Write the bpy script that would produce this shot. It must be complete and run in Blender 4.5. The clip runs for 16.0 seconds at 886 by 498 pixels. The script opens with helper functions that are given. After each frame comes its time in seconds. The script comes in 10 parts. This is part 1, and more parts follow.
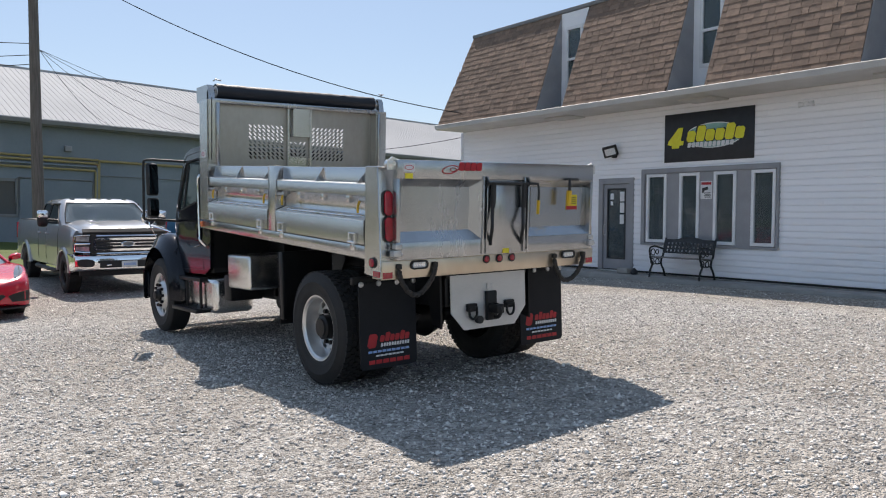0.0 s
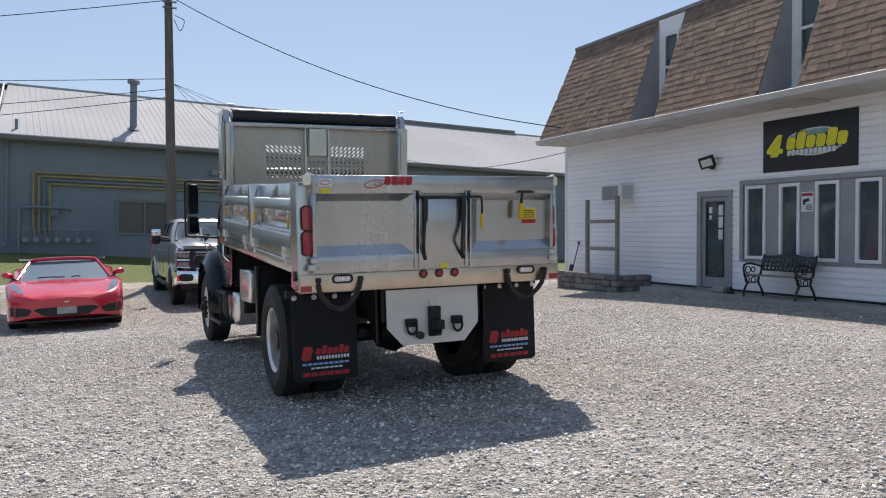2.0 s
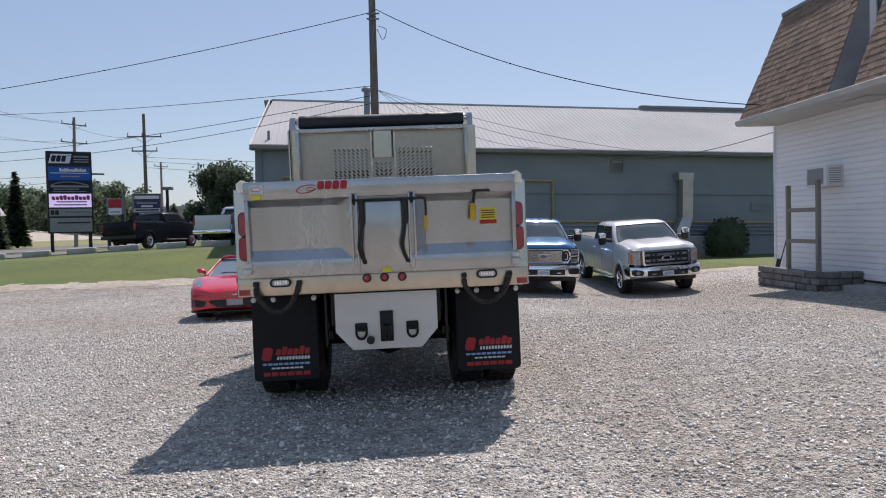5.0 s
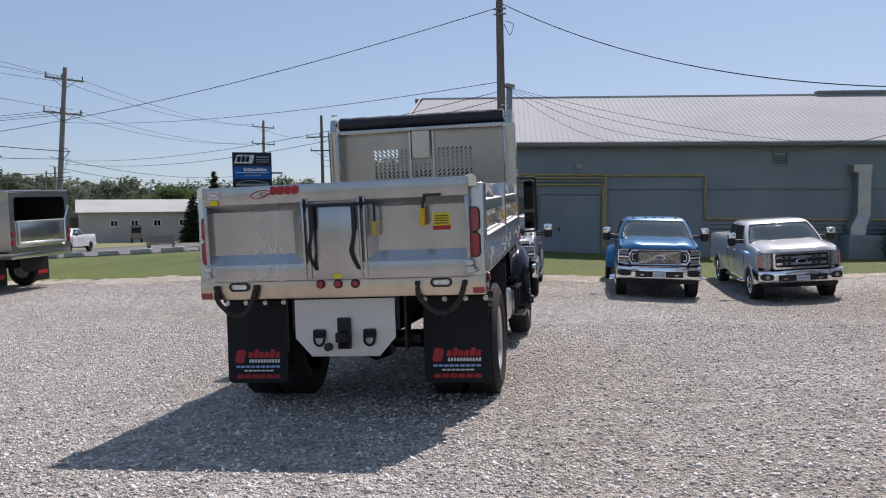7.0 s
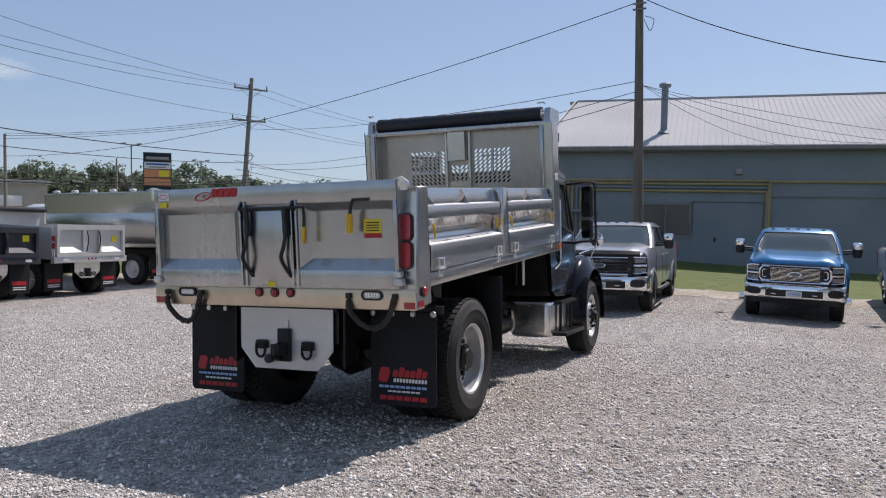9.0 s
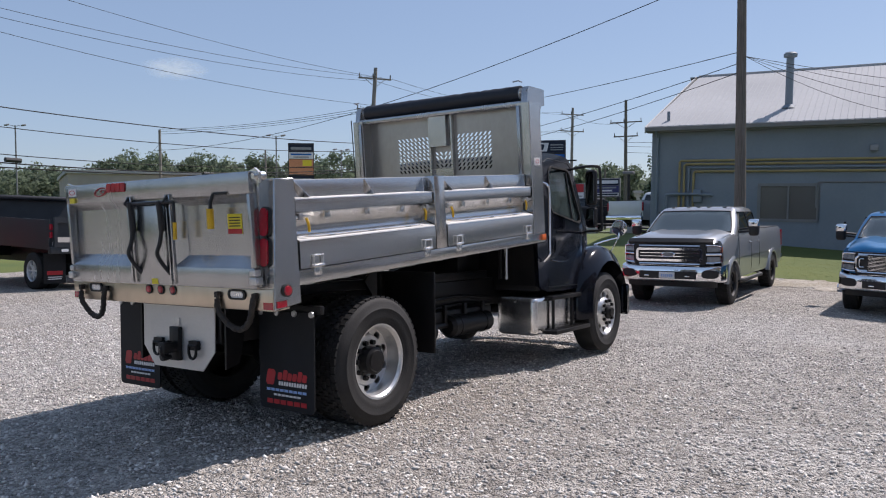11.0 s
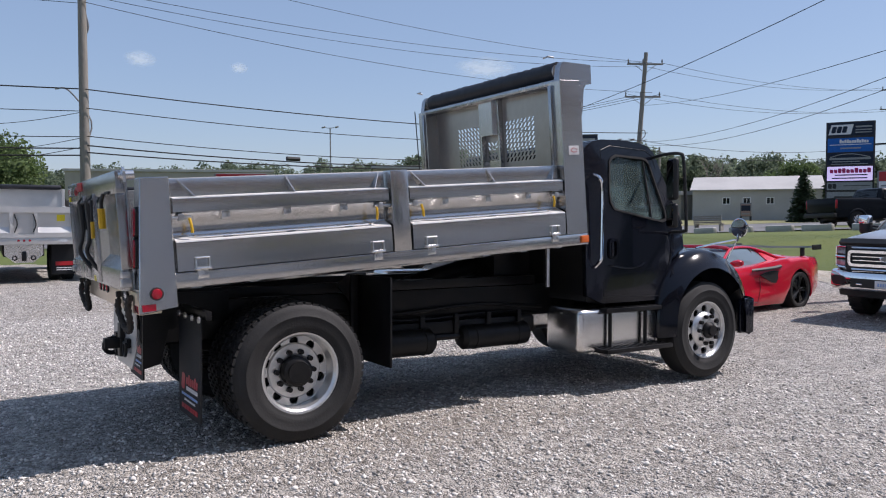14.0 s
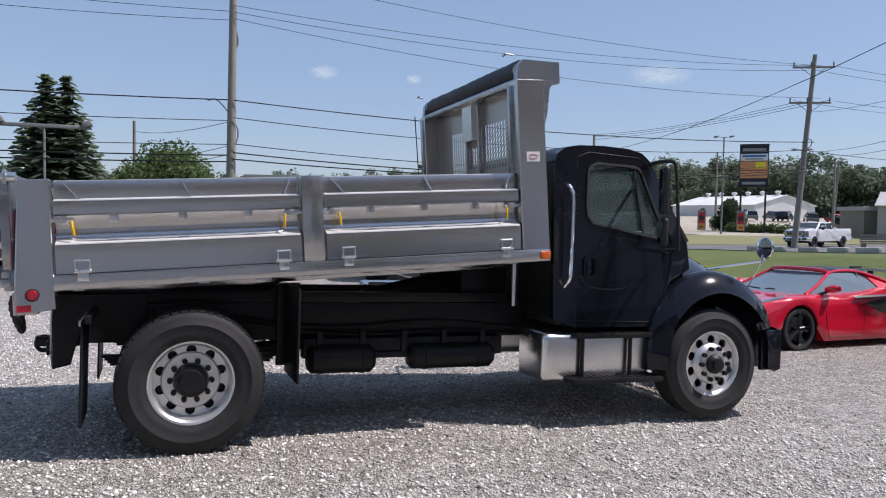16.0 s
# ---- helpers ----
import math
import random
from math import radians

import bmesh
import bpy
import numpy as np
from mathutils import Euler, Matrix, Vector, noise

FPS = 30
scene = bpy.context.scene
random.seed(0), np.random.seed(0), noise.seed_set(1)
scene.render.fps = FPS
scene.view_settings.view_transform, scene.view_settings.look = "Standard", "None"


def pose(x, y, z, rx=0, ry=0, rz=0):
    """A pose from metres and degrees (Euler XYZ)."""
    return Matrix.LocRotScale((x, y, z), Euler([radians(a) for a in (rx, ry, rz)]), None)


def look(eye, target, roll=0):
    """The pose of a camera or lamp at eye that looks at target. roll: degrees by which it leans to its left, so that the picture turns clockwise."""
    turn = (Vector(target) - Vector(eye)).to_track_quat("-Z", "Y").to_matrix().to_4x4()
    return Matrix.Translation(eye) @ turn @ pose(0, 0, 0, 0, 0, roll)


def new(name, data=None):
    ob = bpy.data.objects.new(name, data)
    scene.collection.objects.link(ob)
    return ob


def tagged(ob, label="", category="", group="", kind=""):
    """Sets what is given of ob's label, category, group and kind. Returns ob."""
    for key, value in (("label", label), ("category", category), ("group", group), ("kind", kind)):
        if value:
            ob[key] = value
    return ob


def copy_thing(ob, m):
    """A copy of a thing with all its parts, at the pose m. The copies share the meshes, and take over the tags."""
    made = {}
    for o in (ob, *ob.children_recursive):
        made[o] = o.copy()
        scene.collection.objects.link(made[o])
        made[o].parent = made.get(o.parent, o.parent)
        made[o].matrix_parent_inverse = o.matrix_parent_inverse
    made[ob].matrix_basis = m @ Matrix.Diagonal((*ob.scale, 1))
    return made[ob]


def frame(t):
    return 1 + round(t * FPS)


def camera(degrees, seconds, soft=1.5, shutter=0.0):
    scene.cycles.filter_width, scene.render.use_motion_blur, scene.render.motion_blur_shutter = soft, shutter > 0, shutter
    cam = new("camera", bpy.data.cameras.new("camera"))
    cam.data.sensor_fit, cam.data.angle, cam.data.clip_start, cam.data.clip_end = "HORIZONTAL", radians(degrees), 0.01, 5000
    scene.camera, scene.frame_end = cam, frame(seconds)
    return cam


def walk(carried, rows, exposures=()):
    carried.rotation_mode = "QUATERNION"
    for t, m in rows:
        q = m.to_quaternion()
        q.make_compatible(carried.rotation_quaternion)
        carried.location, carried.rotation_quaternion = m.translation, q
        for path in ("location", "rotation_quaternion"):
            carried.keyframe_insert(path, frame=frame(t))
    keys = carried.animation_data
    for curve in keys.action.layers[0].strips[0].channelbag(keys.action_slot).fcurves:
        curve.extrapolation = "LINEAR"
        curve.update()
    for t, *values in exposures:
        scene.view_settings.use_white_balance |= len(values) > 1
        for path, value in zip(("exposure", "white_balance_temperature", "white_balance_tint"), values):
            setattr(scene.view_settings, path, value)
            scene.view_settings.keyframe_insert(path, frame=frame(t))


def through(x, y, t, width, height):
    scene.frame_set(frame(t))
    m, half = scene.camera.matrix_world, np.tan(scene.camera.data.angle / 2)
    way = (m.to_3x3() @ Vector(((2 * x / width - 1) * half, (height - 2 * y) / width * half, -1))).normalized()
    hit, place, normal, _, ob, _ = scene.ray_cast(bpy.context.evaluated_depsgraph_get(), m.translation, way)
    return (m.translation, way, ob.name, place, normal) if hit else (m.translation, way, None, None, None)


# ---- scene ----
cam = camera(60.1, 16.0, 1.1)
PATH = [
    (0, (0.111, 0.042, 1.551), (1.269, 1.67, 1.456), 0.2),
    (0.5, (0.535, -0.223, 1.539), (1.605, 1.465, 1.454), 0.5),
    (1, (0.959, -0.477, 1.534), (1.938, 1.266, 1.464), 0.5),
    (1.5, (1.383, -0.712, 1.523), (2.264, 1.083, 1.467), 0.2),
    (2, (1.847, -0.848, 1.522), (2.623, 0.995, 1.473), -0.2),
    (2.5, (2.318, -1.017, 1.527), (2.971, 0.873, 1.481), -0.6),
    (3, (2.787, -1.079, 1.535), (3.318, 0.849, 1.486), -0.9),
    (3.5, (3.253, -1.177, 1.538), (3.66, 0.781, 1.484), -1.2),
    (4, (3.694, -1.24, 1.537), (3.984, 0.738, 1.48), -1.4),
    (4.2, (3.878, -1.229, 1.567), (4.121, 0.755, 1.508), -1.3),
    (6.3, (5.795, -1.005, 1.6), (5.565, 0.981, 1.532), -1.5),
    (6.5, (5.972, -0.928, 1.612), (5.694, 1.051, 1.544), -1.4),
    (7, (6.432, -0.751, 1.634), (6.023, 1.206, 1.567), -1.1),
    (7.5, (6.844, -0.499, 1.645), (6.308, 1.427, 1.584), -0.7),
    (8, (7.271, -0.261, 1.654), (6.612, 1.626, 1.599), -0.2),
    (8.5, (7.643, 0.066, 1.653), (6.873, 1.911, 1.601), 0.1),
    (9, (8.021, 0.416, 1.646), (7.156, 2.218, 1.595), 0.2),
    (9.5, (8.416, 0.74, 1.648), (7.463, 2.497, 1.59), 0.1),
    (9.7, (8.555, 0.899, 1.667), (7.571, 2.639, 1.605), -0.0),
    (11.8, (9.838, 2.451, 1.73), (8.505, 3.94, 1.639), -0.4),
    (12, (9.925, 2.631, 1.741), (8.556, 4.087, 1.653), -0.4),
    (12.5, (10.173, 3.05, 1.745), (8.708, 4.408, 1.651), -0.4),
    (13, (10.348, 3.459, 1.739), (8.79, 4.71, 1.637), -0.6),
    (13.5, (10.503, 3.904, 1.734), (8.864, 5.045, 1.628), -0.6),
    (14, (10.675, 4.346, 1.749), (8.964, 5.376, 1.641), -0.3),
    (14.5, (10.749, 4.804, 1.762), (8.98, 5.731, 1.659), 0.1),
    (15, (10.891, 5.264, 1.769), (9.071, 6.088, 1.672), 0.5),
    (15.5, (10.947, 5.737, 1.763), (9.088, 6.467, 1.672), 0.9),
    (16, (11.05, 6.224, 1.765), (9.157, 6.865, 1.678), 1.0),
]
walk(cam, [(t, look(eye, target, roll)) for t, eye, target, roll in PATH], [(0.0, 0.26, 6700, 14), (2.0, 0.14, 6650, 16), (4.0, 0.02, 6600, 18), (9.0, -0.03, 6450, 19), (16.0, 0.03, 6250, 20)])

# ---- world, sun ----
SUN = Vector((0.23, 0.67, 1.0)).normalized()
world = bpy.data.worlds.new("world")
scene.world = world
world.use_nodes = True
wn, wl = world.node_tree.nodes, world.node_tree.links
sky = wn.new("ShaderNodeTexSky")
sky.sky_type, sky.sun_disc = "NISHITA", False
sky.sun_elevation = math.asin(SUN.z)
sky.sun_rotation = math.atan2(SUN.x, SUN.y)
sky.air_density, sky.dust_density, sky.ozone_density = 1.0, 0.6, 1.6
haze = wn.new("ShaderNodeMix")
haze.data_type = "RGBA"
haze.inputs[0].default_value = 0.45
haze.inputs[7].default_value = (3.05, 4.35, 5.9, 1)
wl.new(sky.outputs[0], haze.inputs[6])
wl.new(haze.outputs[2], wn["Background"].inputs[0])
wn["Background"].inputs[1].default_value = 0.112
sun = new("sun", bpy.data.lights.new("sun", "SUN"))
sun.data.energy, sun.data.angle, sun.data.color = 5.2, radians(0.55), (1.0, 0.945, 0.87)
sun.matrix_world = look(SUN * 60, (0, 0, 0))
scene.view_settings.exposure = 0.0


# ---- building blocks ----
def part(name, bm, material, parent=None, label="", smooth=35):
    """Links a bmesh as one mesh object, under a thing where one is given."""
    bmesh.ops.recalc_face_normals(bm, faces=bm.faces)
    me = bpy.data.meshes.new(name)
    bm.to_mesh(me)
    bm.free()
    for m in material if isinstance(material, (list, tuple)) else (material,):
        me.materials.append(m)
    if smooth:
        me.polygons.foreach_set("use_smooth", [True] * len(me.polygons))
        me.set_sharp_from_angle(angle=radians(smooth))
    ob = new(name, me)
    ob.parent = parent
    if label:
        ob["label"] = label
    return ob


def part_each(name, bm, material, parent=None, label="", smooth=35):
    """Links every loose piece of a bmesh as a mesh of its own."""
    seen, out = set(), []
    for f in list(bm.faces):
        if f in seen:
            continue
        island, todo = [], [f]
        seen.add(f)
        while todo:
            g = todo.pop()
            island.append(g)
            for v in g.verts:
                for h in v.link_faces:
                    if h not in seen:
                        seen.add(h)
                        todo.append(h)
        piece, twin = bmesh.new(), {}
        for g in island:
            for v in g.verts:
                if v not in twin:
                    twin[v] = piece.verts.new(v.co)
            piece.faces.new([twin[v] for v in g.verts]).material_index = g.material_index
        out.append(part(name, piece, material, parent, label, smooth))
    bm.free()
    return out


def thing(name, label, category, m=None, group="", kind=""):
    ob = new(name)
    ob.empty_display_size = 0.3
    if m is not None:
        ob.matrix_world = m
    return tagged(ob, label, category, group, kind)


def box(bm, x0, x1, y0, y1, z0, z1, bevel=0.0, seg=2, m=None, mi=0):
    r = bmesh.ops.create_cube(bm, size=1)
    vs = r["verts"]
    for v in vs:
        v.co = Vector(((x0 + x1) / 2 + v.co.x * (x1 - x0), (y0 + y1) / 2 + v.co.y * (y1 - y0), (z0 + z1) / 2 + v.co.z * (z1 - z0)))
        if m is not None:
            v.co = m @ v.co
    if mi:
        for f in {f for v in vs for f in v.link_faces}:
            f.material_index = mi
    if bevel:
        es = list({e for v in vs for e in v.link_edges})
        bmesh.ops.bevel(bm, geom=es, offset=bevel, segments=seg, profile=0.5, affect="EDGES")
    return bm


def frame_of(d):
    d = d.normalized()
    a = Vector((0, 0, 1)) if abs(d.z) < 0.9 else Vector((1, 0, 0))
    s = d.cross(a).normalized()
    return s, d.cross(s).normalized()


def cyl(bm, p0, p1, r0, r1=None, n=16, caps=True, mi=0):
    p0, p1 = Vector(p0), Vector(p1)
    r1 = r0 if r1 is None else r1
    s, u = frame_of(p1 - p0)
    rings = []
    for p, r in ((p0, r0), (p1, r1)):
        rings.append([bm.verts.new(p + (s * math.cos(a) + u * math.sin(a)) * r) for a in (2 * math.pi * i / n for i in range(n))])
    for i in range(n):
        bm.faces.new((rings[0][i], rings[0][(i + 1) % n], rings[1][(i + 1) % n], rings[1][i])).material_index = mi
    if caps:
        bm.faces.new(rings[0][::-1]).material_index = mi
        bm.faces.new(rings[1]).material_index = mi
    return bm


def tube(bm, pts, r, n=8, mi=0):
    pts = [Vector(p) for p in pts]
    last, first = None, None
    up = None
    for i, p in enumerate(pts):
        d = (pts[min(i + 1, len(pts) - 1)] - pts[max(i - 1, 0)])
        if d.length < 1e-9:
            continue
        d.normalize()
        if up is None:
            s, u = frame_of(d)
        else:
            s = up - d * up.dot(d)
            s = s.normalized() if s.length > 1e-6 else frame_of(d)[0]
            u = d.cross(s)
        up = s
        ring = [bm.verts.new(p + (s * math.cos(a) + u * math.sin(a)) * r) for a in (2 * math.pi * k / n for k in range(n))]
        if last:
            for k in range(n):
                bm.faces.new((last[k], last[(k + 1) % n], ring[(k + 1) % n], ring[k])).material_index = mi
        else:
            first = ring
        last = ring
    bm.faces.new(first[::-1]).material_index = mi
    bm.faces.new(last).material_index = mi
    return bm


def curve_pts(pts, n=6):
    """Smooth points through pts (Catmull-Rom)."""
    p = [Vector(q) for q in pts]
    p = [p[0] * 2 - p[1]] + p + [p[-1] * 2 - p[-2]]
    out = []
    for i in range(1, len(p) - 2):
        for k in range(n):
            t = k / n
            a, b, c, d = p[i - 1], p[i], p[i + 1], p[i + 2]
            out.append(0.5 * (2 * b + (c - a) * t + (2 * a - 5 * b + 4 * c - d) * t * t + (3 * b - a - 3 * c + d) * t ** 3))
    return out + [p[-2]]


def lathe(bm, profile, centre, axis="x", n=32, mi=0, sign=1, caps=True):
    """Turns (radius, along) round an axis through centre."""
    c = Vector(centre)
    rings = []
    for r, h in profile:
        ring = []
        for k in range(n):
            a = 2 * math.pi * k / n
            q = {"x": (h * sign, r * math.cos(a), r * math.sin(a)), "y": (r * math.cos(a), h * sign, r * math.sin(a)), "z": (r * math.cos(a), r * math.sin(a), h * sign)}[axis]
            ring.append(bm.verts.new(c + Vector(q)))
        rings.append(ring)
    for a, b in zip(rings, rings[1:]):
        for k in range(n):
            bm.faces.new((a[k], a[(k + 1) % n], b[(k + 1) % n], b[k])).material_index = mi
    if caps and profile[0][0] > 1e-4:
        bm.faces.new(rings[0][::-1]).material_index = mi
    if caps and profile[-1][0] > 1e-4:
        bm.faces.new(rings[-1]).material_index = mi
    return bm


def plate(bm, outer, holes, to3, t0, t1, mi=0):
    """A sheet with holes: loops in (u, v), to3(u, v, w) places them, from w = t0 to t1."""
    sides = []
    for w in (t0, t1):
        loops, edges = [], []
        for loop in [outer] + list(holes):
            vs = [bm.verts.new(to3(u, v, w)) for u, v in loop]
            es = [bm.edges.new((vs[i], vs[(i + 1) % len(vs)])) for i in range(len(vs))]
            loops.append(vs)
            edges += es
        if holes:
            r = bmesh.ops.triangle_fill(bm, edges=edges, use_beauty=True, use_dissolve=False)
            for g in r["geom"]:
                if isinstance(g, bmesh.types.BMFace):
                    g.material_index = mi
        else:
            bm.faces.new(loops[0]).material_index = mi
        sides.append(loops)
    for a, b in zip(*sides):
        for i in range(len(a)):
            j = (i + 1) % len(a)
            bm.faces.new((a[i], a[j], b[j], b[i])).material_index = mi
    return bm


def loft(bm, sections, caps=True, closed=True, mi=0):
    rings = [[bm.verts.new(p) for p in s] for s in sections]
    n = len(rings[0])
    for a, b in zip(rings, rings[1:]):
        for k in range(n if closed else n - 1):
            bm.faces.new((a[k], a[(k + 1) % n], b[(k + 1) % n], b[k])).material_index = mi
    if caps and closed:
        bm.faces.new(rings[0][::-1]).material_index = mi
        bm.faces.new(rings[-1]).material_index = mi
    return bm


def rect(u0, u1, v0, v1, r=0.0, n=4):
    if not r:
        return [(u0, v0), (u1, v0), (u1, v1), (u0, v1)]
    out = []
    for cx, cy, a0 in ((u1 - r, v0 + r, -90), (u1 - r, v1 - r, 0), (u0 + r, v1 - r, 90), (u0 + r, v0 + r, 180)):
        for k in range(n + 1):
            a = radians(a0 + 90 * k / n)
            out.append((cx + r * math.cos(a), cy + r * math.sin(a)))
    return out


def on_y(y):
    return lambda u, v, w: Vector((u, y + w, v))


def on_x(x, s=1):
    return lambda u, v, w: Vector((x + s * w, u, v))


def plain_mark(name, heights, m, size, material, parent, shear=0.22, thick=0.0015, gap=0.14):
    """A row of plain slanted blocks, one for each height, as a printed mark."""
    w, h = size
    step = w / len(heights)
    for i, k in enumerate(heights):
        a, b = -w / 2 + i * step, -w / 2 + (i + 1 - gap) * step
        c = min(step * 0.22, h * 0.2)
        out = [(a + c, 0), (b - c * 0.4, 0), (b, c * 0.5), (b, h * k - c), (b - c, h * k), (a + c * 0.4, h * k), (a, h * k - c * 0.5), (a, c)]
        bm = bmesh.new()
        plate(bm, [(u + (v - h / 2) * shear, v - h / 2) for u, v in out], [], lambda u, v, q: m @ Vector((u, v, q)), -thick, thick)
        part(name, bm, material, parent)


# ---- materials ----
def material(name, a, b=None, rough=0.6, metal=0.0, scale=8.0, fine=60.0, bump=0.0, bump_scale=None, stretch=(1, 1, 1), rough_var=0.12,
             coat=0.0, per_piece=0.0, grain=0.25, emit=None, spec=0.5, coord="Object"):
    """Two tones a and b mixed by coarse and fine noise, uneven gloss and fine relief."""
    m = bpy.data.materials.new(name)
    m.use_nodes = True
    n, l = m.node_tree.nodes, m.node_tree.links
    p = n["Principled BSDF"]
    b = b or tuple(c * 0.8 for c in a)
    tc, mp = n.new("ShaderNodeTexCoord"), n.new("ShaderNodeMapping")
    mp.inputs["Scale"].default_value = stretch
    l.new(tc.outputs[coord], mp.inputs["Vector"])
    c1, c2 = n.new("ShaderNodeTexNoise"), n.new("ShaderNodeTexNoise")
    c1.inputs["Scale"].default_value, c1.inputs["Detail"].default_value = scale, 5
    c2.inputs["Scale"].default_value, c2.inputs["Detail"].default_value = fine, 3
    for c in (c1, c2):
        l.new(mp.outputs[0], c.inputs["Vector"])
    mix = n.new("ShaderNodeMix")
    mix.data_type = "FLOAT"
    mix.inputs[0].default_value = grain
    l.new(c1.outputs[0], mix.inputs[2])
    l.new(c2.outputs[0], mix.inputs[3])
    ramp = n.new("ShaderNodeValToRGB")
    ramp.color_ramp.elements[0].position, ramp.color_ramp.elements[1].position = 0.36, 0.64
    ramp.color_ramp.elements[0].color, ramp.color_ramp.elements[1].color = (*a, 1), (*b, 1)
    l.new(mix.outputs[0], ramp.inputs[0])
    out = ramp.outputs[0]
    if per_piece:
        info, hsv, rng = n.new("ShaderNodeObjectInfo"), n.new("ShaderNodeHueSaturation"), n.new("ShaderNodeMapRange")
        geo, add, fr = n.new("ShaderNodeNewGeometry"), n.new("ShaderNodeMath"), n.new("ShaderNodeMath")
        fr.operation = "FRACT"
        l.new(info.outputs["Random"], add.inputs[0])
        l.new(geo.outputs["Random Per Island"], add.inputs[1])
        l.new(add.outputs[0], fr.inputs[0])
        rng.inputs[3].default_value, rng.inputs[4].default_value = 1 - per_piece, 1 + per_piece
        l.new(fr.outputs[0], rng.inputs[0])
        l.new(rng.outputs[0], hsv.inputs["Value"])
        l.new(out, hsv.inputs["Color"])
        out = hsv.outputs[0]
    l.new(out, p.inputs["Base Color"])
    rr = n.new("ShaderNodeMapRange")
    rr.inputs[3].default_value, rr.inputs[4].default_value = max(0.02, rough - rough_var), min(1, rough + rough_var)
    l.new(mix.outputs[0], rr.inputs[0])
    l.new(rr.outputs[0], p.inputs["Roughness"])
    p.inputs["Metallic"].default_value = metal
    p.inputs["Coat Weight"].default_value = coat
    p.inputs["Coat Roughness"].default_value = 0.04
    p.inputs["Specular IOR Level"].default_value = spec
    if bump:
        bn, bt = n.new("ShaderNodeBump"), n.new("ShaderNodeTexNoise")
        bt.inputs["Scale"].default_value, bt.inputs["Detail"].default_value = bump_scale or fine, 4
        l.new(mp.outputs[0], bt.inputs["Vector"])
        l.new(bt.outputs[0], bn.inputs["Height"])
        bn.inputs["Strength"].default_value, bn.inputs["Distance"].default_value = min(1, bump), 0.01
        l.new(bn.outputs[0], p.inputs["Normal"])
    if emit:
        p.inputs["Emission Color"].default_value = (*a, 1)
        p.inputs["Emission Strength"].default_value = emit
    return m


def leaf_material(name, a, b, scale, fine, per_piece, through=0.4):
    """Leaves: part of the light passes through them."""
    m = material(name, a, b, 0.7, 0.0, scale, fine, per_piece=per_piece, spec=0.3)
    n, l = m.node_tree.nodes, m.node_tree.links
    tr, mixs = n.new("ShaderNodeBsdfTranslucent"), n.new("ShaderNodeMixShader")
    l.new(n["Principled BSDF"].inputs["Base Color"].links[0].from_socket, tr.inputs[0])
    mixs.inputs[0].default_value = through
    l.new(n["Principled BSDF"].outputs[0], mixs.inputs[1])
    l.new(tr.outputs[0], mixs.inputs[2])
    l.new(mixs.outputs[0], n["Material Output"].inputs[0])
    return m


def glass_material(name, tint, rough=0.02, clear=0.0):
    """Window glass: clear is how much of it lets the view through."""
    m = bpy.data.materials.new(name)
    m.use_nodes = True
    n, l = m.node_tree.nodes, m.node_tree.links
    p = n["Principled BSDF"]
    p.inputs["Base Color"].default_value = (*tint, 1)
    p.inputs["Roughness"].default_value = rough
    p.inputs["Specular IOR Level"].default_value = 0.6
    p.inputs["Transmission Weight"].default_value = 0.0
    if clear:
        mixs, tr = n.new("ShaderNodeMixShader"), n.new("ShaderNodeBsdfTransparent")
        tr.inputs[0].default_value = (0.72, 0.8, 0.78, 1)
        mixs.inputs[0].default_value = clear
        l.new(p.outputs[0], mixs.inputs[1])
        l.new(tr.outputs[0], mixs.inputs[2])
        l.new(mixs.outputs[0], n["Material Output"].inputs[0])
    return m


ALU = material("mill_aluminium", (0.395, 0.40, 0.402), (0.49, 0.493, 0.495), 0.26, 0.95, 1.6, 30, 0.0, None, (2.2, 0.25, 0.5), 0.09, grain=0.12)
# tan base stands in for sunlit gravel mirrored in the rear sill
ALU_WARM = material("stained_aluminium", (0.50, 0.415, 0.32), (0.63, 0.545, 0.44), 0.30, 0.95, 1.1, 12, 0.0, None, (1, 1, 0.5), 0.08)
# paler, less metallic copy: sunlight on upward faces put into the colour
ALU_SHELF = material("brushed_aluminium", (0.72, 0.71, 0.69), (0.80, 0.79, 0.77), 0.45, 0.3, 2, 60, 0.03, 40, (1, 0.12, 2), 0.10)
ALU_MID = material("dull_aluminium", (0.56, 0.555, 0.54), (0.65, 0.64, 0.62), 0.42, 0.6, 1.6, 45, 0.03, 40, (1, 0.12, 2), 0.10)
ALU_SIDE = material("sheet_aluminium", (0.50, 0.49, 0.475), (0.58, 0.57, 0.555), 0.22, 0.96, 1.2, 40, 0.03, 40, (1, 0.12, 2), 0.10)
ALU_BRIGHT = material("polished_aluminium", (0.72, 0.71, 0.69), (0.82, 0.81, 0.79), 0.26, 1.0, 3, 20, 0.0, None, (1, 1, 1), 0.04)
ALU_RIM = material("wheel_aluminium", (0.62, 0.62, 0.61), (0.72, 0.72, 0.71), 0.32, 0.75, 6, 40, rough_var=0.06)
# darker warm copy: shade and brown reflection of the headboard put into colour
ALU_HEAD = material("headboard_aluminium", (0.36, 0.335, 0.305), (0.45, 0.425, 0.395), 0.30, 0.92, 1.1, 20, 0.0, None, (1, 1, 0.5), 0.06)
CHROME = material("chrome", (0.85, 0.86, 0.88), (0.9, 0.9, 0.92), 0.07, 1.0, 4, 30, rough_var=0.03)
STEEL = material("zinc_steel", (0.45, 0.45, 0.45), (0.6, 0.6, 0.6), 0.35, 1.0, 20, 90, 0.1)
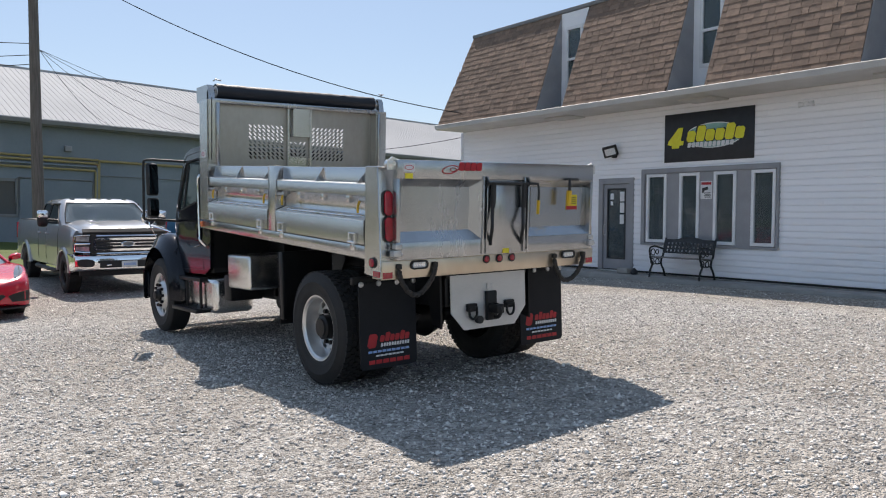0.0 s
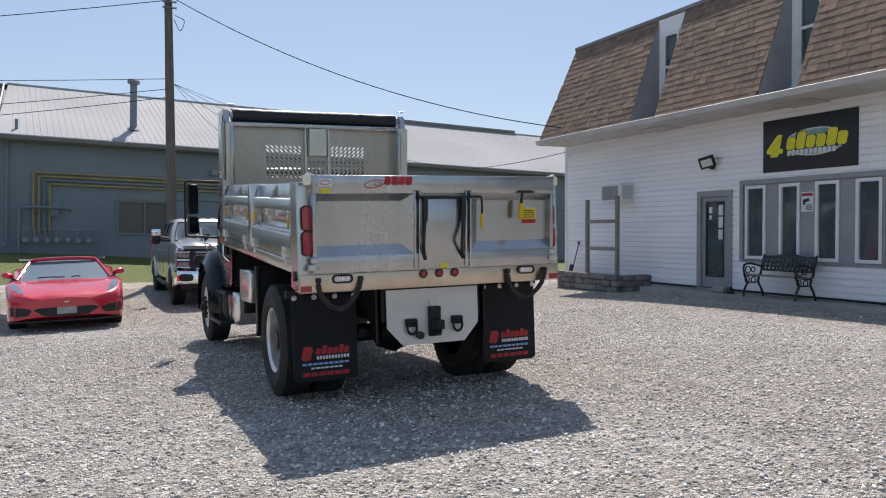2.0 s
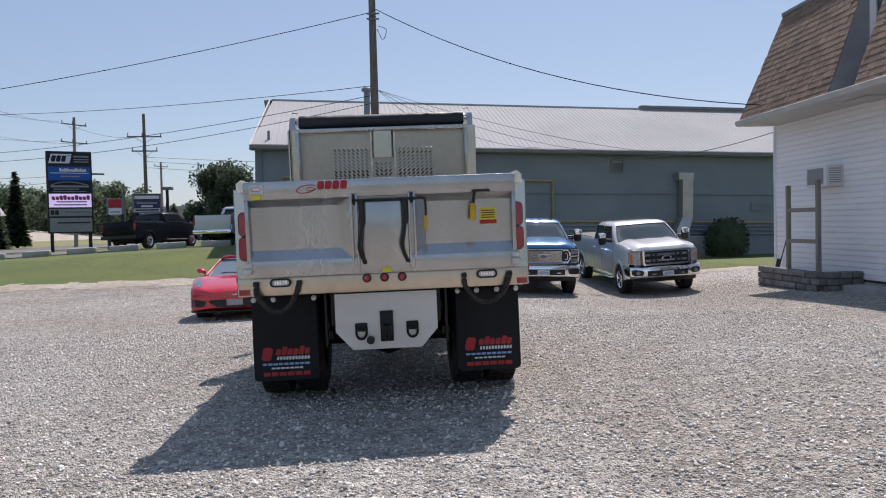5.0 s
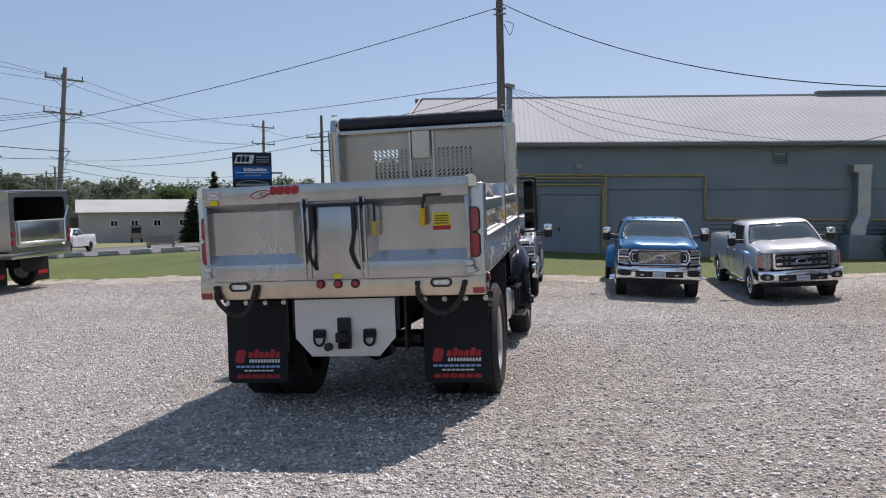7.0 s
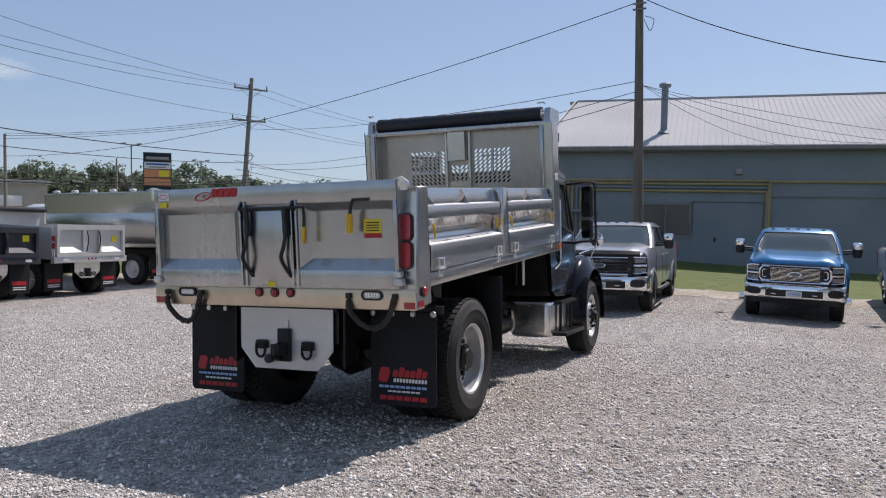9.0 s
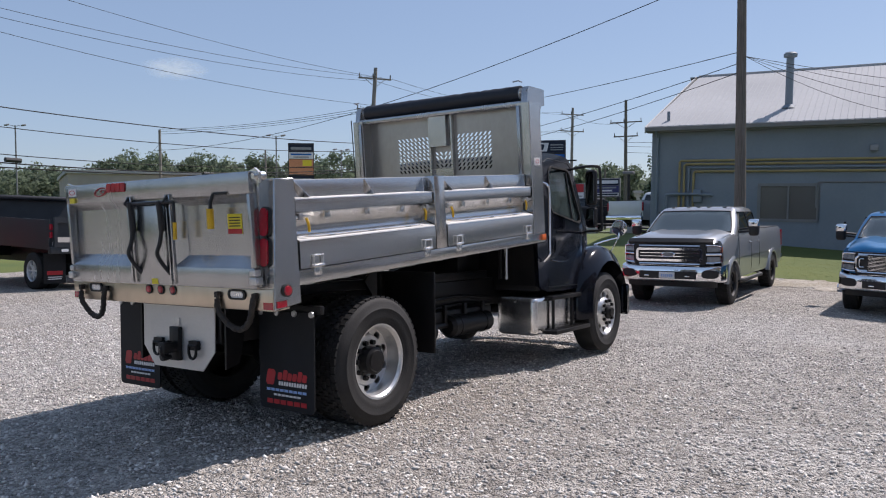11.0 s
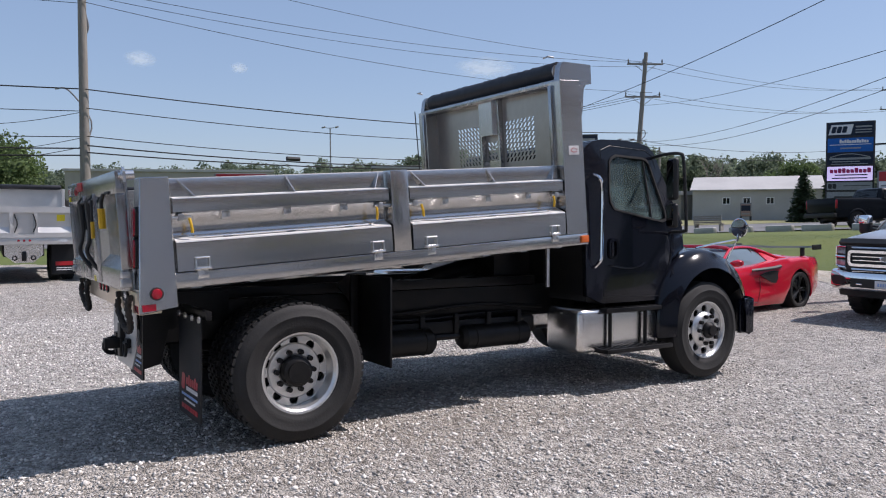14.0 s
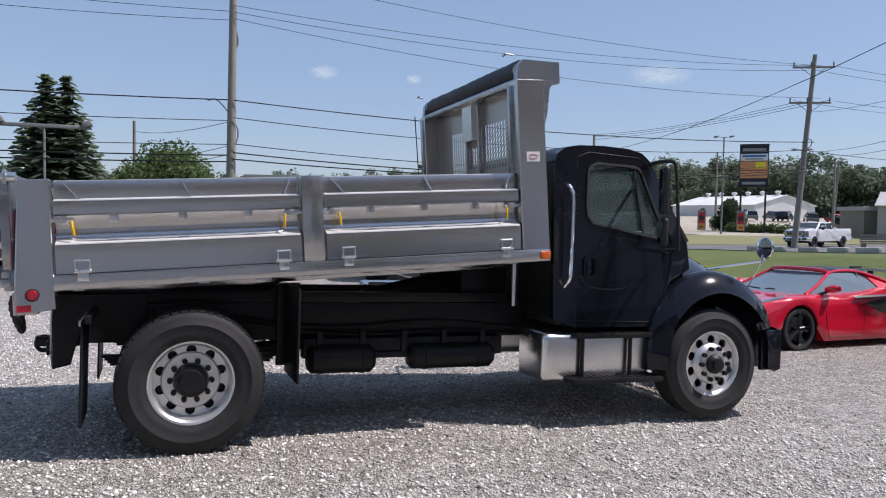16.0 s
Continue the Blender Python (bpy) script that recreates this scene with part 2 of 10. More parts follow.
BLACK_PAINT = material("black_cab_paint", (0.006, 0.007, 0.012), (0.008, 0.009, 0.014), 0.14, 0.0, 3, 40, coat=0.45, rough_var=0.04, spec=0.12)
CHASSIS = material("chassis_black", (0.006, 0.006, 0.007), (0.013, 0.0125, 0.0125), 0.42, 0.0, 5, 60, 0.08, rough_var=0.15, spec=0.3)
BLACK = material("black_plastic", (0.010, 0.010, 0.011), (0.02, 0.02, 0.02), 0.55, 0.0, 8, 120, 0.15)
RUBBER = material("tyre_rubber", (0.011, 0.0108, 0.0108), (0.023, 0.0225, 0.022), 0.75, 0.0, 6, 70, 0.2)
FLAP = material("mud_flap_rubber", (0.008, 0.009, 0.011), (0.014, 0.015, 0.018), 0.6, 0.0, 4, 50, 0.05, spec=0.25)
TARP = material("tarp_vinyl", (0.006, 0.007, 0.011), (0.011, 0.012, 0.018), 0.5, 0.0, 3, 60, 0.4, 14)
GLASS = glass_material("cab_glass", (0.10, 0.13, 0.13), 0.01, 0.66)
GLASS_DARK = glass_material("tinted_glass", (0.012, 0.016, 0.018), 0.02, 0.12)
# roughened so that it mirrors no sun glint from the headboard
REAR_GLASS = glass_material("dusty_rear_glass", (0.02, 0.025, 0.025), 0.4, 0.3)
# pale blue base stands in for sky mirrored in the windscreens
SCREEN_GLASS = glass_material("windscreen_glass", (0.15, 0.20, 0.235), 0.01, 0.0)
HOUSE_GLASS = glass_material("house_window_glass", (0.11, 0.135, 0.142), 0.02, 0.45)
# low tone stands in for a dark reflection in the mirror faces
MIRROR = material("mirror_glass", (0.16, 0.17, 0.18), (0.18, 0.19, 0.2), 0.03, 1.0, 2, 20, rough_var=0.01)
RED_LENS = material("red_lens", (0.42, 0.006, 0.022), (0.30, 0.004, 0.014), 0.18, 0.0, 40, 160, 0.2, coat=0.8)
AMBER_LENS = material("amber_lens", (0.75, 0.16, 0.02), (0.6, 0.1, 0.01), 0.2, 0.0, 40, 160, 0.1, coat=0.8)
HEAD_LENS = material("headlamp_glass", (0.22, 0.23, 0.24), (0.42, 0.43, 0.44), 0.1, 0.3, 14, 60, 0.0, coat=0.8)
CAR_LENS = material("dark_headlamp_glass", (0.05, 0.06, 0.065), (0.20, 0.22, 0.23), 0.08, 0.2, 9, 60, 0.0, coat=0.8)
WHITE_LENS = material("white_lens", (0.7, 0.72, 0.72), (0.5, 0.52, 0.54), 0.15, 0.0, 60, 200, 0.1, coat=0.8)
YELLOW = material("yellow_plastic", (0.70, 0.42, 0.01), (0.6, 0.34, 0.01), 0.45, 0.0, 8, 60)
YELLOW_LABEL = material("yellow_label", (0.75, 0.62, 0.02), (0.7, 0.55, 0.02), 0.4, 0.0, 8, 60)
RED_INK = material("red_print", (0.45, 0.012, 0.02), (0.35, 0.01, 0.016), 0.45, 0.0, 8, 60)
WHITE_INK = material("white_print", (0.72, 0.72, 0.72), (0.62, 0.62, 0.62), 0.5, 0.0, 8, 60)
BLUE_INK = material("blue_print", (0.28, 0.42, 0.72), (0.22, 0.36, 0.64), 0.5, 0.0, 8, 60)
BLACK_INK = material("black_print", (0.012, 0.012, 0.014), (0.02, 0.02, 0.02), 0.5, 0.0, 8, 60)
CONCRETE = material("concrete", (0.34, 0.33, 0.31), (0.25, 0.24, 0.22), 0.85, 0.0, 2.5, 40, 0.3)
PALE_CONCRETE = material("pale_concrete", (0.45, 0.44, 0.42), (0.35, 0.34, 0.32), 0.85, 0.0, 2.5, 40, 0.3)
ASPHALT = material("asphalt", (0.11, 0.11, 0.115), (0.15, 0.15, 0.15), 0.85, 0.0, 0.4, 30, 0.3, coord="Object")
SIDING = material("vinyl_siding", (0.88, 0.875, 0.885), (0.83, 0.825, 0.835), 0.45, 0.0, 0.9, 30, 0.06, 60, (1, 0.3, 1), per_piece=0.03)
TRIM_GREY = material("grey_trim_paint", (0.30, 0.30, 0.31), (0.25, 0.25, 0.26), 0.5, 0.0, 3, 50, 0.05)
WHITE_PVC = material("white_window_frame", (0.78, 0.78, 0.78), (0.70, 0.70, 0.70), 0.4, 0.0, 4, 60)
SOFFIT = material("pale_soffit", (0.52, 0.51, 0.49), (0.44, 0.43, 0.41), 0.55, 0.0, 2, 40)
SHINGLE = material("brown_shingle", (0.255, 0.172, 0.122), (0.175, 0.120, 0.087), 0.9, 0.0, 9, 120, 0.5, 150, per_piece=0.22, grain=0.5)
ROOF_FELT = material("roof_felt", (0.10, 0.065, 0.05), (0.07, 0.05, 0.04), 0.9, 0.0, 4, 60)
METAL_ROOF = material("metal_roofing", (0.42, 0.425, 0.43), (0.36, 0.365, 0.37), 0.88, 0.0, 0.25, 6, 0.04, 8, spec=0.15)
GREY_WALL = material("grey_steel_wall", (0.20, 0.238, 0.27), (0.168, 0.202, 0.235), 0.6, 0.0, 0.5, 9, 0.08, 20)
GREY_TRIM = material("grey_fascia", (0.16, 0.165, 0.17), (0.2, 0.2, 0.2), 0.6, 0.0, 2, 30)
TAN_TRIM = material("tan_pipe_paint", (0.38, 0.30, 0.13), (0.30, 0.24, 0.11), 0.6, 0.0, 2, 30)
OLD_WOOD = material("weathered_wood", (0.19, 0.175, 0.145), (0.29, 0.265, 0.22), 0.85, 0.0, 5, 60, 0.4, 50, (8, 8, 0.7))
POLE_WOOD = material("pole_wood", (0.10, 0.085, 0.07), (0.19, 0.165, 0.14), 0.85, 0.0, 5, 60, 0.4, 50, (6, 6, 0.4))
PALE_POLE_WOOD = material("grey_pole_wood", (0.27, 0.25, 0.22), (0.20, 0.18, 0.155), 0.85, 0.0, 5, 60, 0.4, 50, (6, 6, 0.4))
WIRE = material("cable_black", (0.012, 0.012, 0.013), (0.02, 0.02, 0.02), 0.7, spec=0.2)
STONE_BLOCK = material("planter_stone", (0.22, 0.205, 0.19), (0.14, 0.13, 0.125), 0.9, 0.0, 6, 60, 0.6, 30, per_piece=0.22)
LEAF = leaf_material("leaf_green", (0.075, 0.115, 0.04), (0.125, 0.175, 0.065), 3, 30, 0.4)
# haze put into the colour: paler, greyer leaves for far trees
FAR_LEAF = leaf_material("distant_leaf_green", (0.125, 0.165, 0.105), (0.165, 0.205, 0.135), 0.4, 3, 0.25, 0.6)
LEAF_DARK = leaf_material("dark_leaf_green", (0.048, 0.075, 0.042), (0.08, 0.115, 0.062), 3, 30, 0.4)
BARK = material("bark", (0.09, 0.07, 0.05), (0.05, 0.04, 0.03), 0.95, 0.0, 6, 40, 0.6, 20, (4, 4, 0.5))
# pale blue-white also carries the sky reflection of the dormer panes
CURTAIN = material("window_curtain", (0.66, 0.72, 0.74), (0.55, 0.62, 0.64), 0.9, 0.0, 2, 14, stretch=(1, 6, 0.2))
BLIND = material("blind_slats", (0.74, 0.75, 0.75), (0.64, 0.65, 0.66), 0.6, 0.0, 3, 30)
DARK_ROOM = material("dark_interior", (0.02, 0.02, 0.022), (0.035, 0.035, 0.035), 0.9, 0.0, 2, 10)


def paint(name, c, metal=0.35, rough=0.3, coat=1.0, spec=0.5):
    return material(name, c, tuple(v * 0.93 for v in c), rough, metal, 4, 200, coat=coat, spec=spec, rough_var=0.05, grain=0.6)


SILVER_PAINT = paint("silver_car_paint", (0.36, 0.37, 0.385), 0.45, 0.30)
BLUE_PAINT = paint("blue_car_paint", (0.004, 0.13, 0.31), 0.3, 0.3, 0.6, 0.3)
WHITE_PAINT = paint("white_car_paint", (0.64, 0.645, 0.65), 0.0, 0.32)
RED_PAINT = paint("red_car_paint", (0.60, 0.006, 0.030), 0.0, 0.26)
CAR_RIM = paint("dark_rim_paint", (0.014, 0.015, 0.017), 0.2, 0.25, 0.6)
DARK_PAINT = paint("dark_car_paint", (0.008, 0.010, 0.014), 0.0, 0.3, 0.15, 0.1)
GREY_PAINT = paint("grey_car_paint", (0.10, 0.115, 0.135), 0.4, 0.3)


def ground_material(name, tones, cell, bump, patch, patch_scale, fine_mix=0.35, rough=0.9):
    """Loose stones: cells of several sizes, each with its own tone, over a coarse patchiness."""
    m = bpy.data.materials.new(name)
    m.use_nodes = True
    n, l = m.node_tree.nodes, m.node_tree.links
    p = n["Principled BSDF"]
    tc = n.new("ShaderNodeTexCoord")
    v1, v2, big = n.new("ShaderNodeTexVoronoi"), n.new("ShaderNodeTexVoronoi"), n.new("ShaderNodeTexNoise")
    warp, addv = n.new("ShaderNodeTexNoise"), n.new("ShaderNodeVectorMath")
    warp.inputs["Scale"].default_value, warp.inputs["Detail"].default_value = 9, 3
    addv.operation = "MULTIPLY_ADD"
    addv.inputs[1].default_value = (0.05, 0.05, 0.05)
    l.new(tc.outputs["Object"], warp.inputs["Vector"])
    l.new(warp.outputs["Color"], addv.inputs[0])
    l.new(tc.outputs["Object"], addv.inputs[2])
    v1.inputs["Scale"].default_value, v2.inputs["Scale"].default_value = cell, cell * 2.3
    big.inputs["Scale"].default_value, big.inputs["Detail"].default_value = patch_scale, 6
    for q in (v1, v2):
        l.new(addv.outputs[0], q.inputs["Vector"])
    l.new(tc.outputs["Object"], big.inputs["Vector"])
    sep = n.new("ShaderNodeSeparateColor")
    l.new(v1.outputs["Color"], sep.inputs[0])
    sep2 = n.new("ShaderNodeSeparateColor")
    l.new(v2.outputs["Color"], sep2.inputs[0])
    mx = n.new("ShaderNodeMix")
    mx.inputs[0].default_value = fine_mix
    l.new(sep.outputs[0], mx.inputs[2])
    l.new(sep2.outputs[1], mx.inputs[3])
    ramp = n.new("ShaderNodeValToRGB")
    el = ramp.color_ramp.elements
    while len(el) < len(tones):
        el.new(0.5)
    for i, c in enumerate(tones):
        el[i].position, el[i].color = i / (len(tones) - 1), (*c, 1)
    l.new(mx.outputs[0], ramp.inputs[0])
    mul = n.new("ShaderNodeMix")
    mul.data_type, mul.blend_type = "RGBA", "MULTIPLY"
    pr = n.new("ShaderNodeValToRGB")
    pr.color_ramp.elements[0].position, pr.color_ramp.elements[1].position = 0.35, 0.65
    pr.color_ramp.elements[0].color, pr.color_ramp.elements[1].color = (*patch, 1), (1, 1, 1, 1)
    l.new(big.outputs[0], pr.inputs[0])
    mul.inputs[0].default_value = 1.0
    l.new(ramp.outputs[0], mul.inputs[6])
    l.new(pr.outputs[0], mul.inputs[7])
    mid, mr, mul2 = n.new("ShaderNodeTexNoise"), n.new("ShaderNodeMapRange"), n.new("ShaderNodeMix")
    mid.inputs["Scale"].default_value, mid.inputs["Detail"].default_value, mid.inputs["Roughness"].default_value = 5.0, 8, 0.8
    l.new(tc.outputs["Object"], mid.inputs["Vector"])
    mr.inputs[1].default_value, mr.inputs[2].default_value, mr.inputs[3].default_value, mr.inputs[4].default_value = 0.36, 0.64, 0.66, 1.22
    l.new(mid.outputs[0], mr.inputs[0])
    mul2.data_type, mul2.blend_type = "RGBA", "MULTIPLY"
    mul2.inputs[0].default_value = 1.0
    l.new(mul.outputs[2], mul2.inputs[6])
    l.new(mr.outputs[0], mul2.inputs[7])
    l.new(mul2.outputs[2], p.inputs["Base Color"])
    p.inputs["Roughness"].default_value = rough
    hmix = n.new("ShaderNodeMath")
    hmix.operation = "ADD"
    l.new(v1.outputs["Distance"], hmix.inputs[0])
    l.new(v2.outputs["Distance"], hmix.inputs[1])
    bn = n.new("ShaderNodeBump")
    bn.invert = True
    bn.inputs["Strength"].default_value, bn.inputs["Distance"].default_value = bump, 0.03
    l.new(hmix.outputs[0], bn.inputs["Height"])
    l.new(bn.outputs[0], p.inputs["Normal"])
    return m


GRAVEL = ground_material("gravel", [(0.15, 0.14, 0.125), (0.385, 0.362, 0.33), (0.54, 0.515, 0.475), (0.66, 0.632, 0.592), (0.83, 0.81, 0.78)], 30, 1.0, (0.78, 0.74, 0.69), 0.22)
STONE = material("gravel_stones", (0.52, 0.495, 0.46), (0.65, 0.622, 0.585), 0.9, 0.0, 3, 50, 0.3, 80, per_piece=0.5)
GRASS = material("mown_grass", (0.060, 0.090, 0.011), (0.102, 0.124, 0.020), 0.9, 0.0, 0.35, 9, 0.35, 14, grain=0.3)
FAR_GRASS = material("dry_verge_grass", (0.22, 0.20, 0.09), (0.15, 0.16, 0.06), 0.9, 0.0, 0.2, 6, 0.6, 10, grain=0.5)

# ---- ground ----
CONTROL = [(-2, -3, -0.01), (4, -3, 0.05), (10, -3, 0.2), (16, -3, 0.26), (0, 2, -0.01), (5, 2, 0.08), (10, 2, 0.18), (2, 6, -0.02), (4.3, 6.2, 0.037), (6.4, 6.5, 0.075), (10, 6.8, 0.12),
           (13.6, 7, 0.1), (4.1, 10.7, -0.085), (7, 10, 0.0), (13.6, 12, 0.07), (13.6, 18.5, 0.02), (7.6, 18.3, -0.26), (10.8, 18.1, -0.34), (4.0, 17.6, -0.13), (1, 14.5, -0.21), (1, 18.5, -0.22),
           (-2.4, 31.2, 0.78), (4.8, 32.2, 0.34), (15.8, 33.4, -0.1), (-8, 36, 0.75), (-16, 37, 0.4), (-29, 45, 0), (-26, 8, 0), (-12, 17, -0.25), (-9, 9, -0.1), (40, 40, 0), (40, -20, 0), (-30, -30, 0), (0, 75, 0.2), (-60, 60, 0)]


def spline_ground():
    p = np.array(CONTROL, float)
    k = lambda d: np.where(d > 0, d * d * np.log(np.maximum(d, 1e-9)), 0)
    n = len(p)
    a = np.zeros((n + 3, n + 3))
    a[:n, :n] = k(np.hypot(p[:, None, 0] - p[None, :, 0], p[:, None, 1] - p[None, :, 1])) + np.eye(n) * 0.5
    a[:n, n], a[:n, n + 1], a[:n, n + 2] = 1, p[:, 0], p[:, 1]
    a[n:, :n] = a[:n, n:].T
    w = np.linalg.solve(a, np.r_[p[:, 2], 0, 0, 0])

    def height(x, y):
        x, y = np.atleast_1d(np.asarray(x, float)), np.atleast_1d(np.asarray(y, float))
        d = np.hypot(x[:, None] - p[None, :, 0], y[:, None] - p[None, :, 1])
        z = k(d) @ w[:n] + w[n] + w[n + 1] * x + w[n + 2] * y
        far = np.clip((np.hypot(x + 5, y - 20) - 45) / 35, 0, 1)
        q = np.clip((np.hypot(x - 11, y - 6) - 95) / 65, 0, 1)
        rise = 2.5 * q * q * (3 - 2 * q) * np.clip((-x - 62) / 28, 0, 1) * np.clip((y - 20) / 40, 0, 1)
        return np.clip(z, -0.5, 0.9) * (1 - far) + rise
    return height


height = spline_ground()


def gz(x, y):
    return float(height(x, y)[0])


def sheet(name, xs, ys, lift, material, keep=None, jitter=0.0):
    gx, gy = np.meshgrid(xs, ys)
    if jitter:
        rng = np.random.default_rng(3)
        gx, gy = gx + rng.uniform(-jitter, jitter, gx.shape), gy + rng.uniform(-jitter, jitter, gy.shape)
    z = height(gx.ravel(), gy.ravel()) + lift
    verts = np.c_[gx.ravel(), gy.ravel(), z]
    nx = len(xs)
    faces = []
    for j in range(len(ys) - 1):
        for i in range(nx - 1):
            if keep is None or keep((gx[j, i] + gx[j + 1, i + 1]) / 2, (gy[j, i] + gy[j + 1, i + 1]) / 2):
                faces.append((j * nx + i, j * nx + i + 1, (j + 1) * nx + i + 1, (j + 1) * nx + i))
    me = bpy.data.meshes.new(name)
    me.from_pydata(verts.tolist(), [], faces)
    me.polygons.foreach_set("use_smooth", [True] * len(me.polygons))
    me.materials.append(material)
    return new(name, me)


def span(lo, hi, step, far=()):
    v = list(np.arange(lo, hi + step / 2, step))
    return [-f for f in far[::-1]] + v + list(far)


FAR = (90, 130, 200, 350, 700, 1500, 3000)
tagged(sheet("ground", span(-64, 64, 2.0, FAR), span(-64, 64, 2.0, FAR), -0.03, GRASS), "mown green grass lawn with dry patches", "lawn", kind="structure")


for v in bpy.data.objects["ground"].data.vertices:
    if -14 < v.co.x < 26 and -26 < v.co.y < 20:
        v.co.z -= 0.3


def in_yard(x, y):
    w = noise.noise(Vector((x * 0.35, y * 0.35, 2.0))) * 0.9 + noise.noise(Vector((x * 1.4, y * 1.4, 5.0))) * 0.35
    edge = 22.8 if x > 2 else 22.8 - 0.10 * (2 - x)
    return y < edge + w and x > -17.5 + w and y > -30 and x < 30 and not (x > 15.5 and y > 18.5)


tagged(sheet("gravel_yard", np.arange(-19, 31, 0.4), np.arange(-31, 25, 0.4), 0.0, GRAVEL, in_yard, 0.1), "grey crushed limestone gravel yard", "gravel", kind="structure")


def at_edge(x, y):
    w = noise.noise(Vector((x * 0.5, y * 0.5, 9.0))) * 0.7 + noise.noise(Vector((x * 2.1, y * 2.1, 4.0))) * 0.4
    edge = 22.8 if x > 2 else 22.8 - 0.10 * (2 - x)
    return edge - 1.0 + w < y < edge + 0.55 + w * 0.8 and x > -17


DIRT = ground_material("dusty_soil", [(0.24, 0.205, 0.16), (0.40, 0.36, 0.30), (0.50, 0.46, 0.40), (0.60, 0.56, 0.50)], 40, 0.5, (0.8, 0.78, 0.72), 0.6)
tagged(sheet("dirt_edge", np.arange(-19, 15, 0.3), np.arange(18.5, 25, 0.3), 0.008, DIRT, at_edge, 0.09), "tan dusty soil between gravel and grass", "soil", kind="structure")

# ---- the dump truck ----
def ground_pose(x, y, heading, span_y=3.0, span_x=1.5):
    """A pose on the ground: +y of the thing points along heading (degrees from +y, to the left)."""
    h = radians(heading)
    f, r = Vector((-math.sin(h), math.cos(h), 0)), Vector((math.cos(h), math.sin(h), 0))
    o = Vector((x, y, 0))
    zf, zb = gz(*(o + f * span_y / 2)[:2]), gz(*(o - f * span_y / 2)[:2])
    zr, zl = gz(*(o + r * span_x / 2)[:2]), gz(*(o - r * span_x / 2)[:2])
    f = Vector((f.x, f.y, (zf - zb) / span_y)).normalized()
    r = Vector((r.x, r.y, (zr - zl) / span_x))
    r = (r - f * r.dot(f)).normalized()
    u = r.cross(f)
    return Matrix(((r.x, f.x, u.x, x), (r.y, f.y, u.y, y), (r.z, f.z, u.z, (zf + zb + zl + zr) / 4), (0, 0, 0, 1)))


def truck_pose():
    h = radians(1.9)
    f = Vector((-math.sin(h), math.cos(h), -0.0218)).normalized()
    r = Vector((math.cos(h), math.sin(h), 0.0191))
    r = (r - f * r.dot(f)).normalized()
    u = r.cross(f)
    return Matrix(((r.x, f.x, u.x, 4.312), (r.y, f.y, u.y, 6.262), (r.z, f.z, u.z, 0.037), (0, 0, 0, 1)))


truck = thing("dump_truck", "black truck with a bright aluminium dump body, parked on gravel", "dump truck", truck_pose())
BODY = Matrix.Translation((0, -1.14, 1.019)) @ Matrix.Rotation(radians(4.12), 4, "X")


def bpart(name, bm, mat, label="", smooth=35, parent=None):
    bmesh.ops.transform(bm, matrix=BODY, verts=bm.verts)
    return part(name, bm, mat, parent or truck, label, smooth)


def spart(name, bm, mat, label="", smooth=35, parent=None):
    """A part of a side wall, set in to the body's true half width."""
    for v in bm.verts:
        v.co.x -= math.copysign(0.037, v.co.x)
    return bpart(name, bm, mat, label, smooth, parent)


def spart_each(name, bm, mat, label="", smooth=35):
    for v in bm.verts:
        v.co.x -= math.copysign(0.037, v.co.x)
    return bpart_each(name, bm, mat, label, smooth)


def gpart(name, bm, mat, label="", smooth=35, parent=None):
    """A part of the tailgate."""
    bmesh.ops.translate(bm, vec=(0, 0.01, 0), verts=bm.verts)
    return bpart(name, bm, mat, label, smooth, parent)


def gpart_each(name, bm, mat, label="", smooth=35):
    bmesh.ops.translate(bm, vec=(0, 0.01, 0), verts=bm.verts)
    return bpart_each(name, bm, mat, label, smooth)


def lpart(name, bm, mat, label="", smooth=35, parent=None):
    """A part of the rear sill and its lamps."""
    bmesh.ops.translate(bm, vec=(0, 0.083, 0.019), verts=bm.verts)
    return bpart(name, bm, mat, label, smooth, parent)


def bpart_each(name, bm, mat, label="", smooth=35):
    bmesh.ops.transform(bm, matrix=BODY, verts=bm.verts)
    return part_each(name, bm, mat, truck, label, smooth)


B = bmesh.new
# floor, long sills and cross members
bm = B()
box(bm, -1.12, 1.12, 0.02, 3.86, 0.20, 0.235)
bpart("floor_plate", bm, ALU)
for s in (-1, 1):
    bm = B()
    box(bm, s * 0.38 - 0.04, s * 0.38 + 0.04, 0.05, 3.75, 0.02, 0.2, 0.006)
    bpart("long_sill", bm, ALU_SIDE)
bm = B()
for i in range(9):
    box(bm, -1.15, 1.15, 0.35 + i * 0.4, 0.42 + i * 0.4, 0.1, 0.2)
bpart_each("cross_member", bm, ALU_SIDE)

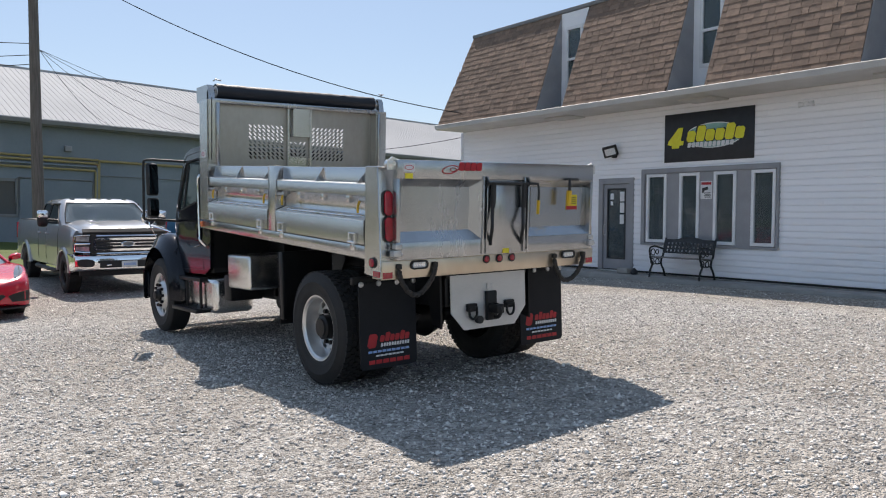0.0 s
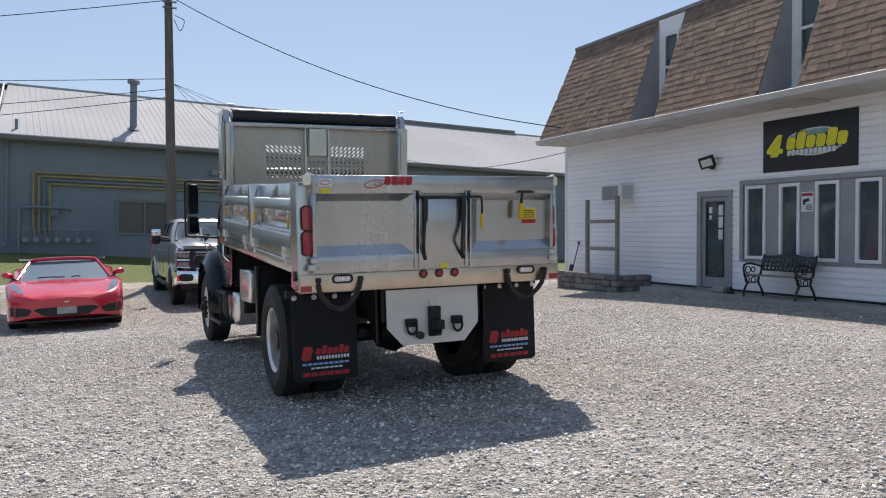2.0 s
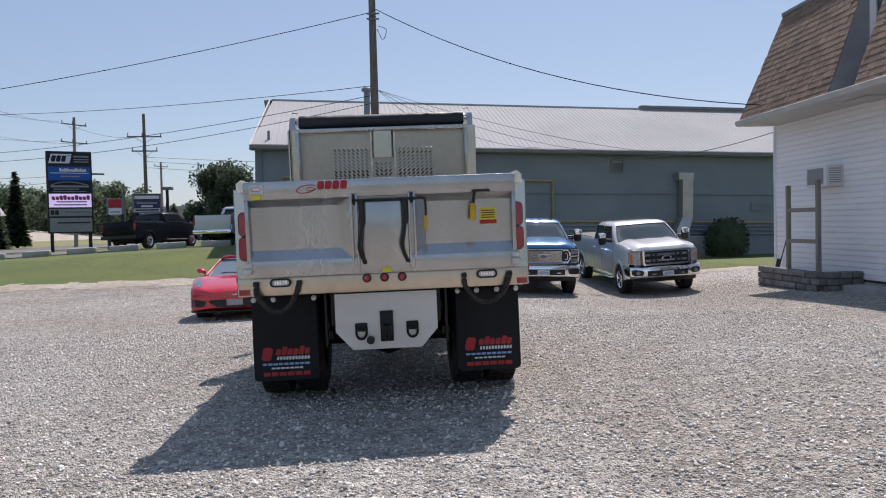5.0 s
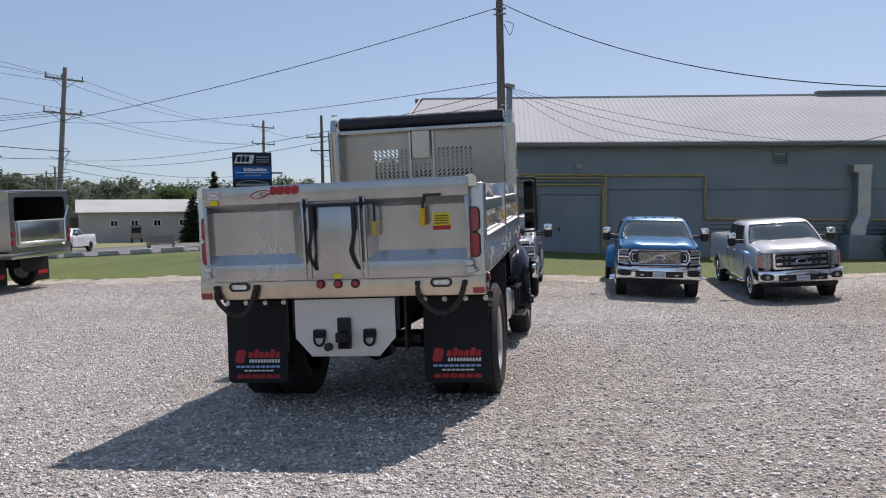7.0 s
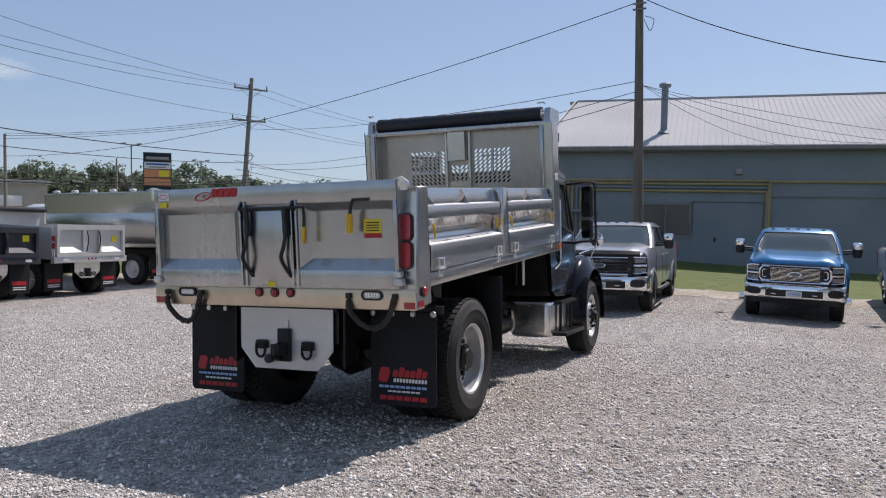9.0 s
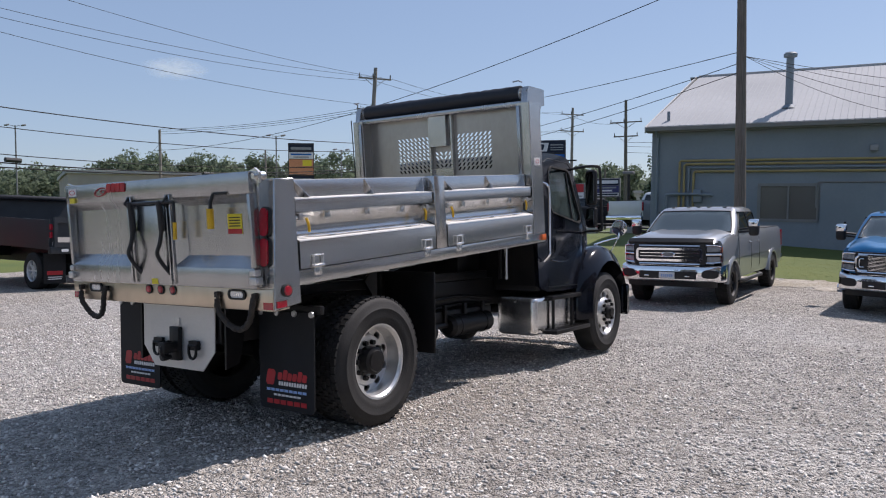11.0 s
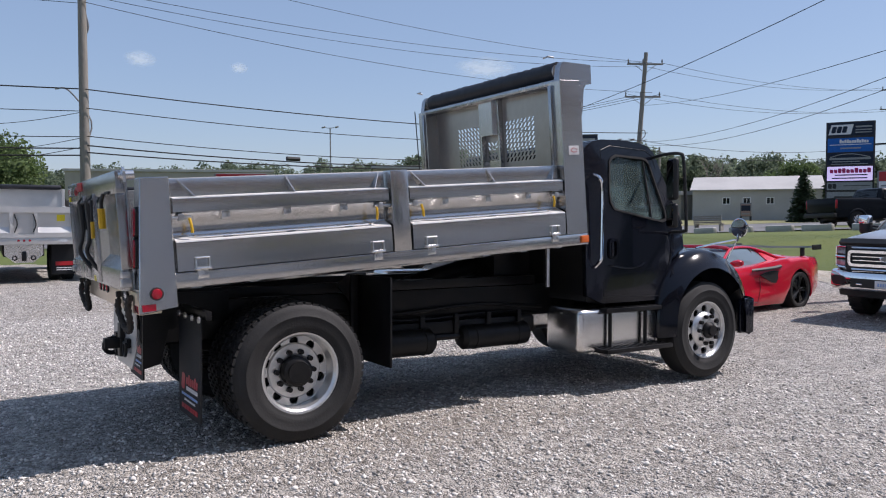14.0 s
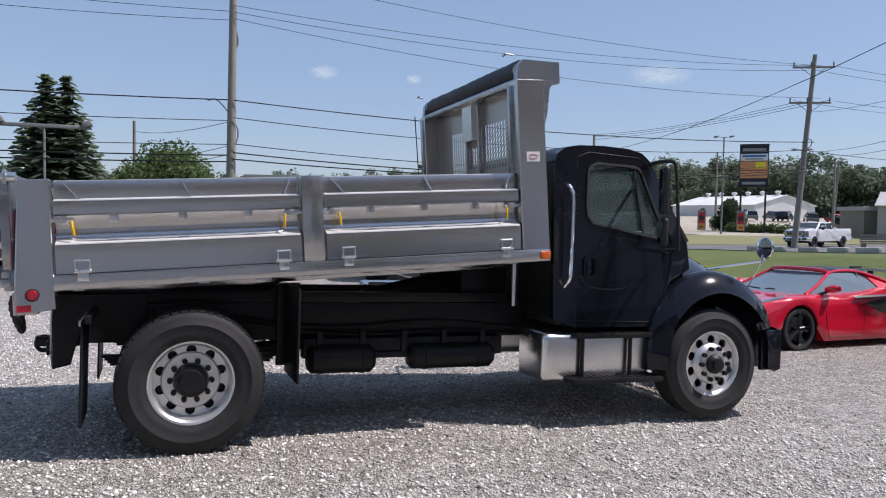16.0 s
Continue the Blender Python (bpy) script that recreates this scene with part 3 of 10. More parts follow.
PROFILE = [(1.085, 0.835), (1.155, 0.835), (1.16, 0.825), (1.16, 0.712), (1.222, 0.704), (1.226, 0.694), (1.222, 0.612), (1.178, 0.602), (1.130, 0.540), (1.126, 0.475), (1.138, 0.454), (1.238, 0.416), (1.242, 0.404), (1.238, 0.222), (1.085, 0.222)]
for s in (-1, 1):
    for y0, y1 in ((0.262, 1.868), (2.055, 3.635)):
        # fold-down side: a pressed sheet profile
        bm = B()
        loft(bm, [[(s * x, y, z) for x, z in PROFILE] for y in (y0, y1)])
        side = spart("side_panel", bm, ALU_SIDE, "aluminium fold-down side panel")
        bm = B()
        for gy, d in ((y0 + 0.05, 0.10), ((y0 + y1) / 2, 0.05), (y1 - 0.05, -0.06)):
            loft(bm, [[(s * 1.158, y, z), (s * (1.16 + w), y, z), (s * (1.16 + w), y + 0.007, z), (s * 1.158, y + 0.007, z)] for y, z, w in ((gy, 0.83, 0.004), (gy + d, 0.711, 0.055))])
        spart_each("gusset", bm, ALU_SIDE)
        # upper faces of the shelf and the ledge, sunlight put into a paler colour
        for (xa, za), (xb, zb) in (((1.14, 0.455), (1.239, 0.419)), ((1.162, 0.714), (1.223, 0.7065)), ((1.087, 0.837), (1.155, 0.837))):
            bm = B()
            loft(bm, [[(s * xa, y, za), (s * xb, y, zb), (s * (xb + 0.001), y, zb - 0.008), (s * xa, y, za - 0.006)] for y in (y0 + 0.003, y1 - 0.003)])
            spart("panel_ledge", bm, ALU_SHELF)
        # grab rail lying on the shelf
        bm = B()
        tube(bm, curve_pts([(s * 1.175, y0 + 0.10, 0.447), (s * 1.21, y0 + 0.22, 0.440), (s * 1.212, (y0 + y1) / 2, 0.440), (s * 1.21, y1 - 0.24, 0.440), (s * 1.175, y1 - 0.12, 0.447)], 5), 0.008)
        for gy in (y0 + 0.35, (y0 + y1) / 2, y1 - 0.35):
            box(bm, s * 1.19 - 0.03, s * 1.19 + 0.03, gy - 0.035, gy + 0.035, 0.43, 0.439)
        spart("shelf_rail", bm, ALU_BRIGHT)
        bm = B()
        for gy in (y0 + 0.36, (y0 + y1) / 2, y1 - 0.36):
            box(bm, s * 1.155 - 0.024, s * 1.155 + 0.024, gy - 0.03, gy + 0.03, 0.548, 0.606, 0.004)
        spart_each("stake_pocket", bm, ALU_BRIGHT)
        # latch pins with yellow pulls
        for gy, q in ((y0 + 0.06, 1), (y1 - 0.06, -1)):
            bm = B()
            cyl(bm, (s * 1.2, gy - 0.075 * q, 0.575), (s * 1.2, gy + 0.06 * q, 0.575), 0.014, n=10)
            box(bm, s * 1.19 - 0.012, s * 1.19 + 0.03, gy - 0.03, gy + 0.01, 0.555, 0.60, 0.004)
            spart("latch_pin", bm, STEEL)
            bm = B()
            tube(bm, curve_pts([(s * 1.215, gy + 0.045 * q, 0.565), (s * 1.228, gy + 0.05 * q, 0.52), (s * 1.225, gy + 0.055 * q, 0.47)], 4), 0.010, 8)
            spart("latch_pull", bm, YELLOW, "yellow plastic pull")
        # hinges
        for gy in (y0 + 0.16, y1 - 0.13):
            bm = B()
            tube(bm, [(s * 1.255, gy - 0.045, 0.24), (s * 1.255, gy - 0.045, 0.305), (s * 1.255, gy + 0.045, 0.305), (s * 1.255, gy + 0.045, 0.24)], 0.008)
            cyl(bm, (s * 1.25, gy - 0.055, 0.232), (s * 1.25, gy + 0.055, 0.232), 0.012, n=10)
            box(bm, s * 1.243 - 0.006, s * 1.243 + 0.006, gy - 0.036, gy + 0.036, 0.165, 0.225, 0.003)
            spart("hinge", bm, ALU_BRIGHT)
    # bottom rail
    bm = B()
    box(bm, s * 1.165 - 0.075, s * 1.165 + 0.075, 0.24, 3.90, 0.112, 0.215, 0.008)
    spart("side_rail", bm, ALU_SIDE)
    # posts
    bm = B()
    plate(bm, [(0.0, -0.03), (0.248, -0.008), (0.248, 0.845), (0.066, 0.845)], [], on_x(s * 1.09, s), 0.0, 0.15)
    bmesh.ops.bevel(bm, geom=list(bm.edges), offset=0.006, segments=1, affect="EDGES")
    spart("rear_post", bm, ALU_SIDE)
    bm = B()
    box(bm, s * 1.165 - 0.075, s * 1.165 + 0.075, 1.885, 2.038, 0.215, 0.84, 0.006)
    spart("centre_post", bm, ALU_SIDE)
    bm = B()
    plate(bm, [(3.655, 0.215), (3.90, 0.215), (3.885, 1.585), (3.645, 1.585)], [], on_x(s * 1.09, s), 0.0, 0.15)
    bmesh.ops.bevel(bm, geom=list(bm.edges), offset=0.006, segments=1, affect="EDGES")
    spart("front_post", bm, ALU_SIDE)
    # cab shield bracket
    bm = B()
    plate(bm, [(3.66, 1.58), (3.685, 1.71), (3.72, 1.75), (4.05, 1.735), (4.05, 1.565), (3.985, 1.555), (3.955, 1.52), (3.925, 1.30), (3.905, 1.24), (3.86, 1.22), (3.85, 1.58)], [], on_x(s * 1.14, s), 0.0, 0.07)
    spart("shield_bracket", bm, ALU)
    # amber and red marker lamps, reflectors
    bm = B()
    box(bm, s * 1.242 - 0.008, s * 1.242 + 0.008, 3.81, 3.90, 0.13, 0.195, 0.005)
    spart("amber_marker", bm, AMBER_LENS, "amber marker lamp")
    bm = B()
    lathe(bm, [(0.001, 0.026), (0.03, 0.022), (0.036, 0.012), (0.036, -0.004)], (s * 1.24, 0.115, 0.095), "x", 20, 0, s)
    spart("side_marker", bm, RED_LENS, "round red marker lamp")
    bm = B()
    lathe(bm, [(0.036, 0.014), (0.042, 0.014), (0.042, -0.002)], (s * 1.24, 0.115, 0.095), "x", 20, 0, s)
    spart("marker_bezel", bm, BLACK)
    bm = B()
    box(bm, s * 1.243 - 0.004, s * 1.243 + 0.004, 0.02, 0.105, -0.012, 0.032)
    spart("side_reflector", bm, RED_LENS)
    # stacked tail lamps in the rear post
    post_face = lambda u, v, w: Vector((u, 0.0754 * (v + 0.03) + w, v))
    for z0 in (0.268, 0.468):
        bm = B()
        plate(bm, rect(s * 1.165 - 0.036, s * 1.165 + 0.036, z0, z0 + 0.185, 0.034, 5), [], post_face, -0.028, 0.0)
        spart("tail_lamp", bm, RED_LENS, "dark red oval tail lamp")
        bm = B()
        plate(bm, rect(s * 1.165 - 0.045, s * 1.165 + 0.045, z0 - 0.008, z0 + 0.193, 0.042, 5), [rect(s * 1.165 - 0.034, s * 1.165 + 0.034, z0 + 0.002, z0 + 0.183, 0.032, 5)], post_face, -0.016, 0.0)
        spart("lamp_grommet", bm, BLACK)
    # tailgate side hardware
    bm = B()
    cyl(bm, (s * 1.16, -0.03, 0.865), (s * 1.16, 0.05, 0.865), 0.032, n=16)
    plate(bm, [(s * 1.10, 0.82), (s * 1.2, 0.82), (s * 1.2, 0.89), (s * 1.16, 0.92), (s * 1.10, 0.90)], [], on_y(0.0), -0.022, -0.004)
    cyl(bm, (s * 1.16, -0.045, 0.865), (s * 1.16, -0.01, 0.865), 0.018, n=12)
    spart("gate_hinge", bm, ALU_BRIGHT)
    bm = B()
    cyl(bm, (s * 1.115, -0.05, 0.20), (s * 1.115, -0.05, 0.80), 0.009, n=8)
    box(bm, s * 1.135 - 0.04, s * 1.135 + 0.03, -0.075, -0.015, 0.15, 0.20, 0.006)
    box(bm, s * 1.125 - 0.03, s * 1.125 + 0.03, -0.07, -0.02, 0.21, 0.25, 0.006)
    cyl(bm, (s * 1.09, -0.06, 0.17), (s * 1.18, -0.06, 0.17), 0.012, n=8)
    spart("gate_latch", bm, STEEL)

# headboard with slanted slots, frame and centre post
def slotted_sheet(bm, y, t):
    """A sheet with rows of slanted slots, laid out in cells."""
    px, pz, z0, rows = 0.058, 0.046, 0.925, 9
    fields = [(-0.65, 8, -1, rows), (-0.116, 4, 0, 5), (0.186, 8, 1, rows)]
    xs = [-1.10] + [e for x, n, _, _ in fields for e in (x, x + n * px)] + [1.10]
    z1 = z0 + rows * pz
    q = lambda pts: [bm.faces.new([bm.verts.new((u, yy, v)) for u, v in pts]) for yy in (y, y + t)]
    q(rect(-1.10, 1.10, 0.22, z0))
    q(rect(-1.10, 1.10, z1, 1.56))
    for a, b in zip(xs[::2], xs[1::2]):
        q(rect(a, b, z0, z1))
    for x, n, lean, r in fields:
        if r < rows:
            q(rect(x, x + n * px, z0 + r * pz, z1))
        for i in range(n):
            for k in range(r):
                a, c = x + i * px, z0 + k * pz
                cx, cz = a + px / 2, c + pz / 2
                sl = lean or (-1 if i < n / 2 else 1)
                cell = rect(a, a + px, c, c + pz)
                slot = [(cx + du * 0.0115 + dv * sl * 0.0135, cz + dv * 0.0185) for du, dv in ((-1, -1), (1, -1), (1, 1), (-1, 1))]
                for m in range(4):
                    q([cell[m], cell[(m + 1) % 4], slot[(m + 1) % 4], slot[m]])


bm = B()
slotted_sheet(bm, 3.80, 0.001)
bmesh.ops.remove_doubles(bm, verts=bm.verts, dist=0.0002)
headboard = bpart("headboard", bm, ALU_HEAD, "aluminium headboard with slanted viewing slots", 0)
bm = B()
box(bm, -1.10, 1.10, 3.66, 3.85, 1.55, 1.60, 0.006)
box(bm, -1.10, -1.06, 3.62, 3.80, 0.8, 1.55, 0.004)
box(bm, 1.06, 1.10, 3.62, 3.80, 0.8, 1.55, 0.004)
bpart("headboard_frame", bm, ALU)
bm = B()
plate(bm, [(-0.155, 3.80), (-0.11, 3.70), (0.11, 3.70), (0.155, 3.80)], [], lambda u, v, w: Vector((u, v, w)), 1.21, 1.55)
plate(bm, [(-0.155, 3.80), (-0.145, 3.79), (0.145, 3.79), (0.155, 3.80)], [], lambda u, v, w: Vector((u, v, w)), 0.4, 0.96)
bpart_each("headboard_post", bm, ALU_SIDE)
bm = B()
for s in (-1, 1):
    box(bm, s * 0.15 - 0.012, s * 0.15 + 0.012, 3.745, 3.80, 0.25, 1.55)
bpart_each("headboard_rib", bm, ALU_SIDE)
bm = B()
box(bm, -1.10, 1.10, 3.88, 4.045, 1.712, 1.73)
bpart("cab_shield", bm, ALU)
bm = B()
tube(bm, [(-1.17, 3.70, 0.42), (-1.17, 3.70, 1.66), (-1.165, 3.70, 1.69), (-1.09, 3.70, 1.69)], 0.013, 8)
bpart("tarp_rod", bm, BLACK, "thin black rod of the tarp gear")
# rolled tarp in its housing
bm = B()
rng = random.Random(5)
loft(bm, [[(x, 3.76 + 0.08 * math.cos(a) + 0.004 * rng.uniform(-1, 1), 1.685 + 0.085 * math.sin(a) * (1 + 0.06 * rng.uniform(-1, 1))) for a in (2 * math.pi * k / 14 for k in range(14))] for x in np.linspace(-1.06, 1.06, 40)])
bpart("tarp_roll", bm, TARP, "rolled black vinyl tarp")
bm = B()
for s in (-1, 1):
    lathe(bm, [(0.06, 0.0), (0.06, 0.012), (0.02, 0.012), (0.02, 0.06), (0.001, 0.06)], (s * 1.06, 3.74, 1.68), "x", 16, 0, s)
    tube(bm, [(s * 1.12, 3.66, 1.79), (s * 1.12, 3.60, 1.80), (s * 1.05, 3.6, 1.795)], 0.008)
bpart_each("tarp_axle", bm, STEEL)
bm = B()
tube(bm, [(-1.17, 3.60, 0.9), (-1.17, 3.58, 1.60)], 0.006)
bpart("tarp_crank", bm, BLACK)
for s in (-1, 1):
    bm = B()
    box(bm, s * 1.205 - 0.001, s * 1.205 + 0.002, 3.71, 3.83, 0.925, 1.005)
    st = bpart("maker_sticker", bm, WHITE_INK, "small white sticker with red marks")
    bm = B()
    tube(bm, [(s * 1.208, 3.735 + 0.07 * (0.5 + 0.5 * math.cos(a)), 0.965 + 0.018 * math.sin(a)) for a in (2 * math.pi * k / 14 for k in range(14))], 0.003, 5)
    bpart("sticker_mark", bm, RED_INK, parent=None)

# tailgate
gate = B()
box(gate, -1.10, 1.10, -0.012, 0.0, 0.13, 0.895)
gate = gpart("tailgate", gate, ALU, "aluminium tailgate with two recessed panels")
for args, lab in (((-1.10, 1.10, -0.07, -0.012, 0.752, 0.898), "top_rail"), ((-1.10, 1.10, -0.07, -0.012, 0.122, 0.262), "bottom_rail"), ((-1.10, -1.068, -0.07, -0.012, 0.262, 0.752), "gate_stile"), ((1.068, 1.10, -0.07, -0.012, 0.262, 0.752), "gate_stile")):
    bm = B()
    box(bm, *args, bevel=0.005)
    gpart(lab, bm, ALU)
for s, a, b in ((-1, -1.068, -0.252), (1, 0.262, 1.068)):
    # sloping edges round each recess: below, above, and the slanted inner cheek
    bm = B()
    plate(bm, [(-0.069, 0.262), (-0.012, 0.262), (-0.012, 0.34)], [], lambda u, v, w: Vector((w, u, v)), a, b)
    gpart("gate_ledge", bm, ALU)
    bm = B()
    plate(bm, [(-0.069, 0.752), (-0.012, 0.752), (-0.012, 0.692)], [], lambda u, v, w: Vector((w, u, v)), a, b)
    gpart("gate_ledge", bm, ALU)
    bm = B()
    e = b if s < 0 else a
    q = -1 if s < 0 else 1
    plate(bm, [(e, -0.069), (e, -0.012), (e + q * 0.095, -0.012)], [], lambda u, v, w: Vector((u, v, w)), 0.262, 0.752)
    gpart("gate_cheek", bm, ALU)
for x in (-0.223, 0.245):
    bm = B()
    box(bm, x - 0.03, x - 0.012, -0.085, -0.012, 0.135, 0.78, 0.004)
    box(bm, x + 0.012, x + 0.03, -0.085, -0.012, 0.135, 0.78, 0.004)
    gpart("door_channel", bm, ALU)
bm = B()
box(bm, -0.19, 0.212, -0.074, -0.014, 0.135, 0.74, 0.004)
gpart("coal_door", bm, ALU, "plain aluminium chute door")
bm = B()
tube(bm, [(-0.23, -0.105, 0.725), (0.35, -0.105, 0.725)], 0.011)
for x in (-0.223, 0.245):
    tube(bm, [(x, -0.08, 0.69), (x, -0.115, 0.73), (x, -0.08, 0.77)], 0.010)
tube(bm, curve_pts([(0.35, -0.105, 0.725), (0.358, -0.112, 0.66), (0.355, -0.112, 0.55)], 4), 0.010)
gpart("chute_lever", bm, BLACK)
bm = B()
tube(bm, [(0.355, -0.112, 0.58), (0.35, -0.114, 0.46)], 0.014)
gpart("lever_grip", bm, YELLOW, "yellow grip")
for x, sw in ((-0.165, 0.012), (0.185, 0.012)):
    bm = B()
    tube(bm, [(x, -0.108, 0.735), (x + 0.004, -0.104, 0.62), (x, -0.10, 0.52)], 0.023)
    tube(bm, curve_pts([(x, -0.10, 0.54), (x - 0.012, -0.115, 0.44), (x - 0.026, -0.135, 0.36), (x - 0.012, -0.105, 0.28), (x + sw, -0.065, 0.21)], 5), 0.015)
    box(bm, x + sw - 0.02, x + sw + 0.02, -0.075, -0.055, 0.20, 0.24, 0.004)
    gpart("rubber_strap", bm, BLACK)
bm = B()
box(bm, 0.745, 0.89, -0.084, -0.068, 0.755, 0.775, 0.004)
tube(bm, [(0.765, -0.09, 0.765), (0.75, -0.105, 0.71), (0.742, -0.108, 0.62)], 0.013)
gpart("release_lever", bm, BLACK)
bm = B()
tube(bm, [(0.742, -0.108, 0.665), (0.738, -0.108, 0.53)], 0.024)
gpart("release_grip", bm, YELLOW, "yellow grip")
bm = B()
box(bm, 0.805, 0.945, -0.0165, -0.012, 0.488, 0.623)
lab = gpart("warning_label", bm, YELLOW_LABEL, "yellow warning label with a red strip")
bm = B()
for k in range(4):
    box(bm, 0.82, 0.93, -0.018, -0.0163, 0.537 + 0.019 * k, 0.545 + 0.019 * k)
gpart_each("label_bar", bm, BLACK_INK)
bm = B()
box(bm, 0.805, 0.945, -0.018, -0.0163, 0.488, 0.522)
gpart("label_strip", bm, RED_INK)
bm = B()
box(bm, -1.05, -0.945, -0.0725, -0.0695, 0.808, 0.87)
gpart("round_label", bm, WHITE_INK, "small white maker's label")
bm = B()
tube(bm, [(-0.997 + 0.04 * math.cos(a), -0.073, 0.84 + 0.017 * math.sin(a)) for a in (2 * math.pi * k / 16 for k in range(17))], 0.003, 5)
gpart("label_ring", bm, RED_INK)
bm = B()
for x, z in ((-1.0, 0.775), (0.02, 0.15)):
    box(bm, x - 0.035, x + 0.035, -0.0775, -0.0695, z - 0.02, z + 0.02)
gpart_each("small_label", bm, YELLOW_LABEL)
# the maker's mark: a swung ring and red blocks
bm = B()
tube(bm, [(-0.595 + 0.08 * math.cos(a), -0.073, 0.83 + 0.03 * math.sin(a) + 0.012 * math.cos(a)) for a in (0.35 + 5.7 * k / 24 for k in range(25))], 0.004, 6)
tube(bm, [(-0.565 + 0.03 * math.cos(a), -0.073, 0.83 + 0.015 * math.sin(a)) for a in (2 * math.pi * k / 16 for k in range(17))], 0.003, 6)
gpart("maker_swirl", bm, RED_INK)
plain_mark("maker_mark", (1.0, 1.0, 1.0, 1.0), BODY @ Matrix.Translation((-0.385, -0.064, 0.856)) @ Matrix.Rotation(radians(90), 4, "X"), (0.245, 0.068), RED_INK, truck, 0.2, 0.003, 0.12)

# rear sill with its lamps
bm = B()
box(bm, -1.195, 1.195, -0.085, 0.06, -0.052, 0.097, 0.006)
# warm gravel reflection is put into the sill's colour
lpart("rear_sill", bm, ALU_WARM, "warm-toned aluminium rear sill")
for x in (-0.85, 0.85):
    bm = B()
    plate(bm, rect(x - 0.088, x + 0.088, 0.018, 0.09, 0.036, 6), [rect(x - 0.07, x + 0.07, 0.032, 0.076, 0.021, 6)], on_y(-0.085), -0.016, 0.0)
    lpart("lamp_ring", bm, BLACK)
    bm = B()
    plate(bm, rect(x - 0.07, x + 0.07, 0.032, 0.076, 0.021, 6), [], on_y(-0.085), -0.008, 0.0)
    lpart("reverse_lamp", bm, WHITE_LENS, "oval clear reversing lamp")
    bm = B()
    for k in range(5):
        box(bm, x - 0.05 + k * 0.022, x - 0.038 + k * 0.022, -0.097, -0.092, 0.04, 0.068)
    lpart("lamp_cells", bm, CHROME)
for x in (-0.145, 0.0, 0.145):
    bm = B()
    lathe(bm, [(0.001, 0.018), (0.024, 0.014), (0.03, 0.004), (0.03, -0.004)], (x, -0.087, 0.062), "y", 18, 0, -1)
    lpart("clearance_lamp", bm, RED_LENS, "small round red lamp")
    bm = B()
    lathe(bm, [(0.03, 0.008), (0.038, 0.008), (0.038, -0.002)], (x, -0.087, 0.062), "y", 18, 0, -1)
    lpart("lamp_grommet", bm, BLACK)
for s in (-1, 1):
    bm = B()
    box(bm, s * 1.145 - 0.045, s * 1.145 + 0.045, -0.0885, -0.084, -0.04, 0.008)
    lpart("rear_reflector", bm, RED_LENS, "red reflector")
# safety chains sagging under the sill
SLEEVE = material("worn_chain_sleeve", (0.022, 0.019, 0.017), (0.045, 0.038, 0.032), 0.8, 0.0, 12, 60, 0.6, 90)
for x0, x1 in ((-1.05, -0.72), (0.66, 1.02)):
    bm = B()
    pts = curve_pts([(x0, -0.10, 0.05), (x0 + 0.01, -0.115, -0.05), (x0 + 0.10, -0.10, -0.16), ((x0 + x1) / 2 + 0.03, -0.09, -0.185), (x1 - 0.05, -0.10, -0.12), (x1, -0.115, -0.02), (x1 + 0.02, -0.11, 0.06)], 7)
    rope = [p + Vector((0, 0.004 * math.sin(2.1 * k), 0.004 * math.cos(1.7 * k))) for k, p in enumerate(pts)]
    tube(bm, rope[2:-2], 0.021, 8)
    tube(bm, rope[:4], 0.011, 6)
    tube(bm, rope[-4:], 0.011, 6)
    box(bm, x0 - 0.02, x0 + 0.02, -0.12, -0.08, 0.03, 0.07, 0.006)
    box(bm, x1, x1 + 0.04, -0.12, -0.08, 0.03, 0.07, 0.006)
    lpart("safety_chain", bm, SLEEVE, "safety chain in a dark worn sleeve")


# wheels
def tyre(r, w, rim, x0, s):
    """A truck tyre from its inner face x0 outwards along s, with a rounded, ribbed sidewall."""
    bm = bmesh.new()
    half = [(rim, 0.02), (rim + 0.012, 0.004), (rim + 0.03, 0.0), (rim + 0.034, -0.003), (r * 0.70, -0.010), (r * 0.79, -0.012), (r * 0.80, -0.015), (r * 0.815, -0.015), (r * 0.825, -0.011), (r * 0.90, 0.0), (r - 0.03, 0.010), (r - 0.012, 0.026)]
    prof = half + [(a, w - b) for a, b in half[::-1]]
    lathe(bm, prof, (x0, 0, 0), "x", 72, 0, s, False)
    return bm


def tread(r, w, x0, s):
    """The blocks of a truck tyre's tread, in five staggered ribs with cut shoulders."""
    bm = bmesh.new()
    n = 52
    for k in range(n):
        for j in range(5):
            mm = Matrix.Rotation(2 * math.pi * (k + 0.5 * (j % 2)) / n, 4, "X") @ Matrix.Translation((0, 0, 0))
            xa = x0 + s * (0.016 + j * (w - 0.032) / 5)
            xb = x0 + s * (0.016 + (j + 0.88) * (w - 0.032) / 5)
            deep = 0.030 if j in (0, 4) else 0.014
            box(bm, min(xa, xb), max(xa, xb), -0.022, 0.022, r - deep, r, m=mm)
    return bm


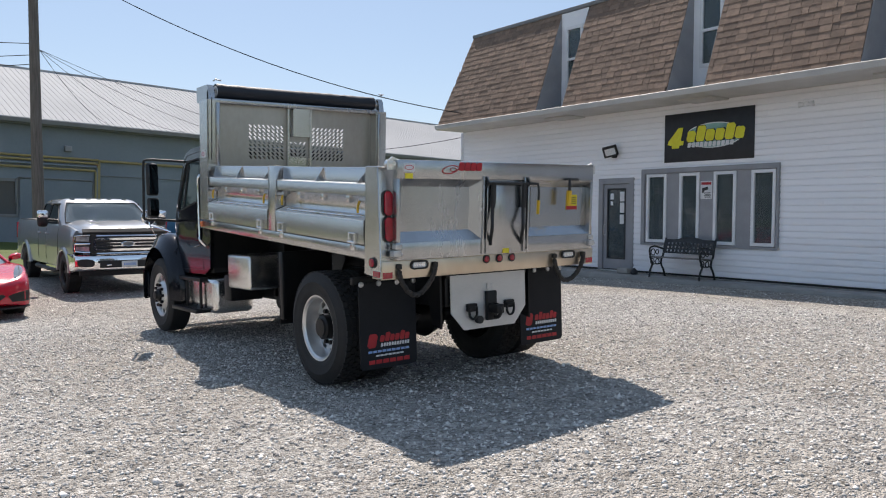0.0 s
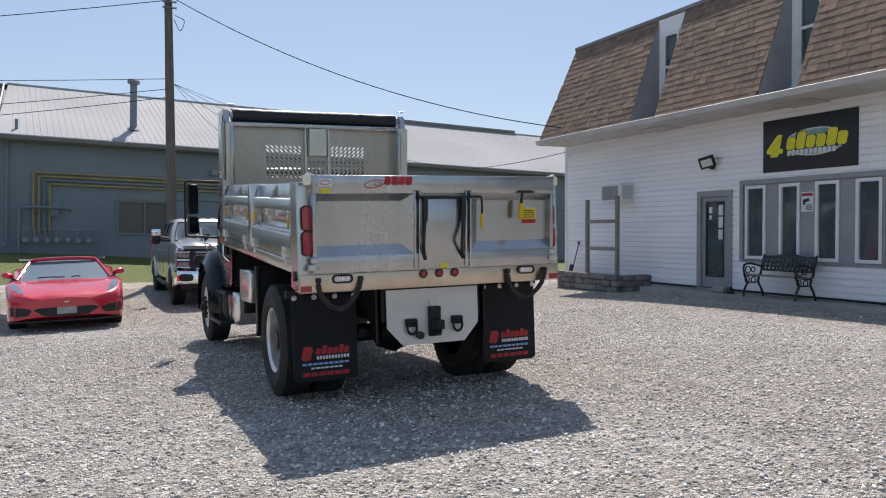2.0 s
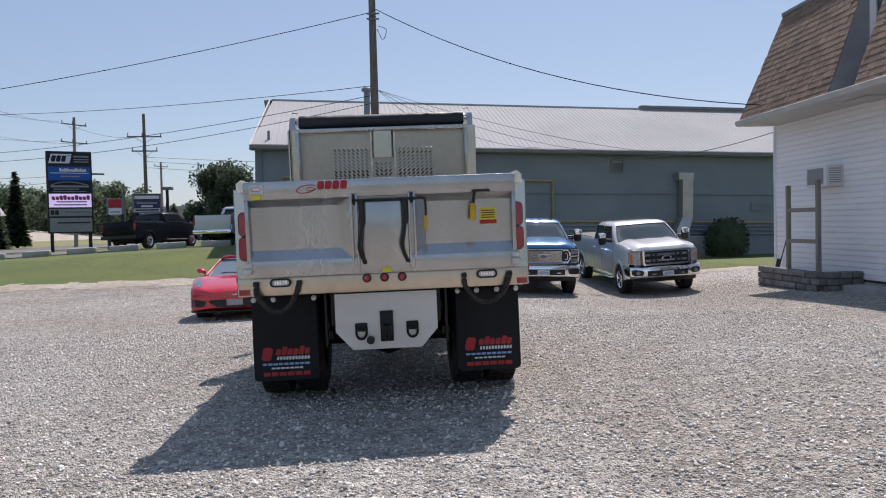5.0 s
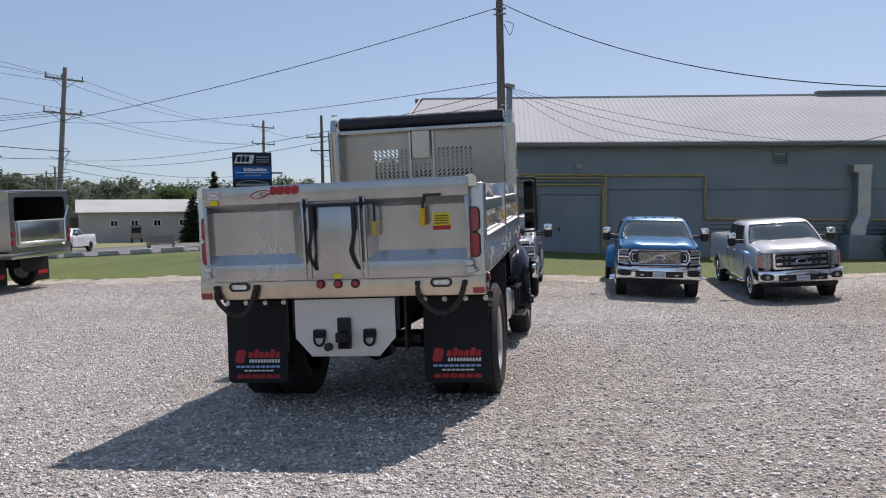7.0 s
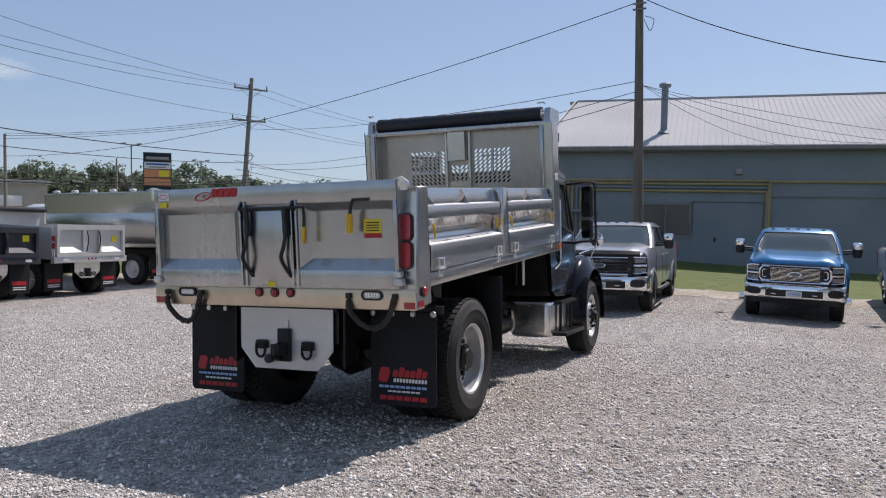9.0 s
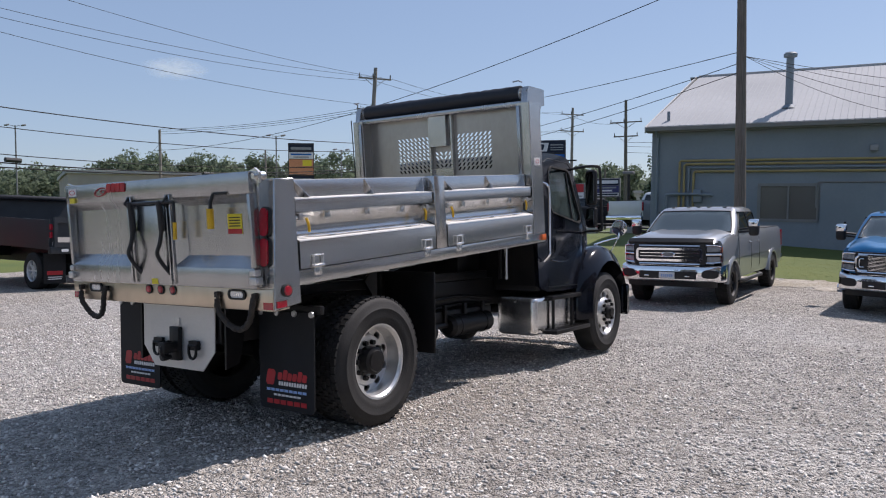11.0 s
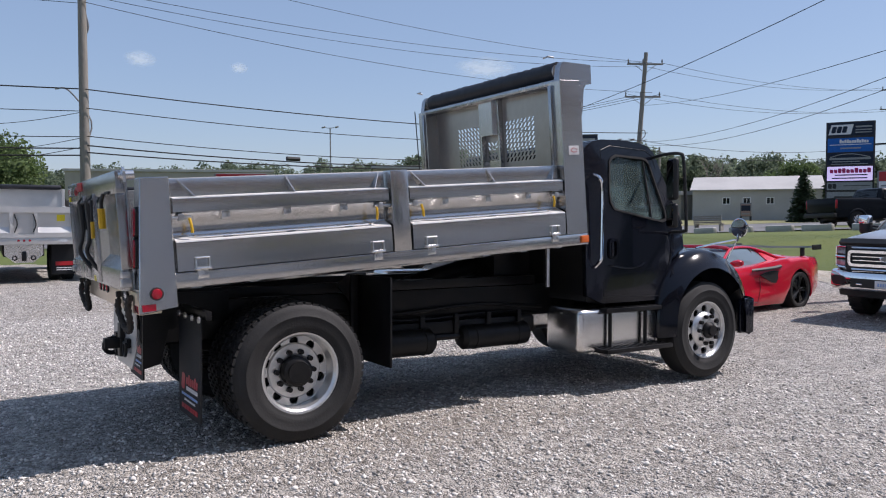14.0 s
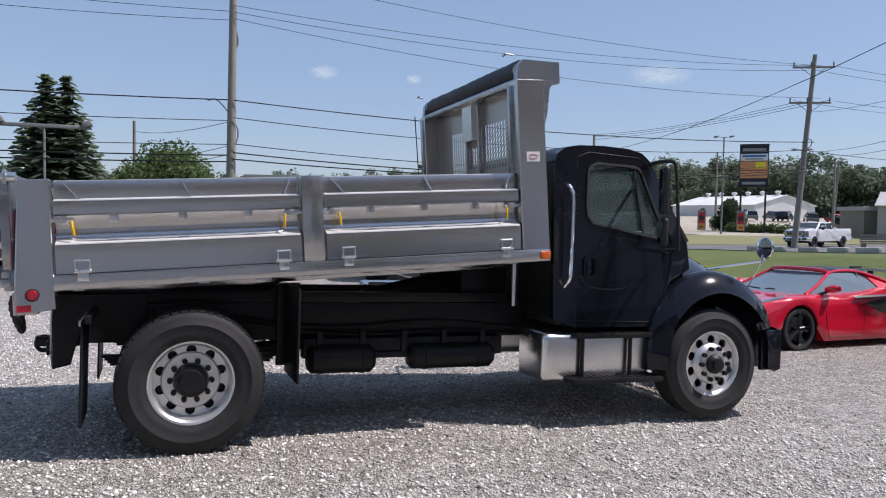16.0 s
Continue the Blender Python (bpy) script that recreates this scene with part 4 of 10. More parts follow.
def disc_wheel(rim, depth, x0, s, holes, hole):
    """A polished disc wheel with hand holes and nuts. x0: the outer rim edge."""
    bm = bmesh.new()
    lathe(bm, [(rim - 0.03, -0.22), (rim - 0.022, -0.02), (rim - 0.006, 0.0), (rim + 0.012, 0.004), (rim + 0.012, -0.02)], (x0, 0, 0), "x", 48, 0, s, False)
    n = holes
    outer = [((rim - 0.022) * math.cos(2 * math.pi * k / 60), (rim - 0.022) * math.sin(2 * math.pi * k / 60)) for k in range(60)]
    hl = []
    for k in range(n):
        a = 2 * math.pi * (k + 0.5) / n
        cx, cy = rim * 0.755 * math.cos(a), rim * 0.755 * math.sin(a)
        hl.append([(cx + hole * math.cos(t), cy + hole * math.sin(t)) for t in (2 * math.pi * j / 12 for j in range(12))])
    plate(bm, outer, hl, lambda u, v, w: Vector((x0 + s * w, u, v)), -depth, -depth - 0.02)
    return bm


def wheel(cx, cy, cz, s, front, parent):
    m = Matrix.Translation((cx, cy, cz))
    rim = 0.286
    obs = []
    bm = tyre(0.507, 0.275, rim, 0.0, s)
    bmesh.ops.transform(bm, matrix=m, verts=bm.verts)
    t = part("wheel", bm, RUBBER, parent, "black truck tyre on a polished aluminium disc wheel")
    if not front:
        bm = tread(0.507, 0.275, 0.0, s)
        bmesh.ops.transform(bm, matrix=m, verts=bm.verts)
        part("tread", bm, RUBBER, t)["kind"] = "stuff"
    bm = disc_wheel(rim, 0.032 if front else 0.135, s * 0.262, s, 10, 0.041 if front else 0.035)
    d = 0.032 if front else 0.135
    xo = 0.262 - d
    n = 10
    if front:
        lathe(bm, [(0.19, 0.0), (0.165, 0.035), (0.13, 0.05), (0.10, 0.05)], (s * xo, 0, 0), "x", 36, 0, s)
    else:
        lathe(bm, [(0.205, 0.0), (0.195, 0.012), (0.125, 0.014), (0.11, 0.004)], (s * xo, 0, 0), "x", 36, 0, s)
    bmesh.ops.transform(bm, matrix=m, verts=bm.verts)
    part("rim", bm, ALU_RIM, t, "polished aluminium rim with round hand holes")
    bm = bmesh.new()
    for k in range(n):
        a = 2 * math.pi * k / n
        p = Vector((s * (xo + (0.045 if front else 0.012)), 0.1425 * math.cos(a), 0.1425 * math.sin(a)))
        cyl(bm, p, p + Vector((s * 0.035, 0, 0)), 0.021, 0.019, 8)
    bmesh.ops.transform(bm, matrix=m, verts=bm.verts)
    part_each("wheel_nut", bm, CHASSIS, t)
    bm = bmesh.new()
    lathe(bm, [(0.255, -0.20), (0.255, -0.06), (0.245, -0.05), (0.001, -0.05)], (s * xo, 0, 0), "x", 32, 0, s)
    bmesh.ops.transform(bm, matrix=m, verts=bm.verts)
    part("brake_drum", bm, CHASSIS, t)
    bm = bmesh.new()
    if front:
        lathe(bm, [(0.088, 0.04), (0.086, 0.075), (0.06, 0.095), (0.055, 0.12), (0.001, 0.125)], (s * xo, 0, 0), "x", 24, 0, s)
    else:
        lathe(bm, [(0.11, 0.0), (0.108, 0.09), (0.085, 0.10), (0.08, 0.115), (0.001, 0.118)], (s * xo, 0, 0), "x", 24, 0, s)
    bmesh.ops.transform(bm, matrix=m, verts=bm.verts)
    part("hub", bm, CHASSIS, t, "black hub cap")
    return t


for s in (-1, 1):
    wheel(s * 0.915, -0.035, 0.507, s, False, truck)
    bm = tyre(0.507, 0.275, 0.286, s * 0.60, s)
    bmesh.ops.transform(bm, matrix=Matrix.Translation((0, -0.035, 0.507)), verts=bm.verts)
    inner = part("inner_wheel", bm, RUBBER, truck)
    bm = tread(0.507, 0.275, s * 0.60, s)
    bmesh.ops.transform(bm, matrix=Matrix.Translation((0, -0.035, 0.507)), verts=bm.verts)
    part("tread", bm, RUBBER, inner)["kind"] = "stuff"
    wheel(s * 0.90, 4.455, 0.507, s, True, truck)

# chassis
for s in (-1, 1):
    bm = B()
    box(bm, s * 0.43 - 0.035, s * 0.43 + 0.035, -0.98, 5.05, 0.70, 1.0, 0.006)
    part("frame_rail", bm, CHASSIS, truck)
    bm = B()
    box(bm, s * 0.43 - 0.045, s * 0.43 + 0.045, -0.98, 2.72, 1.006, 1.09, 0.006)
    part("subframe", bm, CHASSIS, truck)
    bm = B()
    plate(bm, [(0.55, 1.08), (0.66, 1.17), (0.82, 1.17), (0.80, 0.42), (0.74, 0.42), (0.70, 0.9)], [], on_x(s * 0.5, s), 0.0, 0.03)
    box(bm, s * 0.9 - 0.29, s * 0.9 + 0.29, 0.69, 0.71, 0.47, 1.17, 0.008)
    box(bm, s * 0.9 - 0.29, s * 0.9 - 0.25, 0.62, 0.69, 0.52, 1.17, 0.008)
    part("splash_guard", bm, CHASSIS, truck)
    bm = B()
    plate(bm, [(-0.98, 1.07), (-0.35, 1.07), (-0.35, 0.86), (-0.80, 0.80), (-0.86, 0.55), (-0.98, 0.52)], [], on_x(s * 0.5, s), 0.0, 0.02)
    part("hitch_gusset", bm, CHASSIS, truck)
    # black box added to fill the gap between frame and air tanks
    bm = B()
    box(bm, s * 0.53 - 0.06, s * 0.53 + 0.06, 0.84, 2.62, 0.555, 0.72, 0.02)
    for k in range(5):
        box(bm, s * 0.60 - 0.02, s * 0.60 + 0.02, 0.95 + k * 0.36, 1.0 + k * 0.36, 0.60, 0.78, 0.008)
    part("valve_tray", bm, CHASSIS, truck)
    for k in range(4):
        bm = B()
        box(bm, s * 0.52 - 0.035, s * 0.52 + 0.035, -0.65 + k * 0.02, 0.65 - k * 0.02, 0.60 - k * 0.02, 0.618 - k * 0.02)
        part("leaf_spring", bm, CHASSIS, truck)
bm = B()
cyl(bm, (-0.9, 0, 0.507), (0.9, 0, 0.507), 0.085, n=16)
lathe(bm, [(0.001, -0.2), (0.15, -0.16), (0.21, 0.0), (0.15, 0.16), (0.001, 0.2)], (0, 0, 0.507), "x", 20)
part("rear_axle", bm, CHASSIS, truck)
bm = B()
cyl(bm, (0, 0.15, 0.55), (0, 3.3, 0.72), 0.05, n=14)
part("drive_shaft", bm, CHASSIS, truck)
bm = B()
box(bm, -0.95, 0.95, 4.44, 4.54, 0.42, 0.54, 0.02)
part("front_axle", bm, CHASSIS, truck)
for x, y0, y1, z, r in ((0.62, 0.86, 1.44, 0.555, 0.115), (0.60, 1.72, 2.52, 0.56, 0.11), (-0.62, 0.9, 1.8, 0.58, 0.12)):
    bm = B()
    lathe(bm, [(0.001, 0.0), (r * 0.7, 0.012), (r, 0.05), (r, y1 - y0 - 0.05), (r * 0.7, y1 - y0 - 0.012), (0.001, y1 - y0)], (x, y0, z), "y", 20)
    for q in (0.2, 0.8):
        cyl(bm, (x, y0 + (y1 - y0) * q - 0.015, z), (x, y0 + (y1 - y0) * q + 0.015, z), r + 0.006, n=20)
    part("air_tank", bm, CHASSIS, truck)
bm = B()
tube(bm, [(0.6, 1.42, 0.58), (0.6, 1.75, 0.58)], 0.03)
tube(bm, curve_pts([(0.5, 0.3, 0.9), (0.52, 1.0, 0.80), (0.5, 2.0, 0.84), (0.48, 2.8, 0.78)], 6), 0.015)
tube(bm, curve_pts([(0.5, 0.3, 0.86), (0.53, 1.2, 0.74), (0.5, 2.2, 0.76), (0.48, 2.8, 0.72)], 6), 0.012)
part_each("air_line", bm, CHASSIS, truck)
bm = B()
box(bm, -0.36, 0.36, 2.3, 2.75, 0.95, 1.32, 0.02)
cyl(bm, (0, 1.5, 1.0), (0, 2.55, 1.24), 0.085, n=16)
cyl(bm, (0, 0.7, 0.9), (0, 1.6, 1.03), 0.055, n=14)
part("hoist", bm, CHASSIS, truck)
for i, y in enumerate((2.62, 2.70)):
    bm = B()
    cyl(bm, (0.78 - i * 0.12, y, 1.0), (0.78 - i * 0.12, y, 1.36), 0.022, n=10)
    part("riser_pipe", bm, ALU_BRIGHT if i == 0 else CHASSIS, truck)

# mud flaps with their print
for s in (-1, 1):
    c = s * 0.89
    bm = B()
    plate(bm, [(c - 0.28, 0.94)] + [(c - 0.24 + 0.04 * math.cos(a), 0.26 + 0.04 * math.sin(a)) for a in (radians(180 + 22.5 * k) for k in range(5))] + [(c + 0.24 + 0.04 * math.cos(a), 0.26 + 0.04 * math.sin(a)) for a in (radians(270 + 22.5 * k) for k in range(5))] + [(c + 0.28, 0.94)], [], lambda u, v, w: Vector((u, -0.74 - 0.016 * math.sin((v - 0.22) * 4.3) * (0.6 + 0.4 * (u - c) / 0.28) + w, v)), -0.006, 0.006)
    flap = part("mud_flap", bm, FLAP, truck, "black rubber mud flap printed in red and white")
    bm = B()
    box(bm, c - 0.32, c + 0.32, -0.72, -0.68, 0.93, 0.99, 0.005)
    part("flap_hanger", bm, CHASSIS, truck)
    bm = B()
    for k in (-0.26, -0.09, 0.09, 0.26):
        lathe(bm, [(0.024, 0.0), (0.022, 0.012), (0.001, 0.016)], (c + k, -0.746, 0.93), "y", 14, 0, -1)
    part_each("flap_bolt", bm, STEEL, truck)
    at = lambda x, z, dy=0.0: Matrix.Translation((c + x, -0.747 - dy, z)) @ Matrix.Rotation(radians(90), 4, "X")
    plain_mark("printed_mark", (1.0,), at(-0.155, 0.455), (0.10, 0.115), RED_INK, flap, 0.25, 0.0012)
    plain_mark("printed_mark", (0.72, 1.0, 0.74, 0.74, 1.0, 0.74), at(0.065, 0.478), (0.30, 0.075), RED_INK, flap, 0.25, 0.0012)
    plain_mark("printed_mark", (1.0,) * 11, at(0.065, 0.415), (0.29, 0.030), WHITE_INK, flap, 0.2, 0.0012, 0.25)
    bm = B()
    for k in range(9):
        box(bm, c - 0.205 + k * 0.046, c - 0.168 + k * 0.046, -0.7485, -0.746, 0.355, 0.374)
    part_each("printed_line", bm, BLUE_INK, flap)
    bm = B()
    for k in range(7):
        box(bm, c - 0.13 + k * 0.04, c - 0.098 + k * 0.04, -0.7485, -0.746, 0.322, 0.336)
    part_each("printed_line", bm, WHITE_INK, flap)
    bm = B()
    for k in range(6):
        box(bm, c - 0.20 + k * 0.069, c - 0.143 + k * 0.069, -0.7485, -0.746, 0.262, 0.295)
    part_each("printed_line", bm, RED_INK, flap)

# hitch plate of tread plate, rings, hook
bm = B()
plate(bm, [(-0.43, 0.965), (-0.43, 0.645), (-0.29, 0.49), (0.29, 0.49), (0.43, 0.645), (0.43, 0.965)], [], on_y(-1.0), -0.01, 0.0)
for i in range(34):
    for j in range(19):
        x, z = -0.415 + i * 0.0252, 0.505 + j * 0.0244
        if z < 0.655 and abs(x) > 0.28 + (z - 0.49) * 0.88:
            continue
        sl = 1 if (i + j) % 2 else -1
        d, e = Vector((0.0105, 0, 0.0105 * sl)), Vector((0.0022, 0, -0.0022 * sl))
        p = Vector((x, -1.0135, z))
        bm.faces.new([bm.verts.new(q) for q in (p - d, p + e * 1.4, p + d, p - e * 1.4)])
hp = part("hitch_plate", bm, ALU_MID, truck, "bright tread-pattern hitch plate", 20)
bm = B()
box(bm, -0.055, 0.055, -1.05, -1.01, 0.555, 0.81, 0.006)
box(bm, -0.04, 0.04, -1.16, -1.04, 0.62, 0.70, 0.008)
tube(bm, [(0, -1.10 + 0.055 * math.cos(a), 0.64 + 0.055 * math.sin(a)) for a in (2 * math.pi * k / 16 for k in range(14))], 0.018, 8)
part("pintle_hook", bm, CHASSIS, truck, "black pintle hook")
bm = B()
box(bm, -0.03, 0.03, -1.02, -1.011, 0.815, 0.875)
part("hook_plate", bm, STEEL, truck)
for s in (-1, 1):
    bm = B()
    plate(bm, rect(s * 0.215 - 0.052, s * 0.215 + 0.052, 0.645, 0.715, 0.012), [], on_y(-1.01), -0.03, 0.0)
    tube(bm, [(s * 0.215 + 0.042 * math.cos(a), -1.045, 0.635 + 0.052 * math.sin(a)) for a in (math.pi + math.pi * k / 10 for k in range(11))] + [(s * 0.215 + 0.042, -1.045, 0.68), (s * 0.215 - 0.042, -1.045, 0.68), (s * 0.215 - 0.042, -1.045, 0.635)], 0.011, 8)
    part("towing_ring", bm, CHASSIS, truck)
bm = B()
lathe(bm, [(0.001, 0.05), (0.034, 0.045), (0.034, 0.0)], (-0.14, -1.01, 0.57), "y", 14, 0, -1)
part("trailer_socket", bm, BLACK, truck)
bm = B()
box(bm, -0.46, 0.46, -1.0, -0.9, 0.94, 1.0, 0.005)
part("hitch_beam", bm, CHASSIS, truck)

# ---- cab ----
# side sheets with door window openings, roof, rear wall, nose
SIDE = [(2.86, 0.92), (2.86, 2.22), (2.89, 2.32), (2.97, 2.38), (3.10, 2.405), (3.35, 2.415), (3.60, 2.405), (3.74, 2.375), (3.82, 2.31), (4.26, 1.58), (4.30, 1.35), (4.05, 1.25), (3.96, 1.05), (3.94, 0.84), (3.06, 0.84)]
WIN = [(3.27, 2.24), (3.24, 2.20), (3.22, 1.90), (3.23, 1.80), (3.28, 1.73), (3.95, 1.615), (4.01, 1.64), (4.00, 1.72), (3.80, 2.20), (3.76, 2.245), (3.70, 2.26), (3.34, 2.27)]
WIN = [(y - 0.06, z) for y, z in WIN]
WINM = [(3.50 + (y - 3.50) * 0.955, 1.95 + (z - 1.95) * 0.935) for y, z in WIN]


def cab_x(z, y=3.3):
    return 1.06 - max(0, z - 1.55) * 0.085 - max(0, y - 4.0) * 0.25


for s in (-1, 1):
    bm = B()
    plate(bm, SIDE, [WIN], lambda u, v, w, s=s: Vector((s * (cab_x(v, u) - w), u, v)), 0.0, 0.05)
    part("cab_side", bm, BLACK_PAINT, truck, "gloss black cab side", 40)
    bm = B()
    plate(bm, WIN, [WINM], lambda u, v, w, s=s: Vector((s * (cab_x(v, u) + 0.004 - w), u, v)), -0.006, 0.03)
    part("window_seal", bm, RUBBER, truck)
    bm = B()
    plate(bm, WINM, [], lambda u, v, w, s=s: Vector((s * (cab_x(v, u) - 0.012 - w), u, v)), 0.0, 0.005)
    g = part("door_glass", bm, GLASS, truck, "clear greenish door glass")
    g.visible_shadow = False
    bm = B()
    tube(bm, [(s * (cab_x(1.68) - 0.004), 3.74, 1.67), (s * (cab_x(2.25) - 0.004), 3.66, 2.22)], 0.011, 6)
    part("vent_bar", bm, BLACK, truck)
    # door outline, handle, lower vent groove
    bm = B()
    door = [(3.08, 2.30), (3.075, 0.90), (3.90, 0.88), (3.93, 1.05), (4.02, 1.27), (4.07, 1.56), (3.78, 2.28), (3.70, 2.33), (3.20, 2.35)]
    tube(bm, [(s * (cab_x(z, y) + 0.001), y, z) for y, z in door + door[:1]], 0.0035, 5)
    part("door_gap", bm, CHASSIS, truck)
    bm = B()
    plate(bm, rect(3.14, 3.26, 1.26, 1.46, 0.05, 5), [rect(3.16, 3.24, 1.285, 1.435, 0.035, 5)], lambda u, v, w, s=s: Vector((s * (cab_x(v, u) + w), u, v)), -0.002, 0.012)
    box(bm, s * (cab_x(1.36) + 0.012) - 0.006, s * (cab_x(1.36) + 0.012) + 0.006, 3.165, 3.19, 1.29, 1.43, 0.004)
    part("door_handle", bm, BLACK_PAINT, truck)
    bm = B()
    tube(bm, curve_pts([(s * 1.065, 3.15, 1.20), (s * 1.066, 3.35, 1.17), (s * 1.066, 3.55, 1.18), (s * 1.065, 3.62, 1.22)], 5), 0.006, 6)
    part("door_crease", bm, BLACK_PAINT, truck)
    # grab bar behind the door
    bm = B()
    tube(bm, curve_pts([(s * 1.05, 2.95, 2.06), (s * 1.12, 2.955, 2.02), (s * 1.125, 2.985, 1.9), (s * 1.13, 2.975, 1.35), (s * 1.13, 2.965, 1.26), (s * 1.07, 2.955, 1.19)], 5), 0.017, 10)
    part("grab_bar", bm, CHROME, truck, "polished grab bar")
    # mirrors: main arm, tall mirror, wide-angle mirror, hood mirror
    bm = B()
    ox, oy = (0.0, -0.17) if s > 0 else (0.11, -0.04)
    tube(bm, curve_pts([(s * 0.97, 3.80, 2.26), (s * (1.2 + ox), 3.92 + oy, 2.28), (s * (1.33 + ox), 3.98 + oy, 2.28), (s * (1.36 + ox), 4.0 + oy, 2.22), (s * (1.36 + ox), 4.03 + oy, 1.9), (s * (1.36 + ox), 4.05 + oy, 1.58), (s * (1.33 + ox), 4.06 + oy, 1.53), (s * (1.18 + ox), 4.05 + oy, 1.52), (s * 1.04, 4.0, 1.50)], 5), 0.016, 8)
    part("mirror_arm", bm, BLACK, truck)
    for z0, z1, d in ((1.83, 2.24, 0.05), (1.56, 1.80, 0.06)):
        bm = B()
        turn = Matrix.Translation((s * (1.26 + ox), 3.93 + oy, 0)) @ Matrix.Rotation(radians(-24 * s), 4, "Z")
        box(bm, -0.082, 0.082, 0, 0.06, z0, z1, 0.028, 4, turn)
        mir = part("mirror", bm, BLACK, truck)
        bm = B()
        plate(bm, rect(-0.068, 0.068, z0 + 0.02, z1 - 0.02, 0.03, 4), [], lambda u, v, w: turn @ Vector((u, w - 0.002, v)), -0.003, 0.002)
        part("mirror_face", bm, MIRROR, mir)
    bm = B()
    tube(bm, [(s * 0.98, 4.50, 1.35), (s * 1.02, 4.72, 1.39), (s * 1.10, 5.03, 1.44)], 0.010, 8)
    tube(bm, [(s * 0.95, 4.98, 1.12), (s * 1.10, 5.03, 1.44)], 0.006, 8)
    tube(bm, [(s * 1.10, 5.03, 1.42), (s * 1.11, 5.04, 1.50)], 0.012, 8)
    part("hood_mirror_arm", bm, CHROME, truck)
    bm = B()
    lathe(bm, [(0.001, 0.08), (0.05, 0.07), (0.09, 0.03), (0.106, 0.0)], (s * 1.11, 5.05, 1.565), "y", 24, 0, 1)
    hm = part("hood_mirror", bm, CHROME, truck, "round chrome hood mirror")
    bm = B()
    lathe(bm, [(0.106, 0.0), (0.10, -0.008), (0.055, -0.02), (0.001, -0.025)], (s * 1.11, 5.05, 1.565), "y", 24, 0, 1)
    part("mirror_face", bm, CHROME, hm)

# roof, rear wall, windscreen, dash, floor
TOP = [p for p in SIDE if p[1] > 2.2 and p[0] < 3.85]
bm = B()
loft(bm, [[(x * cab_x(z), y, z + 0.012 * (1 - x * x)) for x in np.linspace(-0.985, 0.985, 9)] for y, z in TOP], closed=False)
r = bmesh.ops.solidify(bm, geom=list(bm.faces), thickness=0.03)
part("cab_roof", bm, BLACK_PAINT, truck, "gloss black cab roof", 50)
bm = B()
plate(bm, [(-1.04, 0.92), (1.04, 0.92), (1.04, 1.55), (0.985, 2.24), (-0.985, 2.24), (-1.04, 1.55)], [rect(-0.65, 0.65, 1.72, 2.18, 0.06, 3)], on_y(2.86), 0.0, 0.04)
part("cab_rear_wall", bm, CHASSIS, truck)
bm = B()
plate(bm, rect(-0.66, 0.66, 1.71, 2.19, 0.06, 3), [], on_y(2.885), 0.0, 0.005)
g = part("rear_glass", bm, REAR_GLASS, truck)
g.visible_shadow = False
bm = B()
q = lambda u, v, w: Vector((u, 4.27 - v * 0.455 + w * 0.85, 1.60 + v * 0.70 + w * 0.5))
plate(bm, [(-0.98, 0), (0.98, 0), (0.93, 1), (-0.93, 1)], [[(-0.92, 0.07), (0.92, 0.07), (0.87, 0.93), (-0.87, 0.93)]], q, -0.02, 0.02)
part("windscreen_frame", bm, BLACK, truck)
bm = B()
plate(bm, [(-0.92, 0.07), (0.92, 0.07), (0.87, 0.93), (-0.87, 0.93)], [], q, -0.003, 0.003)
g = part("windscreen", bm, GLASS, truck)
g.visible_shadow = False
bm = B()
box(bm, -0.99, 0.99, 2.92, 4.2, 0.86, 0.95)
part("cab_floor", bm, DARK_ROOM, truck)
bm = B()
box(bm, -0.98, 0.98, 3.95, 4.22, 1.2, 1.56, 0.05)
part("dashboard", bm, BLACK, truck)
for x in (-0.5, 0.5):
    bm = B()
    box(bm, x - 0.25, x + 0.25, 2.98, 3.12, 1.2, 1.95, 0.05)
    box(bm, x - 0.25, x + 0.25, 3.0, 3.5, 1.12, 1.28, 0.05)
    part("seat", bm, material("seat_cloth", (0.05, 0.05, 0.055), (0.07, 0.07, 0.075), 0.9) if x < 0 else bpy.data.materials["seat_cloth"], truck)
bm = B()
tube(bm, [(-0.5 + 0.21 * math.cos(a), 3.72 + 0.09 * math.sin(a), 1.62 + 0.19 * math.sin(a)) for a in (2 * math.pi * k / 24 for k in range(25))], 0.016, 8)
tube(bm, [(-0.5, 3.72, 1.62), (-0.5, 4.0, 1.4)], 0.03)
part("steering_wheel", bm, BLACK, truck)
bm = B()
for x in (-0.6, -0.2, 0.0, 0.2, 0.6):
    box(bm, x - 0.05, x + 0.05, 3.60, 3.72, 2.405, 2.435, 0.012)
part_each("roof_lamp", bm, AMBER_LENS, truck)
# hood: sections from cowl to nose
def hood_sec(y, half, top, low, crown):
    pts = []
    for k in range(13):
        u = -1 + 2 * k / 12
        e = abs(u) ** 3.2
        pts.append((half * math.copysign(min(1, abs(u) ** 0.8), u), y, top + crown * (1 - u * u) - (top - low) * e * 0.55))
    return [(-half, y, low)] + pts + [(half, y, low)]


